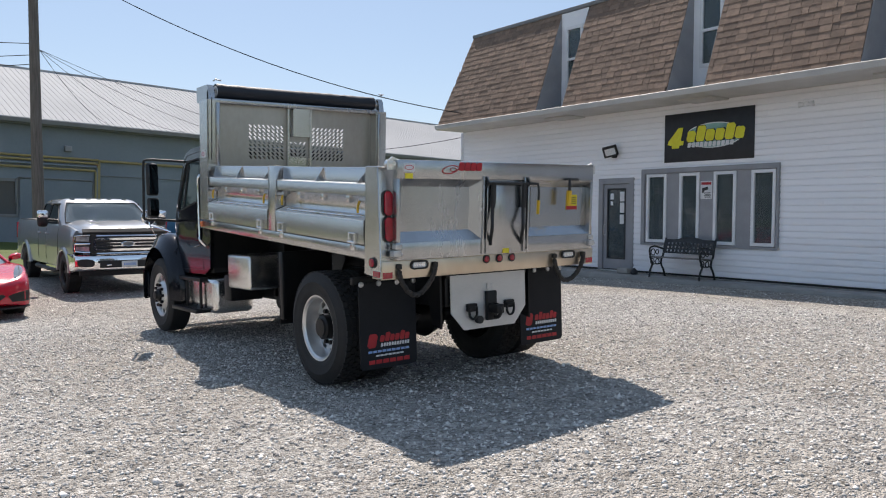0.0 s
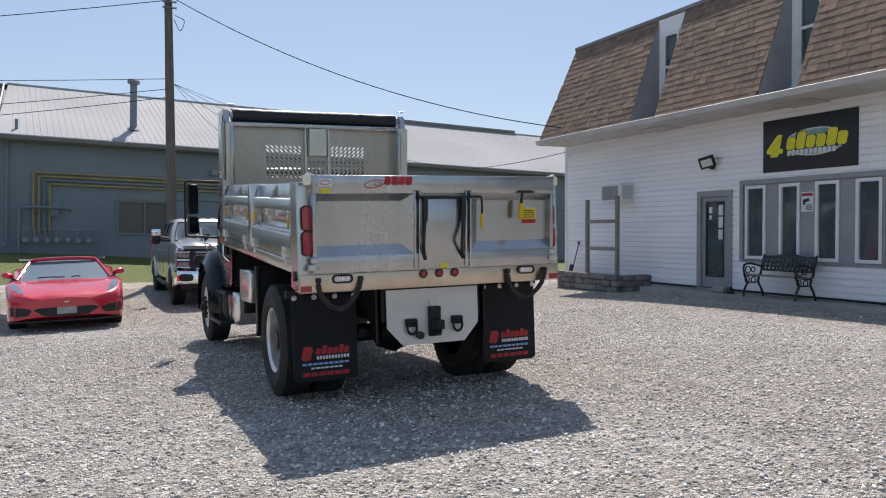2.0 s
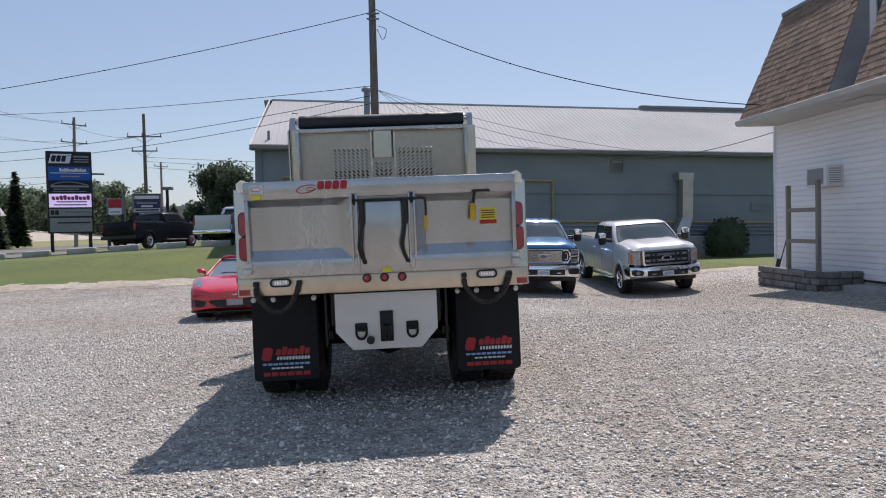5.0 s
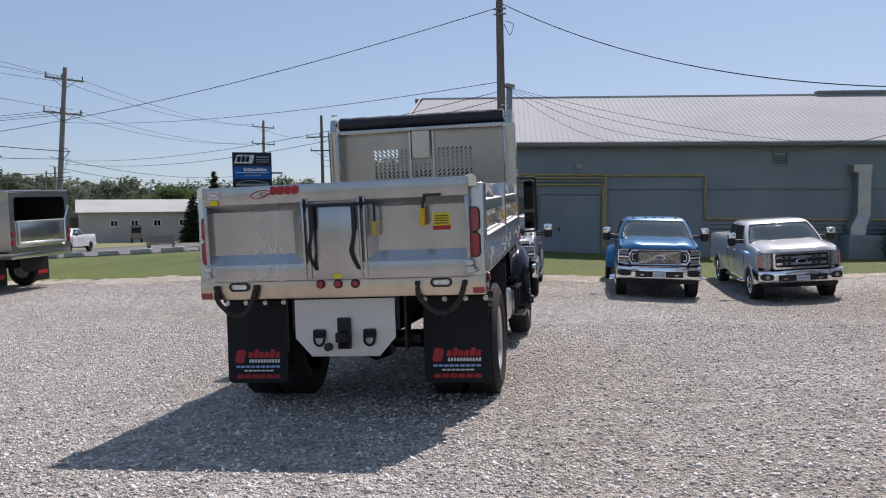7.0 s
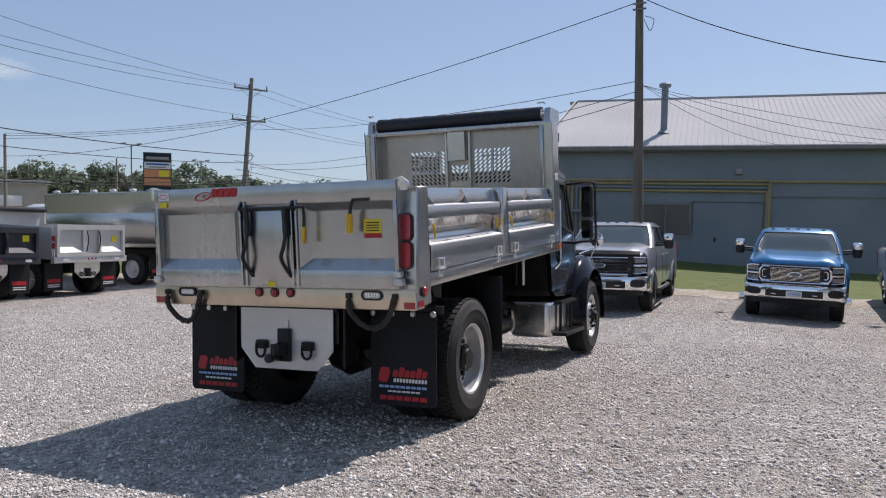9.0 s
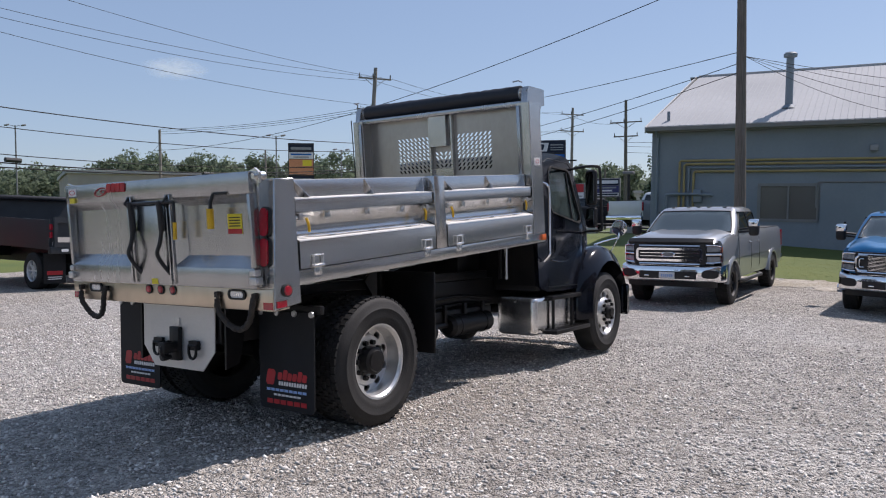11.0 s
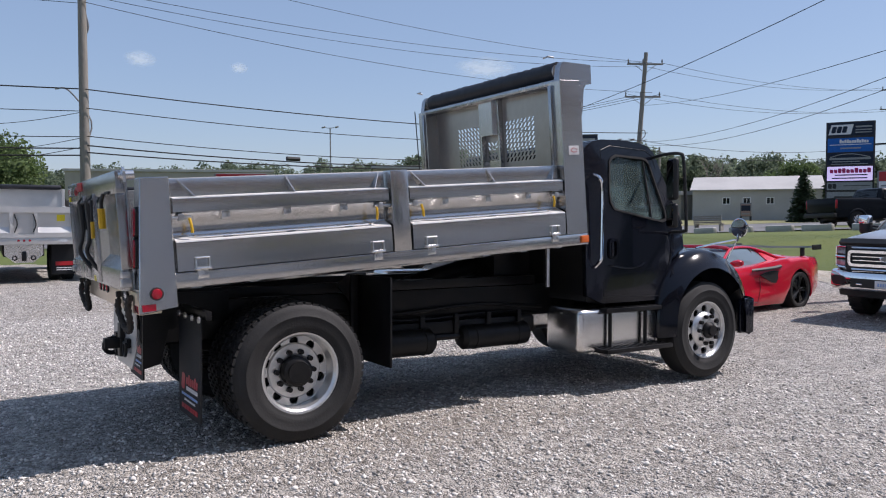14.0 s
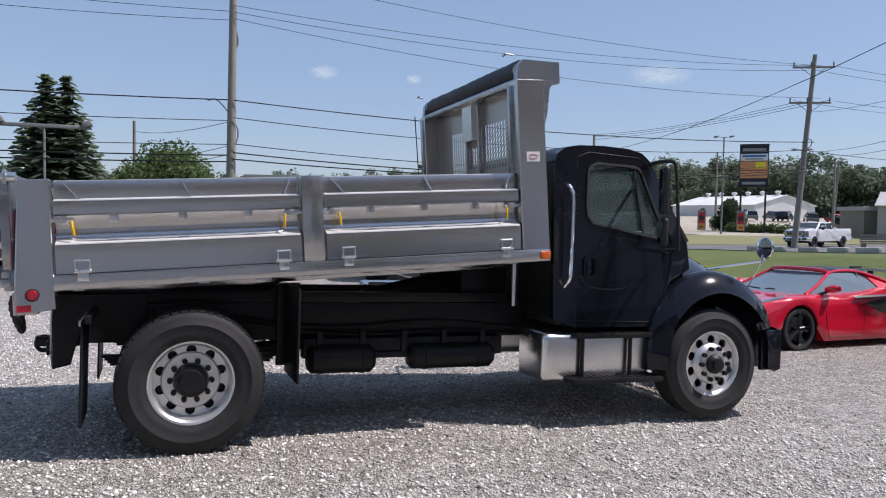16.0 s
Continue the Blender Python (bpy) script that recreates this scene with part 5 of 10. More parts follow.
bm = B()
secs = [hood_sec(4.24, 0.98, 1.52, 1.10, 0.07), hood_sec(4.40, 0.92, 1.49, 1.05, 0.09), hood_sec(4.65, 0.84, 1.42, 1.0, 0.10), hood_sec(4.88, 0.76, 1.33, 0.95, 0.10), hood_sec(5.05, 0.70, 1.22, 0.9, 0.08), hood_sec(5.12, 0.66, 1.05, 0.85, 0.05), hood_sec(5.14, 0.64, 0.86, 0.82, 0.0)]
loft(bm, secs)
part("hood", bm, BLACK_PAINT, truck, "gloss black sloping hood", 60)
for s in (-1, 1):
    # fender: a swept arch
    bm = B()
    sec = []
    prof = [(0.48, 0.0), (0.60, 0.03), (0.70, 0.09), (0.735, 0.18), (0.72, 0.30), (0.68, 0.42), (0.60, 0.47), (0.585, 0.45), (0.61, 0.3), (0.60, 0.06)]
    for k in range(23):
        a = radians(-8 + 193 * k / 22)
        sq = 1.0 + 0.06 * math.sin(2 * a) ** 2
        ring = []
        for r0, dx in prof:
            r0 = max(r0, 0.585 if dx > 0.02 else 0.56)
            ring.append((s * (1.215 - dx * (1.0 if math.sin(a) > -0.2 else 1.0)), 4.49 + math.cos(a) * r0 * sq * (0.99 if math.cos(a) > 0 else 0.98), 0.53 + math.sin(a) * r0 * (1.11)))
        sec.append(ring)
    loft(bm, sec)
    part("fender", bm, BLACK_PAINT, truck, "gloss black flared fender", 60)
    bm = B()
    loft(bm, [[(s * 0.74, y, 0.75), (s * 1.0, y + 0.01, 0.82), (s * 1.03, y + 0.03, 1.0 - max(0, y - 4.9) * 0.5), (s * 0.9, y, 1.22 - max(0, y - 4.8) * 0.6), (s * 0.70, y, 1.3 - max(0, y - 4.8) * 0.5)] for y in (4.55, 4.75, 4.95, 5.10)])
    part("nose_cheek", bm, BLACK_PAINT, truck, "", 60)
    bm = B()
    loft(bm, [[(s * (0.74 + 0.2 * math.cos(a)), 5.06 + 0.07 * b, 1.0 + 0.1 * math.sin(a)) for a in (2 * math.pi * k / 12 for k in range(12))] for b in (0, 0.6, 0.9)])
    part("headlamp", bm, WHITE_LENS, truck, "clear headlamp")
bm = B()
plate(bm, rect(-0.5, 0.5, 0.62, 1.16, 0.08), [rect(-0.46, 0.46, 0.66, 1.12, 0.06)], on_y(5.15), -0.03, 0.03)
for k in range(7):
    box(bm, -0.46, 0.46, 5.15, 5.165, 0.69 + k * 0.06, 0.715 + k * 0.06)
part("grille", bm, CHROME, truck, "chrome grille")
bm = B()
loft(bm, [[(x, 5.45 - 0.22 * abs(x / 1.15) ** 3 + d, z) for d, z in ((0, 0.43), (0.015, 0.62), (0, 0.80), (-0.05, 0.82), (-0.06, 0.41))] for x in np.linspace(-1.17, 1.17, 15)])
box(bm, -1.17, -1.13, 5.0, 5.24, 0.43, 0.80, 0.01)
box(bm, 1.13, 1.17, 5.0, 5.24, 0.43, 0.80, 0.01)
part("front_bumper", bm, BLACK_PAINT, truck, "black front bumper")
# fuel tanks and steps
for s in (-1, 1):
    bm = B()
    box(bm, s * 0.80 - 0.25, s * 0.80 + 0.25, 2.78, 3.86, 0.37, 0.80, 0.07, 5)
    part("fuel_tank", bm, ALU_BRIGHT, truck, "brushed aluminium fuel tank")
    for z, y0, y1, x1 in ((0.78, 3.06, 3.93, 1.12), (0.405, 3.0, 3.90, 1.2)):
        bm = B()
        box(bm, min(s * 0.95, s * x1), max(s * 0.95, s * x1), y0, y1, z - 0.03, z + 0.012, 0.006)
        step = part("cab_step", bm, CHASSIS, truck, "black tread step")
        for k in range(14):
            bm = B()
            yy = y0 + 0.05 + k * (y1 - y0 - 0.1) / 13
            box(bm, min(s * 0.97, s * (x1 - 0.02)), max(s * 0.97, s * (x1 - 0.02)), yy - 0.012, yy + 0.012, z + 0.012, z + 0.018)
            part("tread_bar", bm, CHASSIS, step)
    bm = B()
    for yy in (3.14, 3.62):
        tube(bm, [(s * 1.085, yy, 0.76), (s * 1.085, yy, 0.58), (s * 1.085, yy, 0.40)], 0.019, 8)
        tube(bm, [(s * 0.6, yy, 0.815), (s * 1.0, yy, 0.812), (s * 1.062, yy, 0.74)], 0.012, 6)
    part_each("step_bracket", bm, CHASSIS, truck)
bm = B()
box(bm, -1.06, -0.70, 1.72, 2.32, 0.72, 1.10, 0.03, 3)
part("hydraulic_tank", bm, ALU_BRIGHT, truck, "aluminium hydraulic tank")
bm = B()
box(bm, -1.0, -0.6, 2.4, 2.6, 0.55, 0.85, 0.02)
part("battery_box", bm, CHASSIS, truck)

# ---- the office house ----
house = thing("office_house", "white sided office with a brown shingled mansard roof", "house", Matrix.Translation((14.15, 9.0, 0)) @ Matrix.Rotation(radians(1.5), 4, "Z"))
Y0, Y1 = -16.0, 9.45
WINDOWS = [(2.08, 2.62), (1.24, 1.74), (0.37, 0.89), (-0.49, 0.03)]
hx = lambda u, v, w: Vector((w, u, v))
holes = [rect(3.09, 3.95, 0.22, 2.27)] + [rect(a, b, 0.90, 2.43) for a, b in WINDOWS]
bm = B()
plate(bm, rect(Y0, Y1, -0.4, 3.95), holes, hx, 0.0, 0.22)
wall = part("wall", bm, SIDING, house, "white horizontal vinyl siding", 0)
bm = B()
box(bm, 0.22, 10.0, Y1 - 0.22, Y1, -0.4, 3.95)
part("side_wall", bm, SIDING, house)
bm = B()
box(bm, 9.8, 10.0, Y0, Y1 - 0.22, -0.4, 3.95)
part("back_wall", bm, SIDING, house)
bm = B()
box(bm, 0.22, 9.8, Y0, Y0 + 0.2, -0.4, 3.95)
part("end_wall", bm, SIDING, house)
bm = B()
box(bm, -0.045, 0.02, Y1 - 0.09, Y1 + 0.02, 0.2, 3.92, 0.004)
part("corner_post", bm, WHITE_PVC, house)
bm = B()
box(bm, 0.22, 3.5, -1.5, 5.0, 0.1, 0.2)
box(bm, 3.4, 3.5, -1.5, 5.0, 0.2, 2.7)
box(bm, 0.22, 3.5, -1.5, 5.0, 2.6, 2.7)
box(bm, 0.22, 3.5, 4.9, 5.0, 0.2, 2.6)
box(bm, 0.22, 3.5, -1.5, -1.4, 0.2, 2.6)
part("office_room", bm, DARK_ROOM, house)
# walk slab
bm = B()
box(bm, -0.75, 0.0, Y0, 5.2, -0.3, 0.17, 0.015)
tagged(part("concrete_walk", bm, CONCRETE), "pale concrete walk along the office wall", "pavement", kind="structure").matrix_world = house.matrix_world.copy()
bm = B()
box(bm, -0.032, -0.002, Y0, Y1, 0.185, 0.225)
part("starter_strip", bm, BLACK, house)
# door
bm = B()
plate(bm, rect(2.99, 4.05, 0.19, 2.38), [rect(3.12, 3.92, 0.19, 2.25)], hx, -0.05, 0.16)
door_frame = part("door_frame", bm, TRIM_GREY, house, "grey painted door frame")
bm = B()
plate(bm, rect(3.13, 3.91, 0.22, 2.24), [rect(3.26, 3.78, 0.48, 2.12)], hx, -0.01, 0.035)
door = part("door", bm, TRIM_GREY, house, "grey half-glazed office door, closed")
bm = B()
plate(bm, rect(3.26, 3.78, 0.48, 2.12), [], hx, 0.008, 0.016)
part("door_glass", bm, HOUSE_GLASS, door)
bm = B()
plate(bm, rect(3.24, 3.80, 0.46, 2.14), [rect(3.27, 3.77, 0.49, 2.11)], hx, -0.02, 0.0)
part("glazing_bead", bm, BLACK, door)
for a, b, z0, z1 in ((3.30, 3.43, 1.83, 2.06), (3.30, 3.43, 1.56, 1.80), (3.31, 3.43, 1.30, 1.52), (3.62, 3.72, 1.88, 2.02), (3.64, 3.71, 1.74, 1.83)):
    bm = B()
    box(bm, 0.004, 0.0065, a, b, z0, z1)
    part("paper_notice", bm, WHITE_INK, door)
bm = B()
tube(bm, [(-0.012, 3.86, 1.02), (-0.06, 3.86, 1.04), (-0.06, 3.86, 1.26), (-0.012, 3.86, 1.28)], 0.011)
part("door_pull", bm, STEEL, door)
bm = B()
box(bm, -0.12, 0.1, 3.1, 3.94, 0.165, 0.205, 0.01)
part("door_sill", bm, STEEL, house)
# window block
bm = B()
plate(bm, rect(-0.57, 2.75, 0.84, 2.55), [rect(-0.52, 2.66, 0.88, 2.45)], hx, -0.075, 0.0)
part("window_surround", bm, TRIM_GREY, house, "grey painted window surround")
bm = B()
plate(bm, rect(-0.52, 2.66, 0.88, 2.45), [rect(a, b, 0.90, 2.43) for a, b in WINDOWS], hx, -0.03, 0.0)
part("window_panel", bm, TRIM_GREY, house)
for i, (a, b) in enumerate(WINDOWS):
    bm = B()
    plate(bm, rect(a, b, 0.90, 2.43), [rect(a + 0.065, b - 0.065, 0.965, 2.365)], hx, -0.055, 0.06)
    fr = part("window_frame", bm, WHITE_PVC, house, "white window frame")
    bm = B()
    plate(bm, rect(a + 0.065, b - 0.065, 0.965, 2.365), [], hx, -0.01, -0.004)
    part("pane", bm, HOUSE_GLASS, fr)
    if i in (1, 2):
        bm = B()
        for k in range(30):
            z = 2.35 - k * 0.027
            plate(bm, [(0.06, z), (0.082, z - 0.018), (0.084, z - 0.017), (0.062, z + 0.001)], [], lambda u, v, w: Vector((u, w, v)), a + 0.07, b - 0.07)
        part_each("blind_slat", bm, BLIND, fr)
# notice between the windows
bm = B()
box(bm, -0.040, -0.034, 0.93, 1.21, 1.86, 2.24, 0.002)
notice = part("wall_notice", bm, WHITE_INK, house, "white notice with a red heading and a camera picture")
bm = B()
box(bm, -0.0425, -0.0395, 0.95, 1.19, 2.16, 2.215)
part("notice_heading", bm, RED_INK, notice)
bm = B()
plate(bm, [(1.17, 2.09), (1.03, 2.12), (1.02, 2.06), (1.12, 2.03), (1.13, 1.99), (1.17, 1.99)], [], hx, -0.0425, -0.0395)
for k in range(4):
    box(bm, -0.0425, -0.0395, 0.96, 1.10 + 0.02 * (k % 2), 1.89 + k * 0.03, 1.905 + k * 0.03)
part_each("notice_bar", bm, BLACK_INK, notice)
# floodlight and spot
bm = B()
box(bm, -0.10, 0.0, 3.50, 3.62, 2.86, 2.96, 0.01)
tube(bm, [(-0.05, 3.56, 2.95), (-0.18, 3.56, 2.98)], 0.02)
fl = part("floodlight_bracket", bm, BLACK, house)
bm = B()
box(bm, -0.15, 0.15, -0.03, 0.05, -0.11, 0.11, 0.015, m=Matrix.Translation((-0.2, 3.57, 3.01)) @ Matrix.Rotation(radians(125), 4, "Z") @ Matrix.Rotation(radians(-22), 4, "X") @ Matrix.Rotation(radians(14), 4, "Y"))
part("floodlight", bm, BLACK, house, "black square floodlight")
bm = B()
box(bm, -0.12, 0.12, 0.048, 0.054, -0.08, 0.08, m=Matrix.Translation((-0.2, 3.57, 3.01)) @ Matrix.Rotation(radians(125), 4, "Z") @ Matrix.Rotation(radians(-22), 4, "X") @ Matrix.Rotation(radians(14), 4, "Y"))
part("floodlight_lens", bm, WHITE_LENS, house)
bm = B()
lathe(bm, [(0.03, 0.0), (0.055, 0.10), (0.001, 0.11)], (-0.05, -1.1, 3.62), "y", 14, 0, -1)
lathe(bm, [(0.03, 0.0), (0.055, 0.10), (0.001, 0.11)], (-0.05, -1.02, 3.62), "y", 14, 0, 1)
cyl(bm, (0, -1.06, 3.63), (-0.06, -1.06, 3.63), 0.05, n=12)
part("security_lamp", bm, WHITE_PVC, house, "white twin security lamp")
# air conditioner
bm = B()
box(bm, -0.42, 0.0, 6.36, 7.22, 2.24, 2.70, 0.02)
ac = part("air_conditioner", bm, WHITE_PVC, house, "white window air conditioner")
bm = B()
for k in range(13):
    box(bm, -0.428, -0.418, 6.50, 7.10, 2.30 + k * 0.027, 2.314 + k * 0.027)
box(bm, -0.424, -0.4195, 6.47, 7.13, 2.29, 2.65)
part("front_grille", bm, TRIM_GREY, ac)
bm = B()
for k in range(7):
    box(bm, -0.36, -0.08, 6.352, 6.36, 2.32 + k * 0.05, 2.34 + k * 0.05)
part("side_louvre", bm, TRIM_GREY, ac)
# business sign
bm = B()
box(bm, -0.045, -0.030, -0.01, 2.15, 2.67, 3.72, 0.004)
sign = part("wall_sign", bm, material("sign_black", (0.012, 0.013, 0.016), (0.02, 0.021, 0.025), 0.45), house, "black sign with yellow lettering over a green oval")
ring = lambda ry, rz, k=48: [(0.92 + ry * math.cos(2 * math.pi * i / k), 3.20 + rz * math.sin(2 * math.pi * i / k)) for i in range(k)]
bm = B()
plate(bm, ring(0.70, 0.265), [ring(0.675, 0.245)], hx, -0.048, -0.044)
part("sign_oval_rim", bm, WHITE_INK, sign)
bm = B()
plate(bm, ring(0.675, 0.245), [], hx, -0.047, -0.044)
part("sign_oval", bm, material("sign_green", (0.34, 0.62, 0.56), (0.10, 0.20, 0.19), 0.5, scale=1.1, grain=0.0), sign)
YEL = material("sign_yellow", (0.78, 0.74, 0.03), (0.7, 0.62, 0.02), 0.45)
face = lambda y, z, d=0.05: Matrix.Translation((-d, y, z)) @ Matrix(((0, 0, -1, 0), (-1, 0, 0, 0), (0, 1, 0, 0), (0, 0, 0, 1)))
four = [(1.95, 2.97), (1.95, 3.03), (2.06, 3.06), (2.04, 3.13), (1.78, 3.41), (1.66, 3.41), (1.72, 3.13), (1.64, 3.12), (1.66, 3.03), (1.75, 3.03), (1.77, 2.97)]
for mat, d, grow in ((BLACK_INK, 0.049, 1.1), (YEL, 0.052, 1.0)):
    bm = B()
    plate(bm, [(1.84 + (u - 1.84) * grow, 3.19 + (v - 3.19) * grow) for u, v in four], [], hx, -d - 0.0015, -d + 0.0015)
    part("sign_mark", bm, mat, sign)
    plain_mark("sign_mark", (0.72, 1.0, 0.74, 0.74, 1.0, 0.74), face(0.86, 3.25, d), (1.38 * (2 * grow - 1) ** 0.5, 0.33 * grow), mat, sign, 0.22, 0.0015, 0.10 if grow == 1.0 else 0.0)
plain_mark("sign_mark", (1.0,) * 11, face(0.98, 3.02, 0.053), (1.12, 0.105), WHITE_INK, sign, 0.18, 0.0015, 0.22)
# eaves
bm = B()
box(bm, -1.0, 0.0, Y0 - 0.3, Y1 - 0.05, 3.93, 3.955)
part("soffit", bm, SOFFIT, house)
bm = B()
plate(bm, [(-1.0, 3.92), (-1.09, 3.94), (-1.115, 4.05), (-1.10, 4.06), (-1.0, 4.04)], [], lambda u, v, w: Vector((u, w, v)), Y0 - 0.3, Y1 - 0.1)
part("gutter", bm, SOFFIT, house, "pale metal gutter")
bm = B()
for y in (1.0, -2.9, 4.95):
    box(bm, -0.62, -0.02, y - 0.42, y + 0.4, 3.895, 3.93, 0.004)
part_each("soffit_board", bm, SOFFIT, house)
# mansard: felted slope in stretches between the dormers, parapet cap
MX = lambda z: -1.0 + (z - 4.03) * (0.93 / 2.55)
DORMERS = [(4.40, 5.30), (0.52, 1.42), (-3.36, -2.46), (-7.24, -6.34)]
edges = [Y1 - 0.15] + [e for a, b in DORMERS for e in (b, a)] + [Y0]
sl = lambda u, v, w: Vector((MX(v) + w, u, v))
for k in range(0, len(edges), 2):
    top, bot = edges[k], edges[k + 1]
    bm = B()
    if k == 0:
        plate(bm, [(bot, 4.03), (Y1 - 0.1, 4.03), (Y1 - 0.62, 6.58), (bot, 6.58)], [], sl, 0.0, 0.1)
    else:
        plate(bm, rect(bot, top, 4.03, 6.58), [], sl, 0.0, 0.1)
    part("mansard_slope", bm, ROOF_FELT, house)
bm = B()
plate(bm, [(-1.0, 4.03), (10.0, 4.03), (9.4, 6.58), (-0.07, 6.58)], [], lambda u, v, w: Vector((u, Y1 - 0.1 + w - (v - 4.03) * 0.52 / 2.55, v)), -0.1, 0.0)
part("mansard_end", bm, ROOF_FELT, house)
bm = B()
box(bm, -0.11, 9.6, Y0, Y1 - 0.58, 6.58, 6.68, 0.02)
part("roof_cap", bm, GREY_TRIM, house)
for a, b in DORMERS:
    for y in (a, b):
        bm = B()
        plate(bm, [(-0.99, 4.05), (-0.10, 4.05), (-0.10, 6.5)], [], lambda u, v, w, y=y: Vector((u, y + w, v)), -0.012, 0.012)
        part("dormer_cheek", bm, TRIM_GREY, house, "grey flashing cheek")
    bm = B()
    plate(bm, rect(a, b, 4.05, 6.56), [rect(a + 0.17, b - 0.17, 4.62, 6.20)], hx, -0.10, -0.02)
    part("dormer_wall", bm, SIDING, house)
    bm = B()
    plate(bm, rect(a + 0.17, b - 0.17, 4.62, 6.20), [rect(a + 0.245, b - 0.245, 4.70, 5.36), rect(a + 0.245, b - 0.245, 5.42, 6.12)], hx, -0.125, -0.03)
    dw = part("dormer_window", bm, WHITE_PVC, house, "white sash window")
    bm = B()
    plate(bm, rect(a + 0.245, b - 0.245, 4.70, 6.12), [], hx, -0.085, -0.08)
    part("pane", bm, HOUSE_GLASS, dw)
    bm = B()
    plate(bm, rect(a + 0.2, b - 0.2, 4.65, 6.18), [], hx, -0.06, -0.05)
    part("curtain", bm, CURTAIN, dw)
    bm = B()
    box(bm, -0.98, -0.1, a, b, 4.03, 4.05)
    part("dormer_pan", bm, SOFFIT, house)

# planter of stacked stone, with weathered posts
HM = house.matrix_world
planter = thing("stone_planter", "low planter of stacked grey stone blocks against the wall", "planter", HM)
rng = random.Random(11)
bm = B()
box(bm, -0.86, -0.06, 5.85, 8.36, -0.2, 0.26)
part("planter_soil", bm, material("soil", (0.05, 0.04, 0.03), (0.08, 0.065, 0.05), 0.95, bump=0.6), planter)
for course in range(4):
    y = 5.70 + 0.12 * (course % 2)
    z = -0.17 + course * 0.145
    while y < 8.40:
        w = min(rng.uniform(0.26, 0.44), 8.45 - y)
        if w > 0.1:
            bm = B()
            d = rng.uniform(-0.02, 0.02)
            box(bm, -0.98 + d, -0.80 + d, y, y + w - 0.012, z, z + 0.136, 0.018, 2)
            part("stone_block", bm, STONE_BLOCK, planter)
        y += w
    for q in range(3):
        bm = B()
        box(bm, -0.80 + q * 0.27, -0.80 + q * 0.27 + 0.255, 5.64, 5.84, z, z + 0.136, 0.018, 2)
        part("stone_block", bm, STONE_BLOCK, planter)
trellis = thing("post_frame", "weathered wooden posts with two rails, standing in the planter", "wooden frame", HM)
for y in (7.20, 5.94):
    bm = B()
    loft(bm, [[(-0.84 + dx, y + dy, z) for dx, dy in ((-0.042, -0.042), (0.042, -0.042), (0.042, 0.042), (-0.042, 0.042))] for z in (0.2, 2.3 + (0.06 if y < 7 else 0))])
    part("post", bm, OLD_WOOD, trellis)
for z in (1.73, 1.04):
    bm = B()
    box(bm, -0.875, -0.835, 5.99, 7.15, z - 0.045, z + 0.045, 0.005)
    part("rail", bm, OLD_WOOD, trellis)
shovel = thing("shovel", "black handled shovel leaning on the wall", "shovel", HM)
bm = B()
tube(bm, [(-0.30, 8.74, 0.28), (-0.06, 8.74, 1.12)], 0.014)
plate(bm, rect(8.70, 8.78, 1.12, 1.20, 0.01), [rect(8.715, 8.765, 1.135, 1.185)], hx, -0.07, -0.045)
part("handle", bm, BLACK, shovel)
bm = B()
plate(bm, [(8.64, 0.27), (8.66, 0.02), (8.74, -0.02), (8.82, 0.02), (8.84, 0.27)], [], lambda u, v, w: Vector((-0.36 + v * 0.28 + w, u, v + 0.27)), 0.0, 0.006)
part("blade", bm, CHASSIS, shovel)

# bench: cast iron ends, wooden seat slats, ornate back
bench = thing("garden_bench", "black cast iron garden bench with a patterned back on the walk", "bench", HM @ Matrix.Translation((-0.5, 1.30, 0.175)))
IRON = material("cast_iron", (0.022, 0.023, 0.024), (0.05, 0.05, 0.048), 0.42, 0.5, 12, 60, 0.2)
for y in (-0.62, 0.62):
    bm = B()
    tube(bm, curve_pts([(-0.30, y, 0.0), (-0.27, y, 0.15), (-0.20, y, 0.28), (-0.26, y, 0.40), (-0.25, y, 0.44), (0.12, y, 0.42), (0.20, y, 0.62), (0.27, y, 0.84)], 5), 0.022, 8)
    tube(bm, curve_pts([(0.24, y, 0.0), (0.18, y, 0.15), (0.10, y, 0.28), (0.12, y, 0.42)], 5), 0.022, 8)
    tube(bm, curve_pts([(-0.26, y, 0.42), (-0.30, y, 0.55), (-0.27, y, 0.64), (-0.1, y, 0.66), (0.18, y, 0.60)], 5), 0.02, 8)
    for c, r0 in (((-0.2, 0.34), 0.06), ((-0.18, 0.54), 0.07), ((-0.04, 0.54), 0.05), ((-0.03, 0.33), 0.06)):
        tube(bm, [(c[0] + r0 * math.cos(a), y, c[1] + r0 * math.sin(a)) for a in (2 * math.pi * k / 14 for k in range(15))], 0.011, 6)
    tube(bm, [(-0.22, y, 0.28), (0.12, y, 0.28)], 0.014, 6)
    part("end_frame", bm, IRON, bench)
for k in range(7):
    bm = B()
    box(bm, -0.27 + k * 0.058, -0.225 + k * 0.058, -0.66, 0.66, 0.425 - k * 0.002, 0.447 - k * 0.002, 0.004)
    part("seat_slat", bm, material("bench_slat", (0.16, 0.15, 0.14), (0.24, 0.225, 0.21), 0.7, stretch=(8, 0.6, 8)) if k == 0 else bpy.data.materials["bench_slat"], bench)
bs = lambda u, v, w: Vector((0.155 + (v - 0.5) * 0.32 + w, u, v))
bm = B()
top = [(-0.60 + 1.2 * k / 16, 0.80 + 0.055 * max(0, math.cos((k - 8) / 8 * math.pi / 1.1))) for k in range(17)]
hl = []
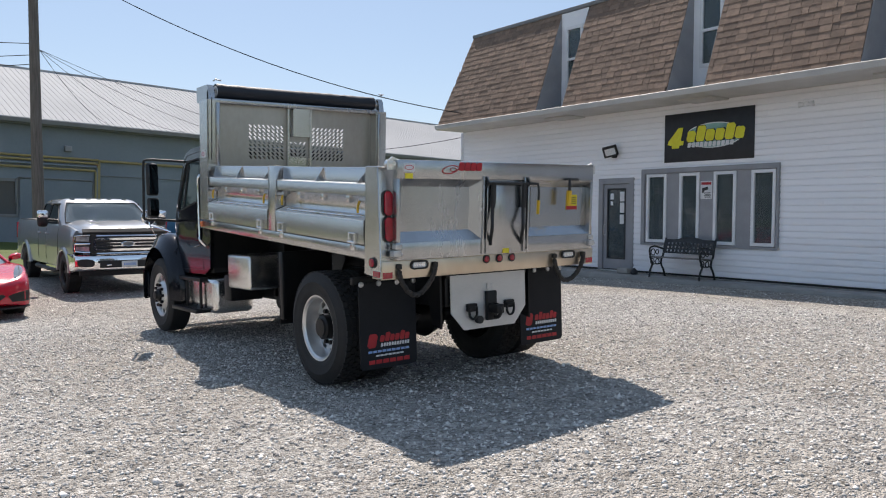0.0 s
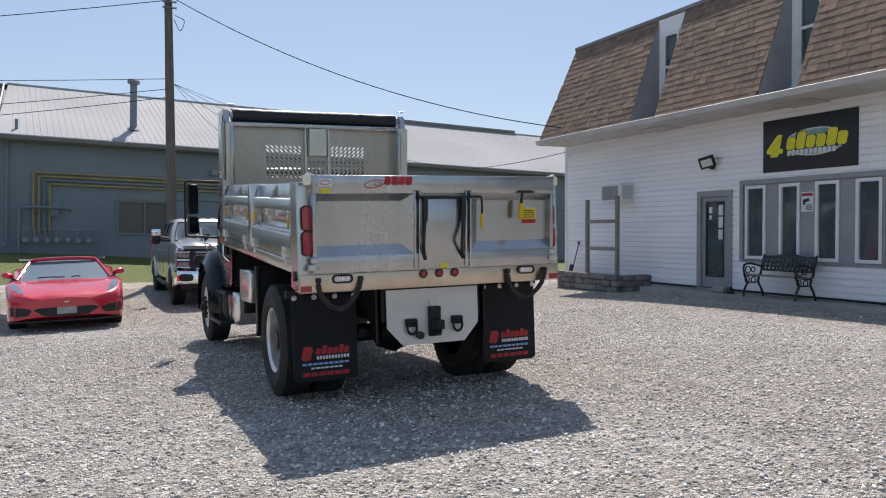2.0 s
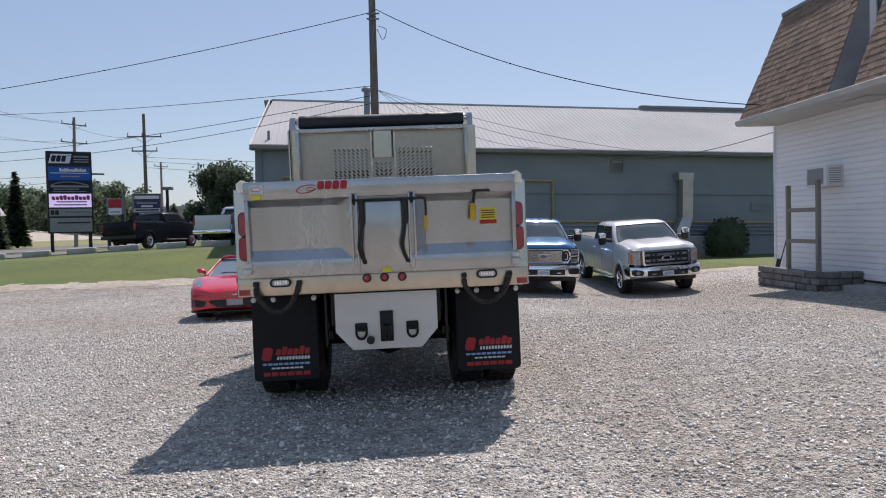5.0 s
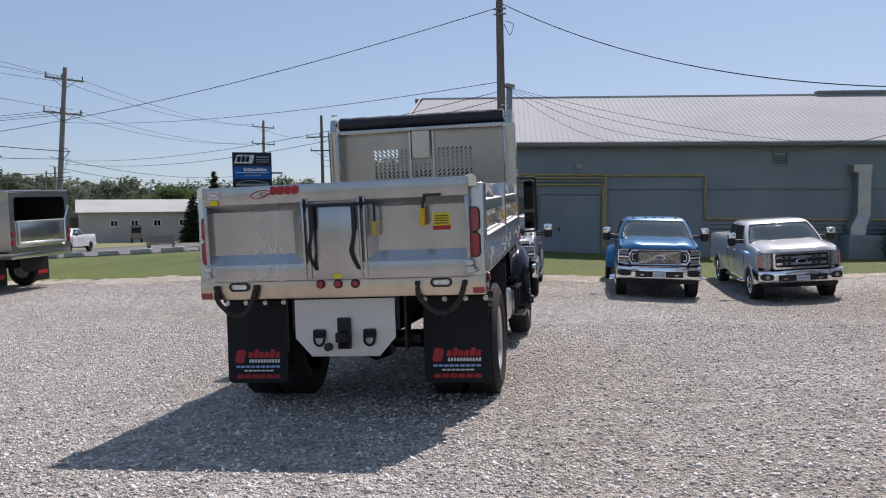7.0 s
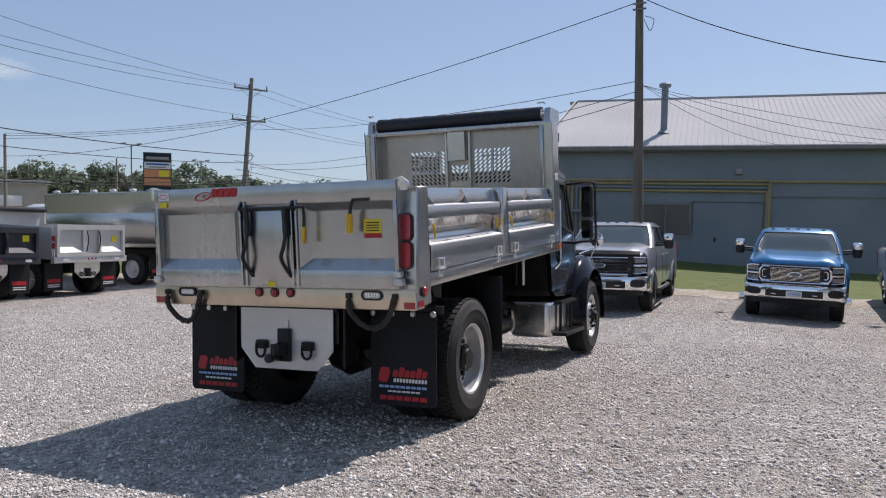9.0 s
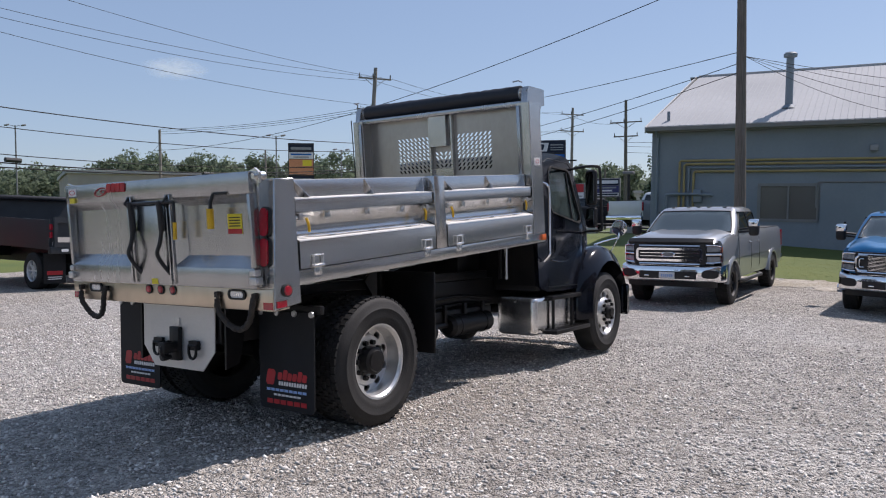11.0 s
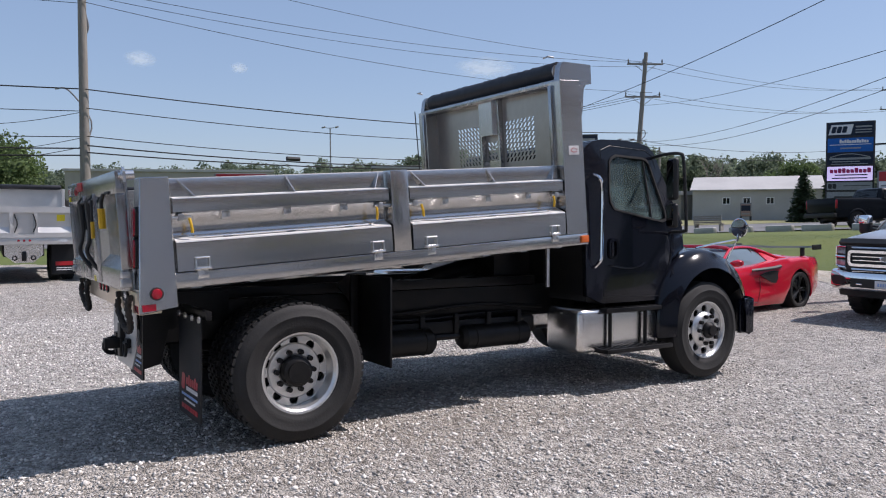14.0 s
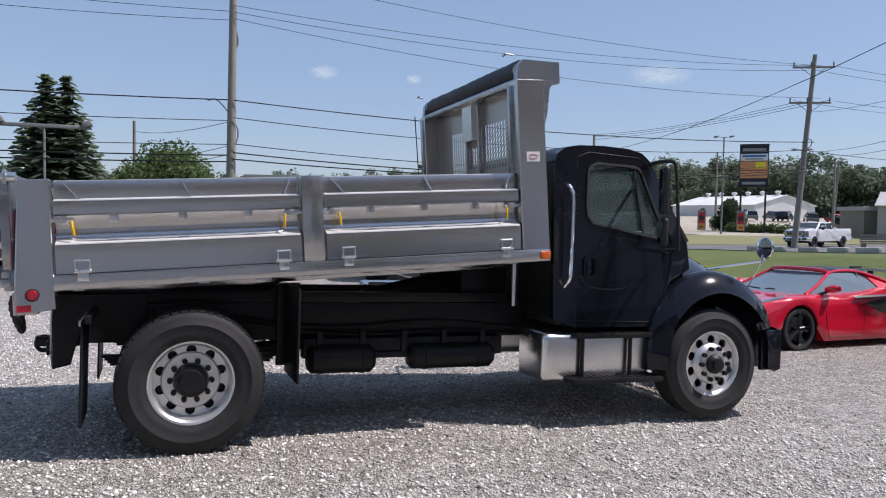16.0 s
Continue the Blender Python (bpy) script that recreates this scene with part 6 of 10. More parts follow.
for i in range(12):
    for j in range(3):
        cx, cz = -0.52 + i * 0.0945, 0.575 + j * 0.075
        hl.append([(cx + 0.030 * math.cos(a), cz + 0.026 * math.sin(a)) for a in (2 * math.pi * k / 8 + 0.4 * (i % 2) for k in range(8))])
plate(bm, [(-0.60, 0.53), (0.60, 0.53)] + top[::-1], hl, bs, -0.012, 0.012)
part("back_panel", bm, IRON, bench, "cast lattice back")
bm = B()
tube(bm, [bs(u, v, 0) for u, v in top], 0.018, 8)
tube(bm, [bs(-0.62, 0.53, 0), bs(0.62, 0.53, 0)], 0.016, 8)
part("back_rail", bm, IRON, bench)
lantern = thing("door_stop_stones", "small grey stone and black weight beside the door", "stones", HM @ Matrix.Translation((-0.45, 2.75, 0.172)))
bm = B()
box(bm, -0.10, 0.10, -0.02, 0.30, 0.0, 0.14, 0.03, 3)
part("stone", bm, CONCRETE, lantern)
bm = B()
lathe(bm, [(0.07, 0.0), (0.08, 0.04), (0.05, 0.11), (0.02, 0.14), (0.001, 0.15)], (0, -0.14, 0), "z", 14)
part("weight", bm, BLACK, lantern)

# ---- the long grey building ----
GM = Matrix.Translation((-2.3, 31.45, 0.8)) @ Matrix.Rotation(radians(7), 4, "Z") @ Matrix.Rotation(radians(1.27), 4, "Y")
hall = thing("grey_workshop", "long grey steel-clad workshop with a pale metal roof", "workshop", GM)
L, D = 46.0, 14.6
gy = lambda u, v, w: Vector((u, w, v))
GW = [(4.05, 6.05, 0.72, 2.02)]
bm = B()
plate(bm, rect(0, L, -2.2, 4.25), [rect(a, b, c, d) for a, b, c, d in GW] + [rect(24.3, 25.2, 1.75, 2.35)], gy, 0.0, 0.2)
part("front_wall", bm, GREY_WALL, hall, "", 0)
bm = B()
plate(bm, [(0.2, -2.2), (D, -2.2), (D, 4.25), (D / 2, 7.2), (0.2, 4.3)], [], lambda u, v, w: Vector((w, u, v)), 0.0, 0.2)
part("gable_wall", bm, GREY_WALL, hall, "", 0)
bm = B()
box(bm, 0.2, L, D - 0.2, D, -2.2, 4.25)
part("rear_wall", bm, GREY_WALL, hall)
bm = B()
box(bm, L - 0.2, L, 0.2, D - 0.2, -2.2, 4.25)
part("far_end_wall", bm, GREY_WALL, hall)
rs = lambda u, v, w: Vector((u, -0.35 + v * 7.65, 4.27 + v * 3.08 + w))
for side in (0, 1):
    bm = B()
    if side:
        plate(bm, rect(-0.15, L, 0, 1), [], lambda u, v, w: Vector((u, D + 0.35 - v * 7.65, 4.27 + v * 3.08 + w)), 0.0, 0.05)
    else:
        plate(bm, [(-0.15, 0), (L, 0), (L, 1), (0.3, 1)], [], rs, 0.0, 0.05)
    roof = part("roof", bm, METAL_ROOF, hall, "pale ribbed metal roof", 0)
    if side == 0:
        front_roof = roof
rib = B()
plate(rib, [(-0.022, 0.05), (0.022, 0.05), (0.010, 0.066), (-0.010, 0.066)], [], lambda u, v, w: Vector((u, -0.35 + w * 7.65, 4.27 + w * 3.08 + v)), 0.0, 1.0)
first = part("roof_rib", rib, METAL_ROOF, front_roof, "", 0)
for k in range(1, 197):
    o = bpy.data.objects.new("roof_rib", first.data)
    scene.collection.objects.link(o)
    o.parent = front_roof
    o.location = (0.45 + 0.23 * k, 0, 0)
first.location = (0.45, 0, 0)
bm = B()
box(bm, 0.25, L, 7.15, 7.45, 7.34, 7.44, 0.02)
part("ridge_cap", bm, METAL_ROOF, hall)
bm = B()
box(bm, 20.2, 28.0, 7.05, 7.5, 7.42, 7.58, 0.02)
part("ridge_vent", bm, GREY_TRIM, hall, "dark ridge vent")
bm = B()
plate(bm, [(-0.35, 4.10), (-0.48, 4.13), (-0.50, 4.27), (-0.35, 4.29)], [], lambda u, v, w: Vector((w, u, v)), -0.15, L)
part("gutter", bm, GREY_TRIM, hall, "dark grey gutter")
bm = B()
box(bm, -0.15, L, -0.36, 0.0, 4.08, 4.12)
part("soffit", bm, GREY_TRIM, hall)
bm = B()
plate(bm, [(-0.45, 4.05), (-0.45, 4.3), (7.3, 7.42), (7.3, 7.2)], [], lambda u, v, w: Vector((-0.18 + w + (u / 7.65) * 0.3, u, v)), 0.0, 0.06)
part("rake_trim", bm, SOFFIT, hall)
for x in (0.25,):
    bm = B()
    tube(bm, [(x, -0.42, 4.12), (x, -0.1, 3.9), (x, -0.07, 0.3), (x - 0.3, -0.5, 0.05)], 0.05, 8)
    part("downpipe", bm, GREY_WALL, hall)
for a, b, c, d in GW:
    bm = B()
    plate(bm, rect(a - 0.06, b + 0.06, c - 0.06, d + 0.06), [rect(a + 0.05, (a + b) / 2 - 0.03, c + 0.05, d - 0.05), rect((a + b) / 2 + 0.03, b - 0.05, c + 0.05, d - 0.05)], gy, -0.03, 0.1)
    wf = part("window_frame", bm, GREY_TRIM, hall, "dark window frame")
    bm = B()
    plate(bm, rect(a + 0.05, b - 0.05, c + 0.05, d - 0.05), [], gy, 0.05, 0.06)
    part("pane", bm, glass_material("dusty_glass", (0.09, 0.09, 0.085), 0.15), wf)
bm = B()
plate(bm, rect(24.3, 25.2, 1.75, 2.35), [], gy, 0.06, 0.07)
part("small_window", bm, HOUSE_GLASS, hall)
# overhead door with its dark outline
bm = B()
box(bm, 6.05, 8.66, -0.03, -0.004, -0.6, 2.08)
od = part("overhead_door", bm, GREY_WALL, hall, "grey overhead door")
bm = B()
tube(bm, [(5.98, -0.03, 1.2), (5.98, -0.03, 2.05), (6.06, -0.03, 2.13), (8.60, -0.03, 2.13), (8.70, -0.03, 2.05), (8.70, -0.03, -0.6)], 0.035, 6)
part("door_outline", bm, GREY_TRIM, hall)
bm = B()
box(bm, 6.9, 6.98, -0.06, -0.03, 0.55, 0.72, 0.01)
part("door_handle", bm, BLACK, od)
# tan painted conduits
for off, x0, mat in ((0.0, 1.12, TAN_TRIM), (0.14, 1.30, TAN_TRIM), (0.28, 1.48, GREY_WALL), (0.42, 1.66, TAN_TRIM)):
    bm = B()
    tube(bm, [(x0, -0.07, 0.7), (x0, -0.07, 2.92 - off), (x0 + 0.05, -0.07, 2.97 - off), (8.86 - off * 0.3, -0.07, 2.95 - off), (8.90 - off * 0.3, -0.07, 2.9 - off), (8.90 - off * 0.3, -0.07, -0.2)], 0.045, 8)
    part("conduit", bm, mat, hall, "tan painted conduit")
bm = B()
tube(bm, [(8.9, -0.06, 2.92), (12.95, -0.06, 2.92), (13.0, -0.06, 2.87), (13.0, -0.06, 1.15), (13.05, -0.06, 1.1), (26.0, -0.06, 1.05)], 0.05, 8)
part("conduit", bm, TAN_TRIM, hall)
for z in (0.55, 0.72, 0.90):
    bm = B()
    tube(bm, [(13.0, -0.05, z), (26.0, -0.05, z - 0.02)], 0.035, 6)
    part("conduit", bm, GREY_WALL, hall)
bm = B()
tube(bm, [(8.9, -0.05, 2.35), (30.0, -0.05, 2.35)], 0.018, 6)
part("cable_run", bm, GREY_TRIM, hall)
bm = B()
tube(bm, curve_pts([(0.65, -0.2, 0.0), (0.65, -0.2, 1.4), (0.8, -0.2, 1.65), (2.2, -0.2, 1.65), (2.35, -0.1, 1.6)], 4), 0.06, 8)
part("pipe_loop", bm, GREY_WALL, hall)
bm = B()
box(bm, 1.68, 1.98, -0.18, 0.0, 1.35, 1.85, 0.02)
part("meter_cabinet", bm, GREY_WALL, hall)
for k in range(7):
    bm = B()
    x = 0.85 + k * 0.36
    lathe(bm, [(0.001, 0.09), (0.09, 0.07), (0.11, 0.0), (0.09, -0.07), (0.001, -0.09)], (x, -0.28, 0.42), "y", 14)
    tube(bm, [(x - 0.05, -0.25, 0.4), (x - 0.05, -0.25, 0.85), (x + 0.3, -0.25, 0.85)], 0.022, 6)
    part("gas_meter", bm, TRIM_GREY, hall)
# vents, wall lamp, duct, chimney
bm = B()
plate(bm, rect(15.72, 16.37, 3.33, 3.96), [rect(15.80, 16.29, 3.41, 3.88)], gy, -0.07, 0.0)
lv = part("louvre_vent", bm, GREY_TRIM, hall, "dark louvred vent")
for k in range(5):
    bm = B()
    box(bm, 15.80, 16.29, -0.05, -0.02, 3.43 + k * 0.09, 3.455 + k * 0.09)
    part("slat", bm, BLACK if k < 4 else SOFFIT, lv)
bm = B()
plate(bm, rect(22.6, 23.3, 1.6, 2.05), [], gy, -0.04, 0.0)
for k in range(7):
    box(bm, 22.63, 23.27, -0.06, -0.04, 1.63 + k * 0.058, 1.655 + k * 0.058)
part("wall_vent", bm, GREY_WALL, hall)
bm = B()
box(bm, 7.62, 7.88, -0.18, 0.0, 3.2, 3.42, 0.03)
part("wall_lamp", bm, TRIM_GREY, hall)
DUCT = material("galvanised_duct", (0.36, 0.35, 0.34), (0.46, 0.45, 0.44), 0.45, 0.7, 2, 30, 0.05)
bm = B()
box(bm, 18.75, 19.48, -0.55, 0.0, 3.0, 3.32, 0.01)
loft(bm, [[(18.95, -0.55, z), (19.45, -0.55, z), (19.45, -0.1, z), (18.95, -0.1, z)] for z in (1.3, 3.0)])
loft(bm, [[(18.95, -0.55, 1.3), (19.45, -0.55, 1.3), (19.45, -0.1, 1.3), (18.95, -0.1, 1.3)], [(18.6, -0.75, 0.75), (19.2, -0.75, 0.75), (19.2, -0.1, 0.75), (18.6, -0.1, 0.75)], [(18.6, -0.75, 0.45), (19.2, -0.75, 0.45), (19.2, -0.1, 0.45), (18.6, -0.1, 0.45)]])
part("duct", bm, DUCT, hall, "galvanised air duct", 20)
bm = B()
box(bm, 18.4, 20.0, -1.1, -0.15, -0.85, 0.45, 0.03)
cu = part("condenser_unit", bm, GREY_WALL, hall, "grey condenser unit")
bm = B()
for k in range(11):
    box(bm, 18.5, 19.55, -1.115, -1.10, -0.7 + k * 0.1, -0.66 + k * 0.1)
part("fan_grille", bm, GREY_TRIM, cu)
bm = B()
cyl(bm, (4.8, 1.5, 4.9), (4.8, 1.5, 6.95), 0.14, n=18)
lathe(bm, [(0.15, 0.0), (0.24, 0.03), (0.25, 0.14), (0.19, 0.2), (0.001, 0.2)], (4.8, 1.5, 6.92), "z", 18)
lathe(bm, [(0.30, 0.0), (0.16, 0.14)], (4.8, 1.5, 5.0), "z", 18)
part("flue", bm, GREY_WALL, hall, "grey metal flue")
bm = B()
cyl(bm, (0.55, 0.3, 4.5), (0.55, 0.3, 4.95), 0.06, n=10)
part("vent_pipe", bm, GREY_WALL, hall)

# ---- parked vehicles ----
def arch(cy, r, base, n=10):
    """Points of a wheel arch cut into a lower edge, from front (+y) to rear."""
    out = []
    for k in range(n + 1):
        a = math.pi * k / n
        out.append((cy + r * math.cos(a), max(base, 0.40 + r * math.sin(a) * 0.98)))
    return out


def road_wheel(cx, cy, r, w, s, parent, rim_mat, spokes=6, rim_r=0.62, chunky=False):
    m = Matrix.Translation((cx, cy, r))
    bm = bmesh.new()
    rr = r * rim_r
    lathe(bm, [(rr, 0.02), (rr + 0.015, 0.0), (r * 0.88, -0.004), (r - 0.02, 0.012), (r, 0.04), (r, w - 0.04), (r - 0.02, w - 0.012), (r * 0.88, w + 0.004), (rr + 0.015, w), (rr, w - 0.02)], (0, 0, 0), "x", 36, 0, s, False)
    bmesh.ops.transform(bm, matrix=m, verts=bm.verts)
    t = part("wheel", bm, RUBBER, parent)
    if chunky:
        bm = bmesh.new()
        for k in range(30):
            for q in (0, 1):
                mm = Matrix.Rotation(2 * math.pi * (k + 0.5 * q) / 30, 4, "X")
                x0, x1 = sorted((s * (0.02 + q * w * 0.46), s * (w * 0.5 - 0.008 + q * (w * 0.5 - 0.012))))
                box(bm, x0, x1, -0.024, 0.024, r - 0.012, r + 0.008, m=mm)
        bmesh.ops.transform(bm, matrix=m, verts=bm.verts)
        part("tread", bm, RUBBER, t)["kind"] = "stuff"
    bm = bmesh.new()
    lathe(bm, [(rr - 0.01, 0.0), (rr - 0.012, w - 0.03), (rr + 0.008, w - 0.004), (rr + 0.008, w - 0.02)], (0, 0, 0), "x", 30, 0, s, False)
    lathe(bm, [(0.07, w - 0.075), (0.07, w - 0.05), (0.001, w - 0.045)], (0, 0, 0), "x", 14, 0, s, False)
    for k in range(spokes):
        a = 2 * math.pi * k / spokes
        mm = Matrix.Rotation(a, 4, "X")
        x0, x1 = sorted((s * (w - 0.085), s * (w - 0.05)))
        box(bm, x0, x1, -0.035 * 6 / spokes, 0.035 * 6 / spokes, 0.03, rr - 0.005, 0.006, 1, mm)
    lathe(bm, [(rr - 0.012, w * 0.25), (0.001, w * 0.25)], (0, 0, 0), "x", 24, 0, s, False)
    bmesh.ops.transform(bm, matrix=m, verts=bm.verts)
    part("rim", bm, rim_mat, t)
    return t


def pickup(name, label, m, paint_mat, scale=0.93, style="late", crew=True, dual=False, group="parked pickups", rim=None, chrome=CHROME, deflector=True):
    """A full-size pickup; its front is at the origin and looks along +y."""
    car = thing(name, label, "pickup truck", m @ Matrix.Scale(scale, 4), group)
    fa, ra = -0.98, -4.98 if crew else -4.3
    end = ra - 1.22
    cab_back = -3.60 if crew else -2.95
    W = 1.0
    late = style == "late"
    side_x = lambda z: float(np.interp(z, (0.48, 0.56, 0.70, 0.92, 1.12, 1.26, 1.36, 1.42, 1.46), (0.955, 0.985, 0.998, 1.0, 0.995, 0.985, 0.962, 0.925, 0.86)))
    plan = lambda y: 1.0 - 0.085 * max(0.0, (y + 0.42) / 0.42) ** 2.2 - 0.02 * max(0.0, (end + 0.5 - y) / 0.5) ** 2
    belt = lambda y: float(np.interp(y, (end, cab_back - 0.05, cab_back, -1.3, -0.6, -0.1, 0.0), (1.46, 1.46, 1.44, 1.42, 1.37, 1.29, 1.24)))
    nose = lambda x: 0.0 - 0.22 * max(0.0, (abs(x) - 0.60) / 0.40) ** 2
    fy = lambda u, v, w: Vector((u, nose(u) + w, v))
    boxy = lambda c: math.copysign(abs(c) ** 0.45, c)
    # body sides: an arched lower sheet and a rounded upper sheet
    bm = bmesh.new()
    ys = [end, end + 0.25, end + 0.5, ra - 0.6, ra, ra + 0.6, cab_back - 0.045, cab_back - 0.04, cab_back, -3.0, -2.0, -1.4, -0.98, -0.6, -0.42, -0.34, -0.27, -0.235]
    for s in (-1, 1):
        low = [(end, 0.92), (end, 0.62), (end + 0.06, 0.56)] + list(reversed(arch(ra, 0.49, 0.55, 16))) + [(ra + 0.53, 0.50), (fa - 0.53, 0.50)] + list(reversed(arch(fa, 0.49, 0.55, 16))) + [(fa + 0.53, 0.58), (-0.25, 0.62), (-0.235, 0.92)]
        plate(bm, low, [], lambda u, v, w: Vector((s * (side_x(v) * plan(u) - w), u, v)), 0.0, 0.04)
        rings = []
        for y in ys:
            top = belt(y)
            zs = [0.92, 1.0, 1.08, 1.16, 1.24, 1.30, 1.35, 1.39, 1.42]
            zs = [0.92 + (z - 0.92) * (top - 0.92) / 0.5 for z in zs]
            ring = [(s * side_x(0.92 + (z - 0.92) * 0.5 / (top - 0.92)) * plan(y), y, z) for z in zs]
            rings.append(ring + [(s * 0.80 * plan(y), y, top + 0.005), (s * 0.80 * plan(y), y, 0.92)])
        loft(bm, rings)
    box(bm, -0.82, 0.82, end + 0.02, -0.12, 0.62, 1.20)
    body = part("body", bm, paint_mat, car, "", 40)
    # hood: crowned, with two soft ridges
    bm = bmesh.new()
    hood = []
    for t in (0, 0.04, 0.12, 0.35, 0.7, 1.0):
        y = -0.045 - 1.22 * t
        edge = belt(y) - 0.004
        lift = 0.075 * min(1, t / 0.12) ** 0.5
        hood.append([(x * 0.90 * plan(y), y + 0.05 * (1 - x * x) * (1 - t), edge + h * lift) for x, h in ((-1, -0.4), (-0.97, 0.2), (-0.84, 0.75), (-0.72, 1.15), (-0.58, 1.25), (-0.45, 0.98), (0, 1.12), (0.45, 0.98), (0.58, 1.25), (0.72, 1.15), (0.84, 0.75), (0.97, 0.2), (1, -0.4))])
    loft(bm, hood)
    part("hood", bm, paint_mat, car, "", 55)
    bm = bmesh.new()
    plate(bm, [(-0.84, 1.43), (0.84, 1.43), (0.86, 1.47), (-0.86, 1.47)], [], lambda u, v, w: Vector((u, -1.30 - (v - 1.43) * 2.0 + 0.06 * (1 - u * u) + w, v)), -0.05, 0.0)
    part("cowl", bm, BLACK, car)
    # cab: rounded greenhouse
    b0, b1, t0, t1 = -1.24, cab_back, -1.98, cab_back + 0.16
    zt = 1.955
    ringz = [(1.38, 0.955, b0, b1), (1.45, 0.945, b0 - 0.10, b1 + 0.01), (1.62, 0.905, b0 - 0.34, b1 + 0.045), (1.80, 0.845, t0 + 0.16, t1 - 0.03), (zt - 0.07, 0.805, t0 + 0.02, t1), (zt - 0.02, 0.765, t0 - 0.07, t1 + 0.05), (zt + 0.015, 0.68, t0 - 0.22, t1 + 0.18), (zt + 0.03, 0.40, t0 - 0.5, t1 + 0.45)]
    bm = bmesh.new()
    rings = []
    for z, hw, f, r in ringz:
        c = 0.10
        rings.append([(hw, (f + r) / 2, z), (hw, f - c, z), (hw * 0.985, f - c * 0.35, z), (hw - c * 0.8, f + 0.02, z), (hw * 0.5, f + 0.06, z), (0, f + 0.075, z), (-hw * 0.5, f + 0.06, z), (-hw + c * 0.8, f + 0.02, z), (-hw * 0.985, f - c * 0.35, z), (-hw, f - c, z), (-hw, (f + r) / 2, z), (-hw, r + c * 0.6, z), (-hw + c * 0.5, r, z), (0, r - 0.02, z), (hw - c * 0.5, r, z), (hw, r + c * 0.6, z)])
    loft(bm, rings)
    part("cab", bm, paint_mat, car, "", 45)
    zz = [r[0] for r in ringz]
    hw_at = lambda z: float(np.interp(z, zz, [r[1] for r in ringz]))
    fr_at = lambda z: float(np.interp(z, zz, [r[2] for r in ringz]))
    # glass
    screen = lambda u, v, w: Vector((u, fr_at(v) + 0.075 - 0.055 * (abs(u) / hw_at(v)) ** 2.2 + 0.010 + w, v))
    edge = [(-0.845, 1.455), (-0.42, 1.44), (0, 1.435), (0.42, 1.44), (0.845, 1.455), (0.80, 1.64), (0.735, 1.80), (0.705, 1.875), (0.36, 1.885), (0, 1.89), (-0.36, 1.885), (-0.705, 1.875), (-0.735, 1.80), (-0.80, 1.64)]
    bm = bmesh.new()
    loft(bm, [[screen(x * hw_at(z) * 0.90, z, d) for x in np.linspace(-1, 1, 11)] for z, d in ((1.44, 0), (1.55, 0.004), (1.66, 0.005), (1.77, 0.004), (1.885, 0))], closed=False)
    bmesh.ops.solidify(bm, geom=list(bm.faces), thickness=0.01)
    part("windscreen", bm, SCREEN_GLASS, car, "", 60)
    bm = bmesh.new()
    tube(bm, [screen(u * 1.03, v, 0.002) for u, v in edge + edge[:1]], 0.014, 5)
    part("windscreen_seal", bm, BLACK, car)
    doors = [(-1.66, -2.60), (-2.70, -3.42)] if crew else [(-1.66, -2.80)]
    for s in (-1, 1):
        at = lambda u, v, w: Vector((s * (hw_at(v) + 0.006 + w), u, v))
        for i, (f, r) in enumerate(doors):
            tf = f - 0.34 if i == 0 else f
            win = [(f + 0.08 if i == 0 else f, 1.455), (r, 1.455), (r + (0.06 if i == len(doors) - 1 else 0), 1.83), (r + (0.10 if i == len(doors) - 1 else 0.03), 1.86), (tf + (0.04 if i == 0 else -0.03), 1.86), (tf, 1.83)]
            bm = bmesh.new()
            plate(bm, win, [], at, 0.0, 0.008)
            part("side_glass", bm, GLASS_DARK, car)
            bm = bmesh.new()
            tube(bm, [at(u, v, 0.008) for u, v in win + win[:1]], 0.011, 5)
            part("window_seal", bm, BLACK, car)
            bm = bmesh.new()
            for y in ((f + 0.16, r - 0.045) if i == 0 else (r - 0.05,)):
                tube(bm, [(s * (side_x(z) + 0.0005), y, z) for z in (0.52, 0.7, 0.92, 1.15, 1.28, 1.38)], 0.005, 4)
            part_each("door_gap", bm, BLACK, car)
            bm = bmesh.new()
            tube(bm, curve_pts([(s * (W - 0.002), r + 0.20, 1.20), (s * (W + 0.03), r + 0.16, 1.205), (s * (W + 0.03), r + 0.05, 1.205), (s * (W - 0.002), r + 0.02, 1.20)], 3), 0.017, 6)
            part("door_handle", bm, chrome if not late else paint_mat, car)
        # fender lips, mirrors, steps
        for cy in (fa, ra):
            bm = bmesh.new()
            sec = []
            for k in range(19):
                a = math.pi * (0.03 + 0.94 * k / 18)
                ca, sa = math.cos(a), math.sin(a)
                sec.append([(s * (1.0 + dx), cy + rr * ca, 0.40 + rr * sa * 0.98) for rr, dx in ((0.485, -0.05), (0.482, 0.022), (0.50, 0.034), (0.545, 0.030), (0.585, 0.002), (0.585, -0.05))])
            loft(bm, sec)
            part("wheel_arch", bm, paint_mat, car, "", 50)
            bm = bmesh.new()
            loft(bm, [[(s * x, cy + 0.485 * math.cos(a), 0.40 + 0.475 * math.sin(a)) for x in (0.60, 0.96)] for a in (math.pi * k / 14 for k in range(15))], closed=False)
            part("wheel_housing", bm, CHASSIS, car)
        bm = bmesh.new()
        for z in (1.44, 1.50):
            tube(bm, [(s * 0.93, -1.66, z), (s * 1.16, -1.63, z + 0.02)], 0.022, 8)
        part("mirror_arm", bm, BLACK, car)
        bm = bmesh.new()
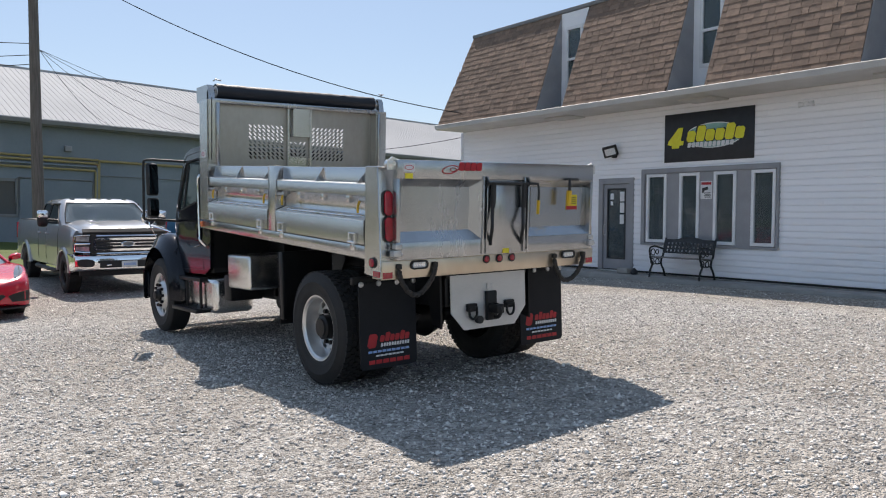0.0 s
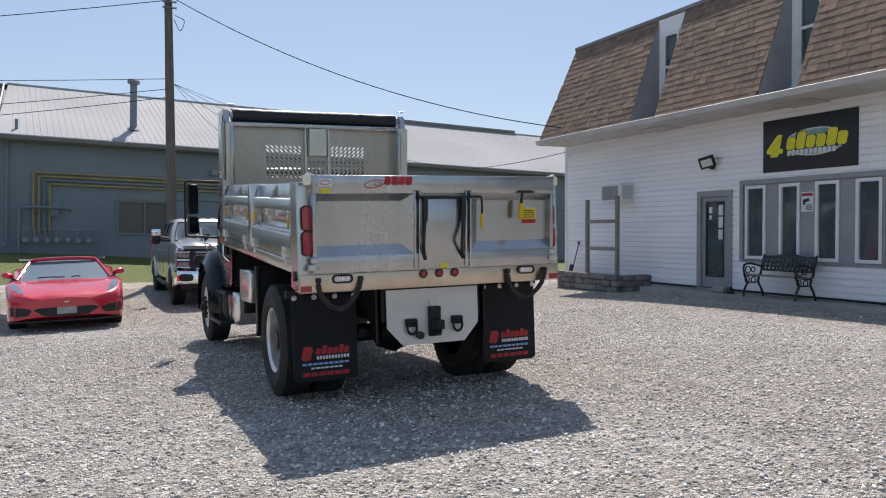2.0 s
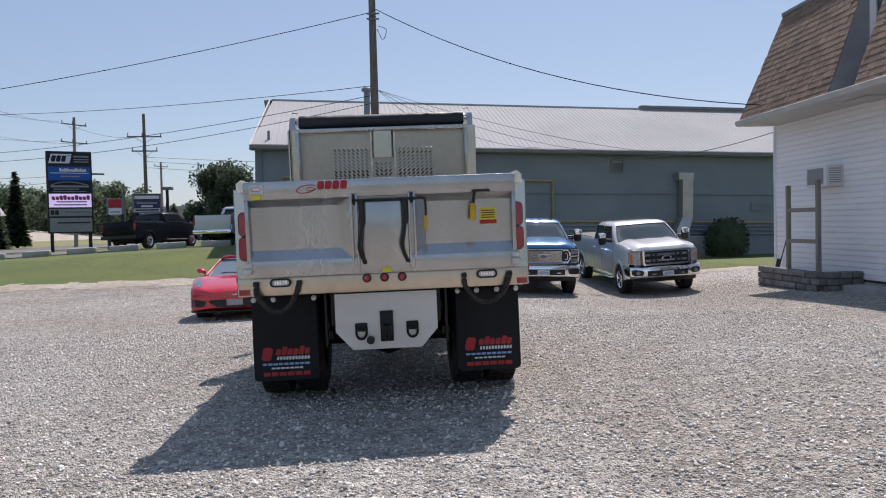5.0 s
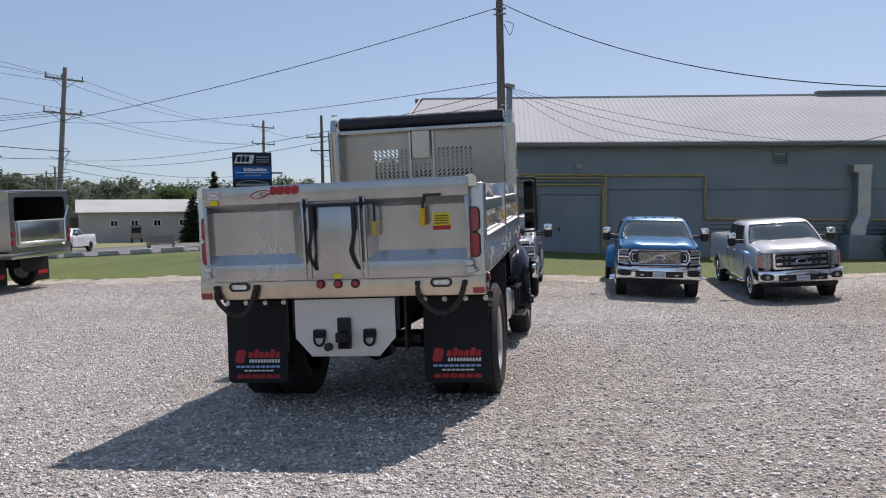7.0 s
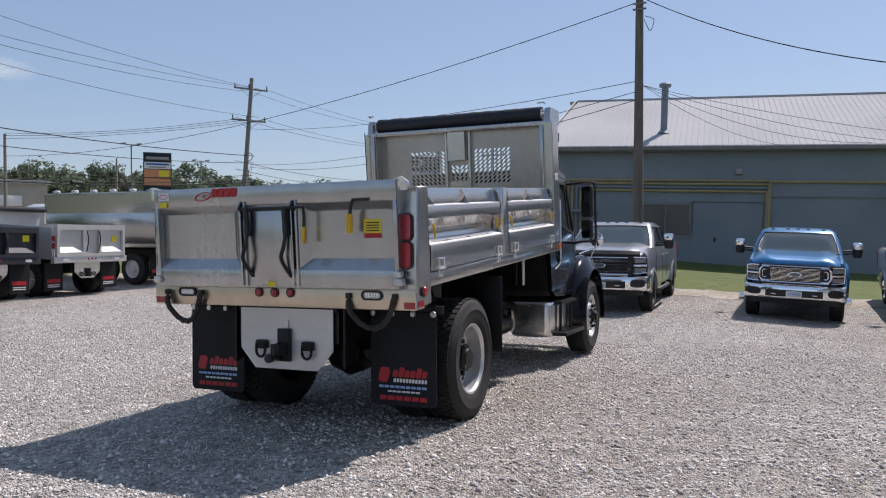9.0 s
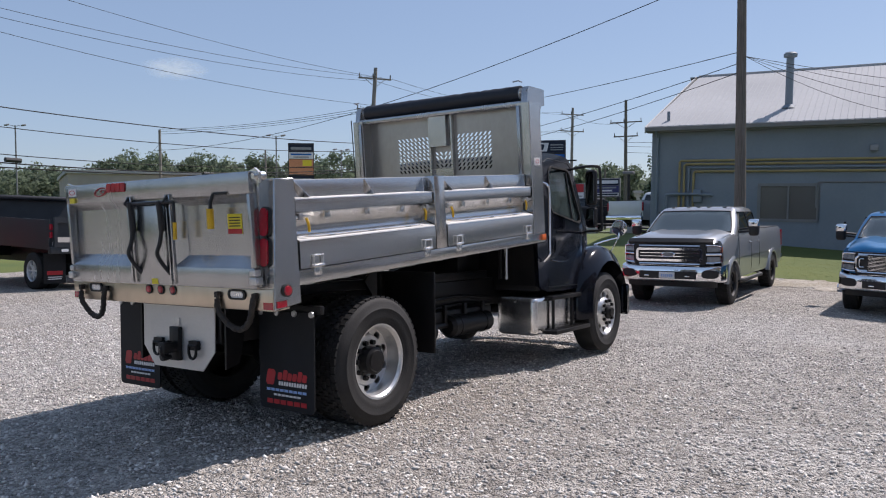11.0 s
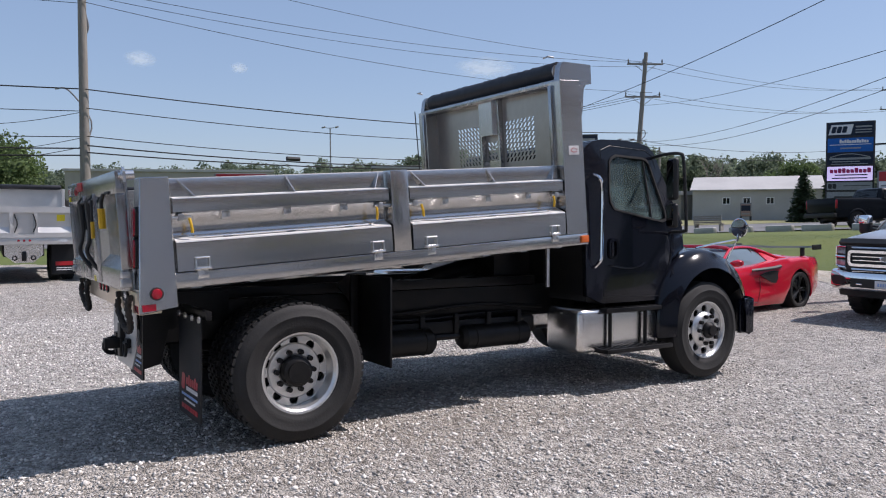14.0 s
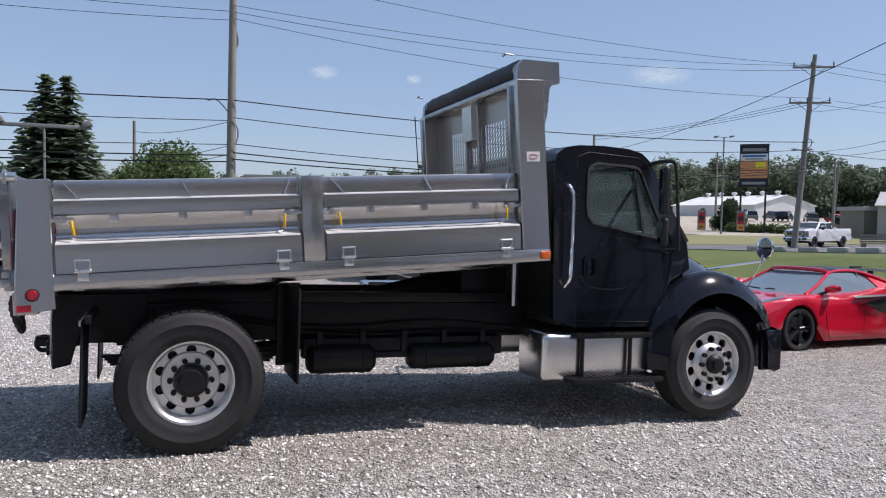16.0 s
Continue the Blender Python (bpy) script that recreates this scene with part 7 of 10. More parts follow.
        loft(bm, [[(s * (1.245 + 0.105 * k * boxy(math.cos(a))), y, 1.535 + 0.175 * k * boxy(math.sin(a))) for a in (2 * math.pi * q / 16 for q in range(16))] for y, k in ((-1.70, 0.97), (-1.66, 1.0), (-1.60, 0.9), (-1.565, 0.55))])
        mi = part("mirror", bm, BLACK, car, "", 50)
        bm = bmesh.new()
        loft(bm, [[(s * (1.245 + 0.108 * k * boxy(math.cos(a))), y, 1.63 + 0.086 * k * boxy(math.sin(a))) for a in (2 * math.pi * q / 16 for q in range(16))] for y, k in ((-1.675, 1.0), (-1.60, 0.96), (-1.568, 0.85), (-1.56, 0.7))])
        part("mirror_cap", bm, chrome, mi, "", 50)
        bm = bmesh.new()
        tube(bm, [(s * 0.98, cab_back + 0.1, 0.45), (s * 1.05, cab_back + 0.22, 0.44), (s * 1.05, -1.62, 0.44), (s * 0.98, -1.5, 0.45)], 0.045, 8)
        part("side_step", bm, BLACK if late else chrome, car)
        for cy in (fa, ra):
            road_wheel(s * (W - 0.27), cy, 0.42, 0.27, s, car, rim or BLACK, 8, 0.58, True)
        # lamps
        if late:
            bm = bmesh.new()
            plate(bm, [(s * 0.70, 0.87), (s * 0.97, 0.89), (s * 0.965, 1.22), (s * 0.69, 1.245)], [], fy, -0.16, 0.005)
            part("headlamp_housing", bm, BLACK, car)
            for z0, z1 in ((0.905, 1.0), (1.10, 1.20)):
                bm = bmesh.new()
                plate(bm, [(s * 0.73, z0), (s * 0.945, z0 + 0.005), (s * 0.94, z1 - 0.005), (s * 0.73, z1)], [], fy, 0.0, 0.02)
                part("headlamp", bm, HEAD_LENS, car, "clear headlamp")
            bm = bmesh.new()
            pts = [(0.71, 1.225), (0.85, 1.225), (0.955, 1.205), (0.96, 1.06), (0.955, 0.90), (0.85, 0.885), (0.71, 0.885)]
            tube(bm, [fy(s * x, z, 0.02) for x, z in pts], 0.014, 6)
            tube(bm, [fy(s * x, 1.05, 0.02) for x in (0.71, 0.85, 0.955)], 0.022, 6)
            part("lamp_trim", bm, chrome, car)
            bm = bmesh.new()
            plate(bm, rect(s * 0.955 - 0.012, s * 0.955 + 0.012, 0.90, 1.19), [], fy, -0.04, 0.008)
            part("side_marker", bm, AMBER_LENS, car)
        else:
            bm = bmesh.new()
            plate(bm, [(s * 0.67, 0.88), (s * 0.965, 0.90), (s * 0.955, 1.22), (s * 0.68, 1.25)], [], fy, -0.16, 0.022)
            part("headlamp", bm, HEAD_LENS, car, "clear headlamp")
            bm = bmesh.new()
            plate(bm, rect(s * 0.93 - 0.02, s * 0.93 + 0.02, 0.92, 1.18), [], fy, 0.0, 0.026)
            part("turn_lamp", bm, AMBER_LENS, car)
        bm = bmesh.new()
        loft(bm, [[(s * x, y - 0.22 * abs(x / 1.015) ** 4, z) for y, z in ((0.10, 0.59), (0.166, 0.59 + c), (0.168, 0.75 - c), (0.10, 0.75))] for x, c in ((0.66, 0.05), (0.70, 0.01), (0.78, 0.0), (0.86, 0.0), (0.91, 0.01), (0.95, 0.05))])
        fog = part("fog_pocket", bm, BLACK, car)
        if not late:
            bm = bmesh.new()
            lathe(bm, [(0.001, 0.03), (0.05, 0.02), (0.055, 0.0)], (s * 0.80, 0.085, 0.67), "y", 16)
            part("fog_lamp", bm, HEAD_LENS, fog)
        bm = bmesh.new()
        box(bm, min(s * (W - 0.08), s * (W - 0.005)), max(s * (W - 0.08), s * (W - 0.005)), end - 0.012, end + 0.06, 0.98, 1.38, 0.015)
        part("tail_lamp", bm, RED_LENS, car, "red tail lamp")
    if dual:
        for s in (-1, 1):
            road_wheel(s * (W + 0.0), ra, 0.41, 0.24, s, car, CHROME, 8, 0.58)
            bm = bmesh.new()
            loft(bm, [[(s * (W - 0.05), ra + 0.78 * c, 0.42 + 0.68 * d), (s * (W + 0.16), ra + 0.68 * c, 0.42 + 0.62 * d), (s * (W + 0.235), ra + 0.60 * c, 0.42 + 0.55 * d), (s * (W + 0.245), ra + 0.52 * c, 0.42 + 0.49 * d), (s * (W - 0.05), ra + 0.50 * c, 0.42 + 0.47 * d)] for c, d in ((math.cos(a), math.sin(a)) for a in (math.pi * k / 18 for k in range(19)))])
            part("wide_fender", bm, paint_mat, car, "", 50)
            bm = bmesh.new()
            lathe(bm, [(0.24, 0.20), (0.20, 0.24), (0.10, 0.30), (0.09, 0.42), (0.001, 0.43)], (s * (W - 0.27), fa, 0.42), "x", 24, 0, s, False)
            part("wheel_cover", bm, CHROME, car)
    # grille: frame, dark core, bars, oval badge
    gw = 0.66
    bm = bmesh.new()
    if late and dual:
        for q in (-1, 1):
            tube(bm, [fy(q * x, z, 0.035) for x, z in ((0.50, 1.20), (0.64, 1.20), (0.70, 1.13), (0.70, 0.97), (0.64, 0.90), (0.50, 0.90))], 0.022, 6)
            tube(bm, [fy(q * x, z, 0.03) for x, z in ((0.56, 1.13), (0.62, 1.13), (0.64, 1.10), (0.64, 1.0), (0.62, 0.97), (0.56, 0.97))], 0.012, 6)
        tube(bm, [fy(x, 1.22, 0.025) for x in (-0.66, 0, 0.66)], 0.012, 6)
        tube(bm, [fy(x, 0.875, 0.025) for x in (-0.66, 0, 0.66)], 0.012, 6)
    elif late:
        plate(bm, rect(-gw, gw, 0.905, 1.17, 0.07, 6), [rect(-gw + 0.05, gw - 0.05, 0.95, 1.125, 0.04, 6)], fy, 0.0, 0.06)
        for z in (0.86, 1.215):
            tube(bm, [fy(x, z, 0.03) for x in (-0.6, -0.3, 0, 0.3, 0.6)], 0.014, 6)
    else:
        plate(bm, rect(-gw, gw, 0.855, 1.27, 0.06, 5), [rect(-gw + 0.055, gw - 0.055, 0.905, 1.22, 0.04, 5)], fy, 0.0, 0.07)
    bmesh.ops.bevel(bm, geom=[e for e in bm.edges if e.calc_face_angle(0) > 1.2], offset=0.006, segments=1, affect="EDGES")
    part("grille_frame", bm, chrome, car, "chrome grille frame")
    bm = bmesh.new()
    plate(bm, rect(-0.70, 0.70, 0.84, 1.255), [], on_y(-0.02), -0.03, 0.03)
    part("grille_core", bm, BLACK, car)
    bars = [0.915 + k * 0.026 for k in range(11)] if late and dual else (1.005, 1.07) if late else (0.985, 1.14)
    for z in bars:
        bm = bmesh.new()
        h = 0.0045 if late and dual else 0.011 if late else 0.05
        x1 = 0.49 if late and dual else 0.58
        loft(bm, [[(x, 0.018, z - h), (x, 0.045 + h * 0.3, z - h * 0.6), (x, 0.045 + h * 0.3, z + h * 0.6), (x, 0.018, z + h)] for x in (-x1, x1)])
        part("grille_bar", bm, chrome, car)
        if not late:
            for x in (-0.40, -0.28, 0.28, 0.40):
                bm = bmesh.new()
                plate(bm, rect(x - 0.045, x + 0.045, z - 0.022, z + 0.022, 0.01), [], on_y(0.0605), 0.0, 0.003)
                part("bar_slot", bm, BLACK, car)
    oval = lambda k, y: [(0.135 * math.cos(a) * k, y, 1.045 + 0.055 * math.sin(a) * k) for a in (2 * math.pi * q / 24 for q in range(24))]
    bm = bmesh.new()
    loft(bm, [oval(1.0, 0.045), oval(1.0, 0.085), oval(0.86, 0.095)])
    badge = part("badge", bm, chrome, car)
    bm = bmesh.new()
    loft(bm, [oval(0.80, 0.09), oval(0.80, 0.099)])
    part("badge_face", bm, DARK_PAINT if not late else GREY_PAINT, badge)
    # bumper wrapping the corners, lower opening, plate
    bm = bmesh.new()
    prof = [(-0.02, 0.50), (0.08, 0.505), (0.135, 0.54), (0.152, 0.60), (0.155, 0.75), (0.135, 0.805), (0.08, 0.832), (-0.06, 0.838)]
    xs = [-1.0, -0.995, -0.97, -0.9, -0.8, -0.65, -0.4, -0.2, 0, 0.2, 0.4, 0.65, 0.8, 0.9, 0.97, 0.995, 1.0]
    loft(bm, [[(x * 1.015, y - 0.22 * abs(x) ** 4 - (0.30 if abs(x) >= 1 else 0.10 if abs(x) > 0.98 else 0), z) for y, z in prof] for x in xs])
    part("front_bumper", bm, chrome, car, "chrome front bumper", 40)
    bm = bmesh.new()
    loft(bm, [[(x, y - 0.22 * abs(x / 1.015) ** 4, z) for y, z in ((0.10, 0.56), (0.165, 0.575), (0.168, 0.715), (0.10, 0.73))] for x in np.linspace(-0.56, 0.56, 11)])
    part("bumper_opening", bm, BLACK, car)
    for q in (-1, 1):
        bm = bmesh.new()
        box(bm, q * 0.40 - 0.05, q * 0.40 + 0.05, 0.15, 0.185, 0.615, 0.64, 0.008)
        part("tow_hook", bm, chrome, car)
    bm = bmesh.new()
    loft(bm, [[(x, 0.02 - 0.2 * abs(x) ** 4, 0.52), (x, -0.02 - 0.2 * abs(x) ** 4, 0.40), (x, -0.10 - 0.2 * abs(x) ** 4, 0.40), (x, -0.10 - 0.2 * abs(x) ** 4, 0.52)] for x in np.linspace(-0.88, 0.88, 9)])
    part("air_dam", bm, BLACK, car)
    bm = bmesh.new()
    box(bm, -0.155, 0.155, 0.168, 0.176, 0.575, 0.70, 0.003)
    pl = part("number_plate", bm, WHITE_INK, car, "white number plate")
    bm = bmesh.new()
    for k in range(6):
        box(bm, -0.115 + k * 0.04, -0.09 + k * 0.04, 0.1755, 0.178, 0.61, 0.66)
    part_each("plate_bar", bm, BLUE_INK, pl)
    if deflector:
        bm = bmesh.new()
        loft(bm, [[(x, 0.015 - 0.10 * abs(x) ** 3, 1.235), (x, 0.065 - 0.12 * abs(x) ** 3, 1.29), (x, 0.0 - 0.12 * abs(x) ** 3, 1.365 - 0.03 * abs(x) ** 4), (x, -0.02 - 0.12 * abs(x) ** 3, 1.36 - 0.03 * abs(x) ** 4), (x, 0.01 - 0.1 * abs(x) ** 3, 1.30)] for x in np.linspace(-0.84, 0.84, 13)])
        part("hood_deflector", bm, BLACK, car, "", 40)
    for x in (-0.55, -0.22, 0.0, 0.22, 0.55) if late else ():
        bm = bmesh.new()
        loft(bm, [[(x + 0.05 * k, t0 - 0.13 + 0.045 * j, zt - 0.02 + 0.045 * h) for k, j in ((-1, -1), (1, -1), (0.7, 1), (-0.7, 1))] for h in (0, 1)])
        part("roof_marker", bm, HEAD_LENS, car)
    bm = bmesh.new()
    for x in (-0.72, 0.02):
        tube(bm, [screen(x, 1.455, 0.03), screen(x + 0.30, 1.475, 0.03), screen(x + 0.62, 1.47, 0.03)], 0.011, 5)
    part_each("wiper", bm, BLACK, car)
    # load bed, tailgate, rear glass, running gear
    bm = bmesh.new()
    box(bm, -0.9, 0.9, end + 0.08, cab_back - 0.06, 1.455, 1.475)
    part("bed_cover", bm, BLACK, car)
    bm = bmesh.new()
    box(bm, -0.90, 0.90, end - 0.015, end + 0.01, 0.80, 1.45, 0.02)
    part("tailgate", bm, paint_mat, car)
    bm = bmesh.new()
    box(bm, -0.98, 0.98, end - 0.16, end + 0.05, 0.56, 0.76, 0.03)
    part("rear_bumper", bm, chrome, car)
    bm = bmesh.new()
    plate(bm, [(-0.70, 1.47), (0.70, 1.47), (0.64, 1.84), (-0.64, 1.84)], [], lambda u, v, w: Vector((u, float(np.interp(v, zz, [r[3] for r in ringz])) - 0.025 + w, v)), -0.01, 0.0)
    part("rear_glass", bm, GLASS_DARK, car)
    bm = bmesh.new()
    box(bm, -0.45, 0.45, end + 0.5, -0.3, 0.42, 0.62, 0.03)
    box(bm, -0.85, 0.85, ra - 0.06, ra + 0.06, 0.34, 0.46, 0.03)
    box(bm, -0.85, 0.85, fa - 0.06, fa + 0.06, 0.34, 0.46, 0.03)
    part("chassis", bm, CHASSIS, car)
    return car


def front_pose(x, y, heading, back=2.6):
    h = radians(heading)
    cx, cy = x + math.sin(h) * back, y - math.cos(h) * back
    m = ground_pose(cx, cy, heading, 4.0, 1.5)
    return m @ Matrix.Translation((0, back, 0))


pickup("pickup_truck", "silver crew-cab pickup with black hood deflector on gravel", front_pose(3.95, 16.70, 183), SILVER_PAINT, 1.0)
pickup("pickup_truck", "blue dual-rear-wheel crew-cab pickup with chrome front", front_pose(7.70, 18.05, 180), BLUE_PAINT, 0.975, dual=True, deflector=False)
pickup("pickup_truck", "white older crew-cab pickup with broad chrome grille", front_pose(10.88, 18.0, 183), WHITE_PAINT, 0.93, style="old", rim=CHROME, deflector=False)
pickup("pickup_truck", "black crew-cab pickup parked beyond the grass", ground_pose(-9.1, 39.3, -16, 4, 1.6) @ Matrix.Translation((0, 2.8, 0)), DARK_PAINT, 0.93, rim=CHROME, deflector=False, chrome=BLACK)
pickup("pickup_truck", "white single-cab pickup parked tail-on beyond the grass", ground_pose(-4.6, 38.6, -12, 4, 1.6) @ Matrix.Translation((0, 2.6, 0)), WHITE_PAINT, 1.0, crew=False, style="old", rim=CHROME, deflector=False)


# the red sports car
CAR_PROFILE = [  # y, half width, sill, fender height, hood or deck height
    (0.03, 0.52, 0.27, 0.555, 0.59), (-0.01, 0.68, 0.245, 0.595, 0.615), (-0.07, 0.80, 0.215, 0.635, 0.645), (-0.18, 0.885, 0.185, 0.675, 0.68), (-0.45, 0.94, 0.15, 0.75, 0.735),
    (-0.80, 0.962, 0.135, 0.815, 0.79), (-1.06, 0.967, 0.125, 0.84, 0.825), (-1.35, 0.957, 0.12, 0.845, 0.86), (-1.9, 0.93, 0.12, 0.845, 0.855), (-2.4, 0.93, 0.12, 0.865, 0.86),
    (-2.8, 0.945, 0.12, 0.91, 0.89), (-3.2, 0.965, 0.12, 0.955, 0.93), (-3.78, 0.967, 0.13, 0.975, 0.95), (-4.2, 0.94, 0.18, 0.965, 0.945), (-4.5, 0.88, 0.30, 0.94, 0.93), (-4.62, 0.82, 0.42, 0.90, 0.90)]
CAR_AXLES = ((-1.06, 0.325), (-3.78, 0.345))


def car_at(y):
    p = CAR_PROFILE[::-1]
    return [float(np.interp(y, [q[0] for q in p], [q[k] for q in p])) for k in (1, 2, 3, 4)]


def car_section(y):
    """Half outline at y, from the keel round the wheel arch to the middle of the hood."""
    h, low, sh, c = car_at(y)
    edge = low
    for cy, r in CAR_AXLES:
        if abs(y - cy) < r + 0.04:
            edge = max(edge, r + math.sqrt((r + 0.04) ** 2 - (y - cy) ** 2))
    pinch = 0.035 * max(0.0, 1 - abs(y + 2.2) / 0.8)
    inner = min(0.66, h * 0.8)
    z = lambda q: edge + (sh - edge) * q
    return [(0.0, low), (inner, low), (inner, edge), (h * 0.965, edge), (h - 0.004, z(0.10)), (h - pinch * 0.6, z(0.3)), (h - pinch, z(0.5)), (h, z(0.72)), (h * 0.985, z(0.86)), (h * 0.945, sh - 0.012), (h * 0.86, sh + 0.008), (h * 0.72, sh - 0.005 + (c - sh) * 0.2), (h * 0.42, sh + (c - sh) * 0.75), (0.0, c)]


def car_top(x, y):
    pts = car_section(y)[9:][::-1]
    return float(np.interp(abs(x), [p[0] for p in pts], [p[1] for p in pts]))


def car_nose(x):
    return float(np.interp(abs(x), [0.52, 0.68, 0.80, 0.885, 0.94], [0.03, -0.01, -0.07, -0.18, -0.45]))


def nose_piece(name, xs, low, high, mat, car, out=0.01, label=""):
    """A panel that lies on the rounded nose between two edges, given as height against half width."""
    bm = bmesh.new()
    loft(bm, [[(x, car_nose(x) + out, np.interp(abs(x), *low)), (x, car_nose(x) + out, np.interp(abs(x), *high)), (x, car_nose(x) - 0.05, np.interp(abs(x), *high)), (x, car_nose(x) - 0.05, np.interp(abs(x), *low))] for x in xs])
    return part(name, bm, mat, car, label, 50)


def sports_car(m):
    car = thing("sports_car", "low red two-seat sports car with black wheels and roof", "sports car", m)
    ys = sorted(set([q[0] for q in CAR_PROFILE] + [cy + (r + 0.0399) * math.cos(math.pi * k / 14) for cy, r in CAR_AXLES for k in range(15)] + [-1.6, -1.75, -2.05, -2.2, -2.6]), reverse=True)
    secs = []
    for y in ys:
        half = car_section(y)
        secs.append([(x, y, z) for x, z in half] + [(-x, y, z) for x, z in half[-2:0:-1]])
    bm = bmesh.new()
    loft(bm, secs)
    part("body", bm, RED_PAINT, car, "glossy red body", 40)
    # glass, roof and pillars
    cab = [(0.83, 0.79, -1.27, -3.25), (0.90, 0.76, -1.44, -3.22), (0.98, 0.715, -1.63, -3.12), (1.08, 0.65, -1.83, -2.98), (1.16, 0.59, -2.00, -2.82), (1.19, 0.55, -2.07, -2.75)]
    bm = bmesh.new()
    loft(bm, [[(w, f - 0.05, z), (w * 1.01, f - 0.25, z), (w * 1.01, r + 0.35, z), (w * 0.93, r, z), (-w * 0.93, r, z), (-w * 1.01, r + 0.35, z), (-w * 1.01, f - 0.25, z), (-w, f - 0.05, z), (-w * 0.6, f + 0.06, z), (0, f + 0.10, z), (w * 0.6, f + 0.06, z)] for z, w, f, r in cab])
    part("greenhouse", bm, SCREEN_GLASS, car, "tinted glass reflecting the sky", 30)
    bm = bmesh.new()
    loft(bm, [[(w, f, z), (w, r, z), (w * 0.5, r - 0.04, z + 0.008), (-w * 0.5, r - 0.04, z + 0.008), (-w, r, z), (-w, f, z), (-w * 0.5, f + 0.05, z + 0.004), (w * 0.5, f + 0.05, z + 0.004)] for z, w, f, r in ((1.165, 0.60, -2.10, -2.86), (1.20, 0.555, -2.13, -2.82), (1.222, 0.36, -2.2, -2.75))])
    part("roof", bm, DARK_PAINT, car, "black roof panel", 50)
    bm = bmesh.new()
    tube(bm, curve_pts([(-0.585, -2.05, 1.155), (-0.52, -1.99, 1.19), (-0.3, -1.93, 1.208), (0, -1.91, 1.213), (0.3, -1.93, 1.208), (0.52, -1.99, 1.19), (0.585, -2.05, 1.155)], 4), 0.033, 8)
    part("roof_header", bm, RED_PAINT, car)
    bm = bmesh.new()
    for q in (-1, 1):
        tube(bm, curve_pts([(q * 0.06 - 0.05, -1.19, 0.885), (q * 0.25 + 0.05, -1.22, 0.895), (q * 0.36 + 0.1, -1.24, 0.885)], 4), 0.012, 6)
    part_each("wiper", bm, BLACK, car)
    bm = bmesh.new()
    loft(bm, [[(x, -4.30, 1.115 + 0.02 * abs(x)), (x, -4.42, 1.135 + 0.02 * abs(x)), (x, -4.58, 1.14 + 0.02 * abs(x)), (x, -4.44, 1.115 + 0.02 * abs(x))] for x in (-0.88, -0.6, -0.3, 0, 0.3, 0.6, 0.88)])
    for q in (-1, 1):
        box(bm, q * 0.885 - 0.01, q * 0.885 + 0.01, -4.62, -4.30, 1.09, 1.19, 0.005)
        box(bm, q * 0.58 - 0.012, q * 0.58 + 0.012, -4.54, -4.40, 0.92, 1.13, 0.005)
    part("rear_wing", bm, BLACK, car, "low black rear wing", 40)
    bm = bmesh.new()
    box(bm, -0.50, 0.50, -3.9, -2.86, 0.93, 0.965, 0.015)
    for k in range(5):
        box(bm, -0.40, 0.40, -3.2 - k * 0.12, -3.13 - k * 0.12, 0.96, 0.985, 0.005)
    part("engine_cover", bm, BLACK, car)
    for s in (-1, 1):
        bm = bmesh.new()
        tube(bm, curve_pts([(s * 0.80, -1.30, 0.845), (s * 0.76, -1.46, 0.90), (s * 0.705, -1.68, 0.99), (s * 0.64, -1.88, 1.09), (s * 0.585, -2.05, 1.158), (s * 0.57, -2.3, 1.192), (s * 0.585, -2.65, 1.178), (s * 0.66, -2.95, 1.10), (s * 0.755, -3.25, 0.99), (s * 0.82, -3.5, 0.95)], 5), 0.027, 8)
        part("roof_pillar", bm, RED_PAINT, car)
        bm = bmesh.new()
        loft(bm, [[(s * 0.56, -2.78, 1.17), (s * 0.62, -2.80, 1.12), (s * 0.80, -3.02, 0.86), (s * 0.45, -2.85, 0.9)], [(s * 0.55, -3.2, 1.06), (s * 0.70, -3.2, 1.0), (s * 0.87, -3.3, 0.90), (s * 0.42, -3.2, 0.9)], [(s * 0.57, -4.1, 0.96), (s * 0.7, -4.1, 0.95), (s * 0.85, -4.1, 0.92), (s * 0.42, -4.1, 0.9)]])
        part("rear_buttress", bm, RED_PAINT, car, "", 60)
        bm = bmesh.new()
        tube(bm, [(s * 0.735, -2.58, 0.87), (s * 0.655, -2.60, 1.04), (s * 0.60, -2.62, 1.15)], 0.022, 6)
        part("door_pillar", bm, BLACK, car)
        # scoop behind the door with its thin upper blade
        bm = bmesh.new()
        loft(bm, [[(s * 0.93, y, z0), (s * 0.955, y, z0), (s * 0.955, y, z1), (s * 0.93, y, z1)] for y, z0, z1 in ((-2.45, 0.68, 0.69), (-2.62, 0.62, 0.73), (-2.8, 0.54, 0.75), (-2.93, 0.52, 0.75), (-3.05, 0.63, 0.73))])
        part("side_intake", bm, BLACK, car)
        bm = bmesh.new()
        loft(bm, [[(s * 0.935, y, z), (s * x, y, z + 0.012), (s * x, y, z + 0.03), (s * 0.935, y, z + 0.055)] for y, x, z in ((-2.2, 0.945, 0.755), (-2.5, 0.985, 0.765), (-2.85, 0.99, 0.775), (-3.12, 0.968, 0.80))])
        part("intake_blade", bm, BLACK, car)
        bm = bmesh.new()
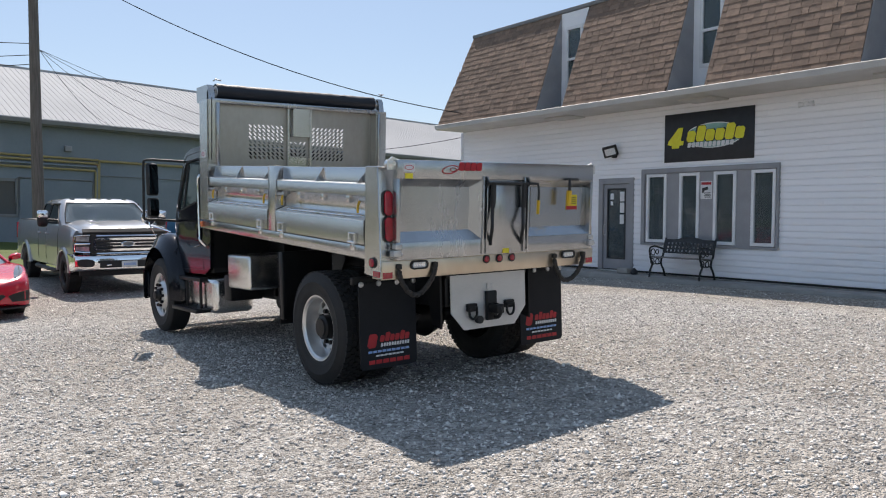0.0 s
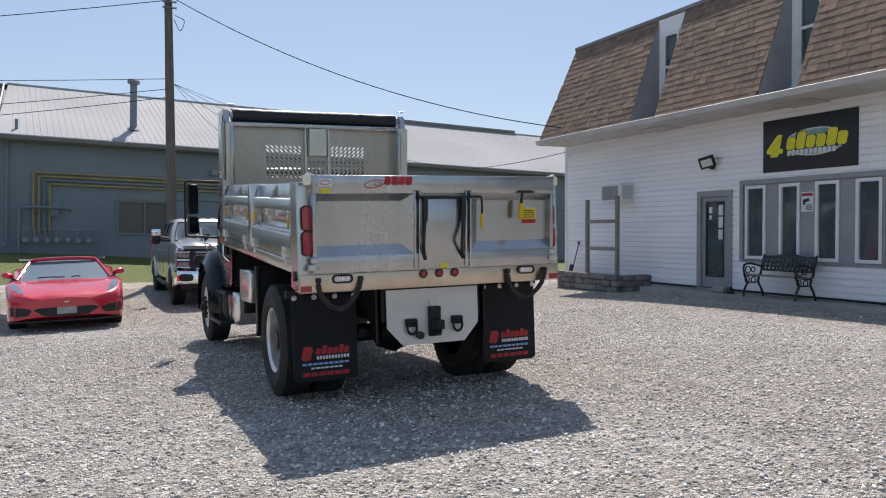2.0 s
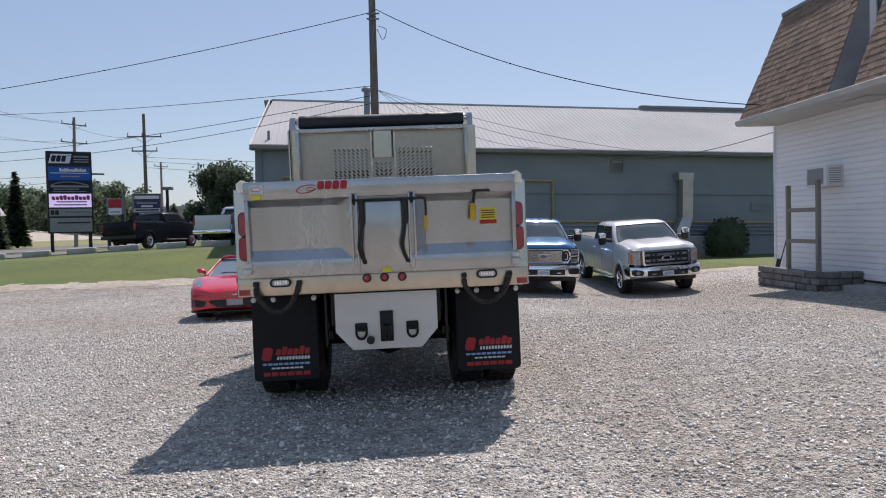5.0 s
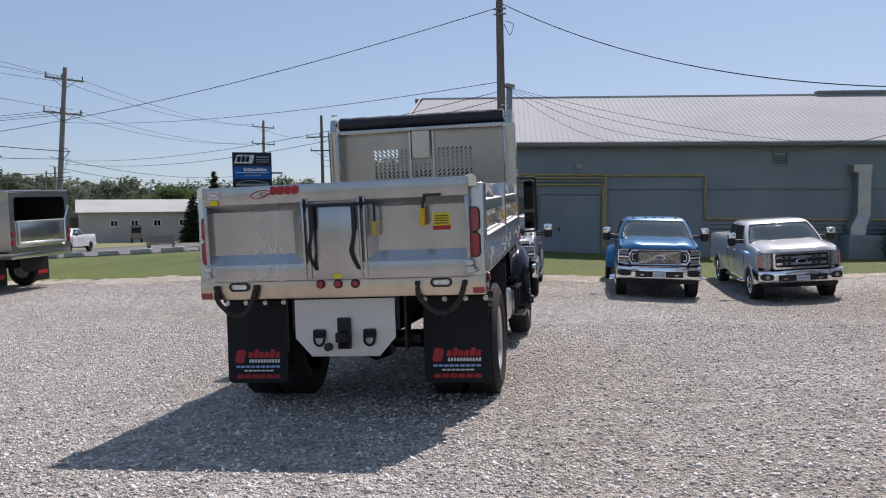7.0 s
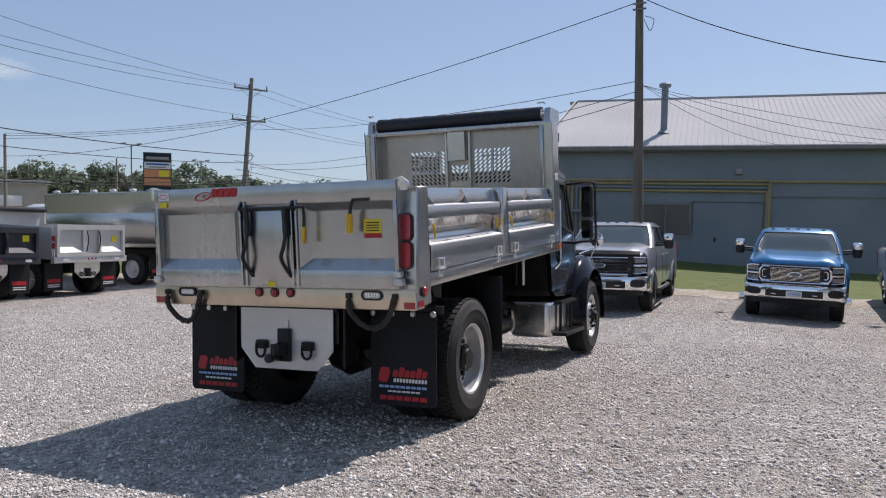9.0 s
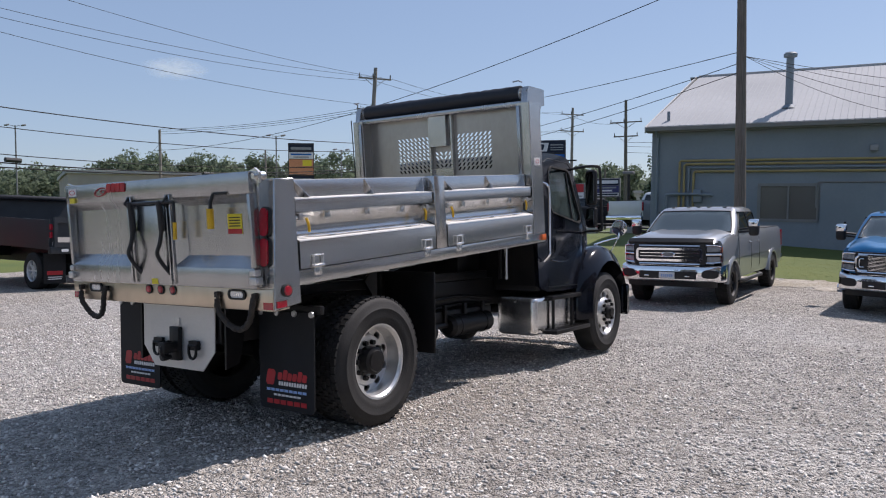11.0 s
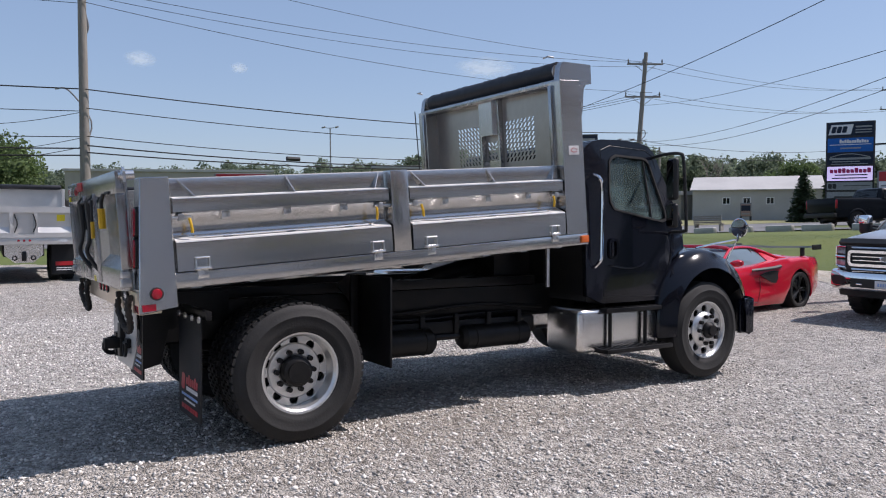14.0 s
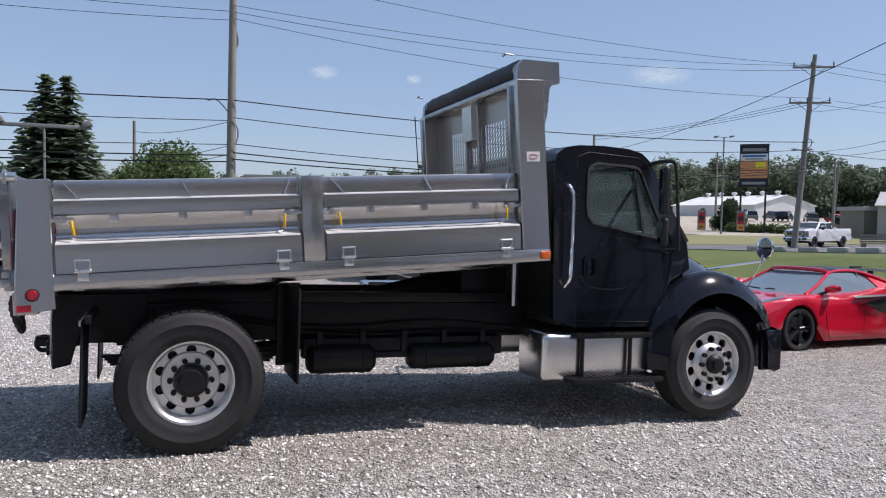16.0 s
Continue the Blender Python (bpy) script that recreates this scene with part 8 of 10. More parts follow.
        for pts in ([(-1.62, 0.78), (-1.60, 0.55), (-1.66, 0.20)], [(-1.66, 0.20), (-2.05, 0.185), (-2.4, 0.20)], [(-2.40, 0.20), (-2.5, 0.45), (-2.44, 0.66)]):
            tube(bm, [(s * (float(np.interp(z, [p[1] for p in car_section(y)[3:9]], [p[0] for p in car_section(y)[3:9]])) + 0.0005), y, z) for y, z in pts], 0.0045, 5)
        part_each("door_seam", bm, BLACK, car)
        bm = bmesh.new()
        loft(bm, [[(s * x, y + dy, z + dz) for dy, dz in ((0.0, -k), (0.05 * q, -k * 0.6), (0.06 * q, k * 0.5), (0.0, k), (-0.07 * q, k * 0.7), (-0.08 * q, -k * 0.6))] for x, y, z, k, q in ((0.86, -1.66, 0.915, 0.025, 0.5), (0.91, -1.66, 0.93, 0.055, 1), (1.00, -1.68, 0.94, 0.065, 1), (1.06, -1.71, 0.94, 0.045, 0.7))])
        mirror = part("mirror", bm, RED_PAINT, car, "", 60)
        bm = bmesh.new()
        tube(bm, [(s * 0.79, -1.55, 0.83), (s * 0.90, -1.66, 0.885)], 0.022, 6)
        part("mirror_stalk", bm, BLACK, mirror)
        # swept lamp on the fender
        bm = bmesh.new()
        lamp = []
        for y, x0, x1 in ((-0.13, 0.665, 0.70), (-0.22, 0.675, 0.77), (-0.36, 0.70, 0.83), (-0.52, 0.735, 0.865), (-0.66, 0.775, 0.88), (-0.80, 0.83, 0.885)):
            lamp.append([(s * x, y, car_top(x, y) + dz) for x, dz in ((x0, 0.006), ((x0 + x1) / 2, 0.012), (x1, 0.006), (x1, -0.03), (x0, -0.03))])
        loft(bm, lamp)
        part("headlamp", bm, CAR_LENS, car, "slim swept clear headlamp", 50)
        xs = [s * v for v in (0.545, 0.60, 0.66, 0.72, 0.78, 0.83, 0.87, 0.90)]
        nose_piece("nose_intake", xs, ([0.545, 0.60, 0.90], [0.38, 0.295, 0.285]), ([0.545, 0.66, 0.90], [0.40, 0.435, 0.47]), BLACK, car, 0.006)
        nose_piece("intake_lip", xs, ([0.545, 0.66, 0.90], [0.40, 0.435, 0.47]), ([0.545, 0.66, 0.90], [0.415, 0.457, 0.495]), RED_PAINT, car, 0.03)
        for cy, r in CAR_AXLES:
            bm = bmesh.new()
            lathe(bm, [(r + 0.036, 0.655), (r + 0.036, 0.925)], (0, cy, r), "x", 36, 0, s, False)
            lathe(bm, [(r + 0.03, 0.665), (0.001, 0.665)], (0, cy, r), "x", 36, 0, s, False)
            part("wheel_well", bm, BLACK, car)
            bm = bmesh.new()
            lathe(bm, [(r * 0.79, 0.925), (r * 0.81, 0.937), (r * 0.94, 0.942), (r - 0.004, 0.925), (r - 0.002, 0.90), (r - 0.002, 0.70), (r * 0.8, 0.69)], (0, cy, r), "x", 40, 0, s, False)
            w = part("wheel", bm, RUBBER, car)
            bm = bmesh.new()
            lathe(bm, [(r * 0.74, 0.80), (r * 0.75, 0.925), (r * 0.765, 0.934), (r * 0.80, 0.932), (r * 0.80, 0.92)], (0, cy, r), "x", 40, 0, s, False)
            lathe(bm, [(r * 0.19, 0.86), (r * 0.17, 0.90), (0.001, 0.905)], (0, cy, r), "x", 16, 0, s, False)
            for k in range(10):
                x0, x1 = sorted((s * 0.87, s * 0.905))
                a = 2 * math.pi * (k // 2) / 5 + (0.13 if k % 2 else -0.13) + 0.3
                box(bm, x0, x1, -0.02, 0.02, r * 0.10, r * 0.76, 0.006, 1, Matrix.Translation((0, cy, r)) @ Matrix.Rotation(a, 4, "X"))
            rim = part("rim", bm, CAR_RIM, w, "dark split-spoke rim")
            bm = bmesh.new()
            lathe(bm, [(r * 0.56, 0.83), (r * 0.2, 0.83)], (0, cy, r), "x", 30, 0, s, False)
            part("brake_disc", bm, STEEL, rim)
    xs = list(np.linspace(-0.50, 0.50, 15))
    nose_piece("grille", xs, ([0, 0.34, 0.50], [0.265, 0.275, 0.38]), ([0, 0.40, 0.50], [0.43, 0.43, 0.405]), BLACK, car, 0.006, "wide black lower grille")
    nose_piece("nose_lip", list(np.linspace(-0.62, 0.62, 17)), ([0, 0.46, 0.62], [0.43, 0.43, 0.44]), ([0, 0.46, 0.62], [0.455, 0.46, 0.475]), RED_PAINT, car, 0.028)
    bm = bmesh.new()
    box(bm, -0.155, 0.155, 0.04, 0.055, 0.31, 0.44, 0.004)
    part("number_plate", bm, PALE_CONCRETE, car, "plain pale number plate")
    bm = bmesh.new()
    tube(bm, [(-0.04, 0.04, 0.525), (0.0, 0.045, 0.505), (0.04, 0.04, 0.525)], 0.009, 5)
    part("badge", bm, CHROME, car)
    bm = bmesh.new()
    loft(bm, [[(x, car_nose(x) + 0.04, 0.185), (x, car_nose(x) + 0.04, 0.205), (x, car_nose(x) - 0.12, 0.225), (x, car_nose(x) - 0.12, 0.17)] for x in (-0.9, -0.84, -0.75, -0.6, -0.4, 0, 0.4, 0.6, 0.75, 0.84, 0.9)])
    part("front_splitter", bm, BLACK, car)
    return car


sports_car(front_pose(0.98, 13.97, 184, 2.3))


# ---- the row of other dump trucks ----
def small_dump(m, tone, tone_label, cab_paint, h=0.75):
    t = thing("dump_truck", tone_label, "dump truck", m, "row of parked dump trucks")
    bm = bmesh.new()
    plate(bm, [(0.0, 1.05), (3.6, 1.15), (3.6, 2.40), (3.4, 2.40), (3.4, 1.15 + h), (0, 1.05 + h)], [], on_x(0), -1.2, -1.12)
    plate(bm, [(0.0, 1.05), (3.6, 1.15), (3.6, 2.40), (3.4, 2.40), (3.4, 1.15 + h), (0, 1.05 + h)], [], on_x(0), 1.12, 1.2)
    box(bm, -1.12, 1.12, 0.0, 3.6, 1.1, 1.16)
    part("load_body", bm, tone, t)
    bm = bmesh.new()
    box(bm, -1.12, 1.12, 3.44, 3.5, 1.16, 2.40)
    part("headboard", bm, tone, t)
    bm = bmesh.new()
    box(bm, -1.1, 1.1, 3.2, 3.5, 2.37, 2.50, 0.05)
    part("tarp_roll", bm, TARP, t)
    bm = bmesh.new()
    plate(bm, rect(-1.12, 1.12, 1.12, 1.10 + h + 0.02), [rect(-1.04, -0.30, 1.24, h + 0.98), rect(-0.22, 0.22, 1.2, h + 0.98), rect(0.30, 1.04, 1.24, h + 0.98)], on_y(-0.06), -0.06, 0.02)
    box(bm, -1.1, 1.1, -0.03, 0.0, 1.13, 1.1 + h)
    plate(bm, [(-0.11, 1.24), (-0.03, 1.24), (-0.03, 1.38)], [], lambda u, v, w: Vector((w, u, v)), -1.04, -0.30)
    plate(bm, [(-0.11, 1.24), (-0.03, 1.24), (-0.03, 1.38)], [], lambda u, v, w: Vector((w, u, v)), 0.30, 1.04)
    part("tailgate", bm, tone, t)
    bm = bmesh.new()
    box(bm, -1.2, 1.2, -0.1, 0.05, 0.95, 1.12, 0.01)
    part("rear_sill", bm, tone, t)
    for x in (-0.85, 0.85):
        bm = bmesh.new()
        plate(bm, rect(x - 0.09, x + 0.09, 1.0, 1.07, 0.03), [], on_y(-0.1), -0.012, 0.0)
        part("reverse_lamp", bm, WHITE_LENS, t)
    for x in (-0.12, 0.0, 0.12):
        bm = bmesh.new()
        lathe(bm, [(0.001, 0.015), (0.03, 0.0)], (x, -0.1, 1.05), "y", 12, 0, -1)
        part("clearance_lamp", bm, RED_LENS, t)
    bm = bmesh.new()
    for x in (-0.2, 0.2):
        tube(bm, curve_pts([(x, -0.14, h + 0.95), (x + 0.06, -0.13, h + 0.7), (x, -0.12, 1.25)], 4), 0.016, 6)
    part_each("rubber_strap", bm, BLACK, t)
    bm = bmesh.new()
    box(bm, 0.72, 0.9, -0.045, -0.03, 1.52, 1.68)
    part("warning_label", bm, YELLOW_LABEL, t)
    bm = bmesh.new()
    plate(bm, [(-0.42, 0.95), (-0.42, 0.7), (-0.2, 0.5), (0.2, 0.5), (0.42, 0.7), (0.42, 0.95)], [], on_y(0.1), -0.01, 0.01)
    part("hitch_plate", bm, ALU_BRIGHT, t)
    bm = bmesh.new()
    box(bm, -0.05, 0.05, 0.0, 0.09, 0.55, 0.78, 0.01)
    for x in (-0.2, 0.2):
        tube(bm, [(x + 0.05 * math.cos(a), 0.06, 0.62 + 0.05 * math.sin(a)) for a in (2 * math.pi * k / 10 for k in range(11))], 0.014, 6)
    part("pintle_hook", bm, CHASSIS, t)
    for s in (-1, 1):
        c = s * 0.9
        bm = bmesh.new()
        plate(bm, rect(c - 0.28, c + 0.28, 0.18, 0.95), [], on_y(0.32), -0.006, 0.006)
        f = part("mud_flap", bm, FLAP, t)
        bm = bmesh.new()
        box(bm, c - 0.2, c + 0.2, 0.308, 0.313, 0.40, 0.50)
        part_each("printed_bar", bm, RED_INK, f)
        bm = bmesh.new()
        for k in range(2):
            box(bm, c - 0.18, c + 0.18, 0.308, 0.313, 0.33 - k * 0.05, 0.355 - k * 0.05)
        part_each("printed_bar", bm, WHITE_INK, f)
        for z in (1.42, 1.62):
            bm = bmesh.new()
            plate(bm, rect(s * 1.16 - 0.035, s * 1.16 + 0.035, z - 0.08, z + 0.08, 0.03), [], on_y(0.0), -0.03, 0.0)
            part("tail_lamp", bm, RED_LENS, t)
        for cy in (1.0, 5.3):
            road_wheel(s * 0.88, cy, 0.48, 0.28, s, t, WHITE_PAINT if cy < 2 else ALU_BRIGHT, 8, 0.56)
        road_wheel(s * 0.58, 1.0, 0.48, 0.26, s, t, CHASSIS, 6, 0.56)
    bm = bmesh.new()
    box(bm, -0.45, 0.45, 0.2, 5.6, 0.65, 1.05, 0.03)
    part("chassis", bm, CHASSIS, t)
    bm = bmesh.new()
    loft(bm, [[(w, f, z), (w, r, z), (-w, r, z), (-w, f, z)] for z, w, f, r in ((0.8, 1.05, 5.0, 3.75), (1.6, 1.05, 5.0, 3.75), (2.3, 0.95, 4.65, 3.8), (2.38, 0.8, 4.5, 3.95))])
    box(bm, -0.85, 0.85, 5.0, 5.95, 0.8, 1.5, 0.12, 3)
    part("cab", bm, cab_paint, t)
    for s in (-1, 1):
        bm = bmesh.new()
        plate(bm, [(4.0, 1.65), (4.85, 1.6), (4.6, 2.2), (4.0, 2.2)], [], lambda u, v, w: Vector((s * (np.interp(v, [1.6, 2.3], [1.05, 0.95]) + 0.004 + w), u, v)), 0.0, 0.01)
        part("side_glass", bm, GLASS_DARK, t)
        bm = bmesh.new()
        box(bm, s * 1.35 - 0.09, s * 1.35 + 0.09, 4.7, 4.76, 1.6, 2.1, 0.03)
        tube(bm, [(s * 1.0, 4.7, 2.15), (s * 1.35, 4.73, 2.12)], 0.015, 6)
        part("mirror", bm, BLACK, t)
    return t


def rear_pose(x, y, heading):
    h = radians(heading)
    m = ground_pose(x - math.sin(h) * 2.5, y + math.cos(h) * 2.5, heading, 4.0, 1.6)
    return m @ Matrix.Translation((0, -2.5, 0))


DARK_STEEL = material("dark_painted_steel", (0.018, 0.022, 0.028), (0.03, 0.034, 0.04), 0.4, 0.0, 3, 40, 0.05)
small_dump(rear_pose(-10.3, 15.55, 90), ALU_MID, "dump truck with a bright aluminium body and pale cab", WHITE_PAINT, 0.88)
small_dump(rear_pose(-9.9, 12.45, 90), DARK_STEEL, "dump truck with a black steel body", DARK_PAINT)
small_dump(rear_pose(-10.4, 8.4, 90), DARK_STEEL, "dump truck with a dark steel body and red cab", RED_PAINT)
small_dump(rear_pose(-10.5, 5.2, 90), ALU_MID, "dump truck with an aluminium body facing the road", WHITE_PAINT)
small_dump(rear_pose(-10.2, 1.9, 90), DARK_STEEL, "dump truck with a black body and yellow label", DARK_PAINT)


def big_dump(m):
    t = thing("dump_truck", "large dump truck with a tall smooth aluminium body", "dump truck", m, "row of parked dump trucks")
    bm = bmesh.new()
    for s in (-1, 1):
        box(bm, min(s * 1.17, s * 1.25), max(s * 1.17, s * 1.25), 0.12, 5.6, 1.25, 3.0)
    box(bm, -1.17, 1.17, 0.3, 5.6, 1.25, 1.32)
    box(bm, -1.17, 1.17, 5.5, 5.6, 1.32, 3.0)
    part("load_body", bm, ALU_SIDE, t, "smooth aluminium body")
    for s in (-1, 1):
        bm = bmesh.new()
        box(bm, min(s * 1.253, s * 1.275), max(s * 1.253, s * 1.275), 0.42, 5.5, 1.36, 2.36, 0.01)
        part("side_skin", bm, ALU_SIDE, t)
    bm = bmesh.new()
    box(bm, -1.25, 1.25, 0.0, 5.6, 2.97, 3.05, 0.02)
    part("top_rail", bm, ALU_SIDE, t)
    # rear frame round the open upper half
    bm = bmesh.new()
    plate(bm, rect(-1.27, 1.27, 1.2, 2.97), [rect(-1.08, 1.08, 1.34, 2.84, 0.14)], on_y(0.06), -0.06, 0.06)
    part("rear_frame", bm, ALU_SIDE, t)
    bm = bmesh.new()
    box(bm, -1.1, 1.1, 0.02, 0.06, 1.3, 2.12, 0.006)
    part("tailgate", bm, ALU_SIDE, t)
    bm = bmesh.new()
    tube(bm, [(-0.98, -0.03, 1.46), (1.0, -0.03, 1.46)], 0.035)
    tube(bm, [(-1.06, -0.03, 2.12), (1.0, -0.03, 2.12)], 0.03)
    tube(bm, [(-0.96, -0.03, 1.4), (-0.96, -0.03, 2.14)], 0.028)
    tube(bm, [(1.0, -0.03, 1.4), (1.0, -0.03, 2.12), (1.2, -0.03, 2.55)], 0.028)
    part_each("gate_bar", bm, ALU_BRIGHT, t)
    bm = bmesh.new()
    box(bm, -1.25, 1.25, 0.0, 0.45, 1.02, 1.19, 0.01)
    part("rear_sill", bm, ALU_SIDE, t)
    bm = bmesh.new()
    box(bm, -0.45, 0.45, 0.6, 8.5, 0.7, 1.15, 0.03)
    part("chassis", bm, CHASSIS, t)
    bm = bmesh.new()
    plate(bm, [(-0.42, 1.0), (-0.42, 0.75), (-0.2, 0.55), (0.2, 0.55), (0.42, 0.75), (0.42, 1.0)], [], on_y(0.5), -0.01, 0.01)
    part("hitch_plate", bm, CHASSIS, t)
    for s in (-1, 1):
        for cy in (1.6, 2.95, 7.7):
            w = road_wheel(s * 0.90, cy, 0.52, 0.28, s, t, WHITE_PAINT, 0, 0.56)
            bm = bmesh.new()
            lathe(bm, [(0.275, 0.19), (0.25, 0.15), (0.15, 0.17), (0.12, 0.20), (0.10, 0.30), (0.001, 0.31)], (s * 0.90, cy, 0.52), "x", 28, 0, s)
            part("wheel_disc", bm, WHITE_PAINT, w, "plain white steel disc")
        bm = bmesh.new()
        plate(bm, rect(s * 0.9 - 0.28, s * 0.9 + 0.28, 0.2, 1.0), [], on_y(0.8), -0.006, 0.006)
        f = part("mud_flap", bm, FLAP, t)
        bm = bmesh.new()
        box(bm, s * 0.9 - 0.2, s * 0.9 + 0.2, 0.788, 0.793, 0.40, 0.52)
        part_each("printed_bar", bm, RED_INK, f)
        for z in (1.5, 1.75):
            bm = bmesh.new()
            box(bm, s * 1.2 - 0.04, s * 1.2 + 0.04, -0.03, -0.002, z - 0.09, z + 0.09, 0.02)
            part("tail_lamp", bm, RED_LENS, t)
    bm = bmesh.new()
    loft(bm, [[(w, f, z), (w, r, z), (-w, r, z), (-w, f, z)] for z, w, f, r in ((0.9, 1.1, 7.2, 5.85), (1.8, 1.1, 7.2, 5.85), (2.6, 1.0, 6.9, 5.9), (2.7, 0.85, 6.7, 6.05))])
    box(bm, -0.9, 0.9, 7.2, 8.6, 0.85, 1.7, 0.15, 3)
    part("cab", bm, WHITE_PAINT, t)
    bm = bmesh.new()
    for k in range(6):
        lathe(bm, [(0.10, 0.0), (0.12, 0.05), (0.10, 0.09), (0.001, 0.1)], (-1.2, 0.5 + k * 0.9, 3.05), "z", 12)
    part_each("roof_bow_end", bm, WHITE_PAINT, t)
    return t


big_dump(rear_pose(-10.4, 19.8, 90))

# ---- roads, kerb blocks ----
tagged(sheet("road", np.arange(-37, -27.4, 1.2), np.arange(-160, 160, 4.0), 0.01, ASPHALT), "grey asphalt street", "road", kind="structure")
tagged(sheet("parking_lot", np.arange(-27.5, 0.6, 1.0), np.arange(36.2, 56, 1.0), 0.012, ASPHALT, lambda x, y: not (x > -3.2 and y < 38)), "worn asphalt parking lot", "parking lot", kind="structure")
tagged(sheet("far_verge", np.arange(-64, -37.2, 4.4), np.arange(-160, 160, 8.0), 0.015, FAR_GRASS), "dry yellowish roadside grass", "grass", kind="structure")
tagged(sheet("far_lot", [-200, -130, -90, -64], [64, 90, 130, 200], 0.0, DIRT), "pale dusty lot in front of the far white building", "parking lot", kind="structure")
rng = random.Random(21)
bm = B()
box(bm, -0.68, 0.68, -0.13, 0.13, -0.05, 0.26, 0.05, 2)
block = thing("kerb_block", "pale concrete parking kerb block on the grass edge", "kerb block", ground_pose(-2.7, 35.0, 0), "row of kerb blocks")
part("block", bm, PALE_CONCRETE, block)
for k in range(1, 11):
    x, y = -2.7 - 2.15 * k, 35.0 + (0.05 * k if k < 4 else 0.15 + 0.22 * (k - 3)) + rng.uniform(-0.2, 0.2)
    copy_thing(block, ground_pose(x, y, rng.uniform(-12, 8)))
bench2 = thing("wooden_bench", "weathered wooden bench by the street", "bench", ground_pose(-19.0, 40.0, 200))
for k in range(4):
    bm = B()
    box(bm, -0.8, 0.8, 0.24, 0.28, 0.48 + k * 0.11, 0.57 + k * 0.11)
    part("back_slat", bm, OLD_WOOD, bench2)
bm = B()
box(bm, -0.8, 0.8, -0.2, 0.2, 0.42, 0.46)
part("seat", bm, OLD_WOOD, bench2)
for x in (-0.7, 0.7):
    bm = B()
    box(bm, x - 0.05, x + 0.05, -0.2, 0.28, 0.0, 0.42)
    part("leg", bm, OLD_WOOD, bench2)


# ---- poles and wires ----
def power_pole(label, base, top, r, arms=(), mat=POLE_WOOD, extra=(), group="power poles"):
    p = thing("utility_pole", label, "utility pole", Matrix.Translation(base), group)
    d = Vector(top) - Vector(base)
    bm = B()
    cyl(bm, (0, 0, -0.5), d, r * 1.25, r * 0.8, 14)
    part("shaft", bm, mat, p)
    for z, half, ang in arms:
        c = d * (z / d.z)
        q = Vector((math.cos(radians(ang)), math.sin(radians(ang)), 0))
        bm = B()
        m = Matrix.Translation(c) @ Matrix.Rotation(radians(ang), 4, "Z")
        box(bm, -half, half, -0.05, 0.05, -0.06, 0.06, 0.008, m=m)
        tube(bm, [c + q * half * 0.6 + Vector((0, 0, -0.05)), c + Vector((0, 0, -0.65))], 0.02, 5)
        tube(bm, [c - q * half * 0.6 + Vector((0, 0, -0.05)), c + Vector((0, 0, -0.65))], 0.02, 5)
        part("crossarm", bm, mat, p)
        for s in (-0.94, -0.12, 0.94):
            bm = B()
            lathe(bm, [(0.03, 0.0), (0.055, 0.06), (0.04, 0.10), (0.055, 0.15), (0.03, 0.30), (0.001, 0.31)], c + q * half * s + Vector((0, 0, 0.06)), "z", 8)
            part("insulator", bm, GREY_TRIM, p)
    for pts, rr in extra:
        bm = B()
        tube(bm, curve_pts(pts, 4), rr, 6)
        part("bracket", bm, GREY_TRIM, p)
    return p


NEAR = Vector((3.30, 23.9, gz(3.3, 23.9)))
near_pole = power_pole("dark brown wooden pole beside the grass", NEAR, (3.27, 23.95, 9.6), 0.135)
bm = B()
tube(bm, curve_pts([(0.16, 0, 8.05), (0.42, -0.06, 7.9), (0.30, 0, 7.6), (0.12, 0, 7.95)], 5), 0.012, 5)
for z in (8.25, 8.42):
    cyl(bm, (-0.2, -0.1, z), (0.2, -0.1, z), 0.03, n=8)
part("wire_clamp", bm, GREY_TRIM, near_pole)
FP0, FP1 = Vector((-30.0, 44.9, 0.0)), Vector((-29.15, 45.3, 12.7))
power_pole("tall leaning grey pole with two crossarms", FP0, FP1, 0.17, ((11.9, 1.3, 62), (9.6, 1.3, 62)), PALE_POLE_WOOD, (([(0.4, 0, 7.0), (0.9, 0.2, 7.2), (1.0, 0.2, 6.8), (0.5, 0.1, 6.4)], 0.03),))
P20, P21 = Vector((-33.4, 85.0, 0.0)), Vector((-33.4, 85.6, 14.4))
power_pole("distant grey pole with crossarms", P20, P21, 0.18, ((13.6, 1.6, 62), (11.6, 1.7, 62)), PALE_POLE_WOOD)
PB0, PB1 = Vector((-26.0, 8.25, 0.0)), Vector((-25.8, 8.35, 13.5))
power_pole("tall grey wooden pole by the street", PB0, PB1, 0.19, (), PALE_POLE_WOOD, (([(0.1, 0, 4.3), (-0.15, 0.35, 5.6), (-0.3, -0.5, 6.9), (-0.5, -1.0, 6.95)], 0.035), ([(0.05, 0.15, 9.2), (0.1, 0.3, 9.6), (0.1, 0.2, 10.2)], 0.05)))
PC0, PC1 = Vector((-52.6, 2.6, 0.0)), Vector((-52.4, 2.6, 8.6))
power_pole("thin distant grey pole", PC0, PC1, 0.14, (), PALE_POLE_WOOD)
power_pole("slim grey pole by the far building", (-43.5, 62.0, 0), (-43.5, 62.0, 7.6), 0.11, (), PALE_POLE_WOOD)
power_pole("slim grey pole by the far building", (-52.0, 70.5, 0), (-51.3, 70.5, 8.0), 0.11, (), PALE_POLE_WOOD)
power_pole("distant pole with a short arm", (-38, 128, 0), (-38, 128, 13), 0.2, ((12.3, 1.5, 62),), PALE_POLE_WOOD)
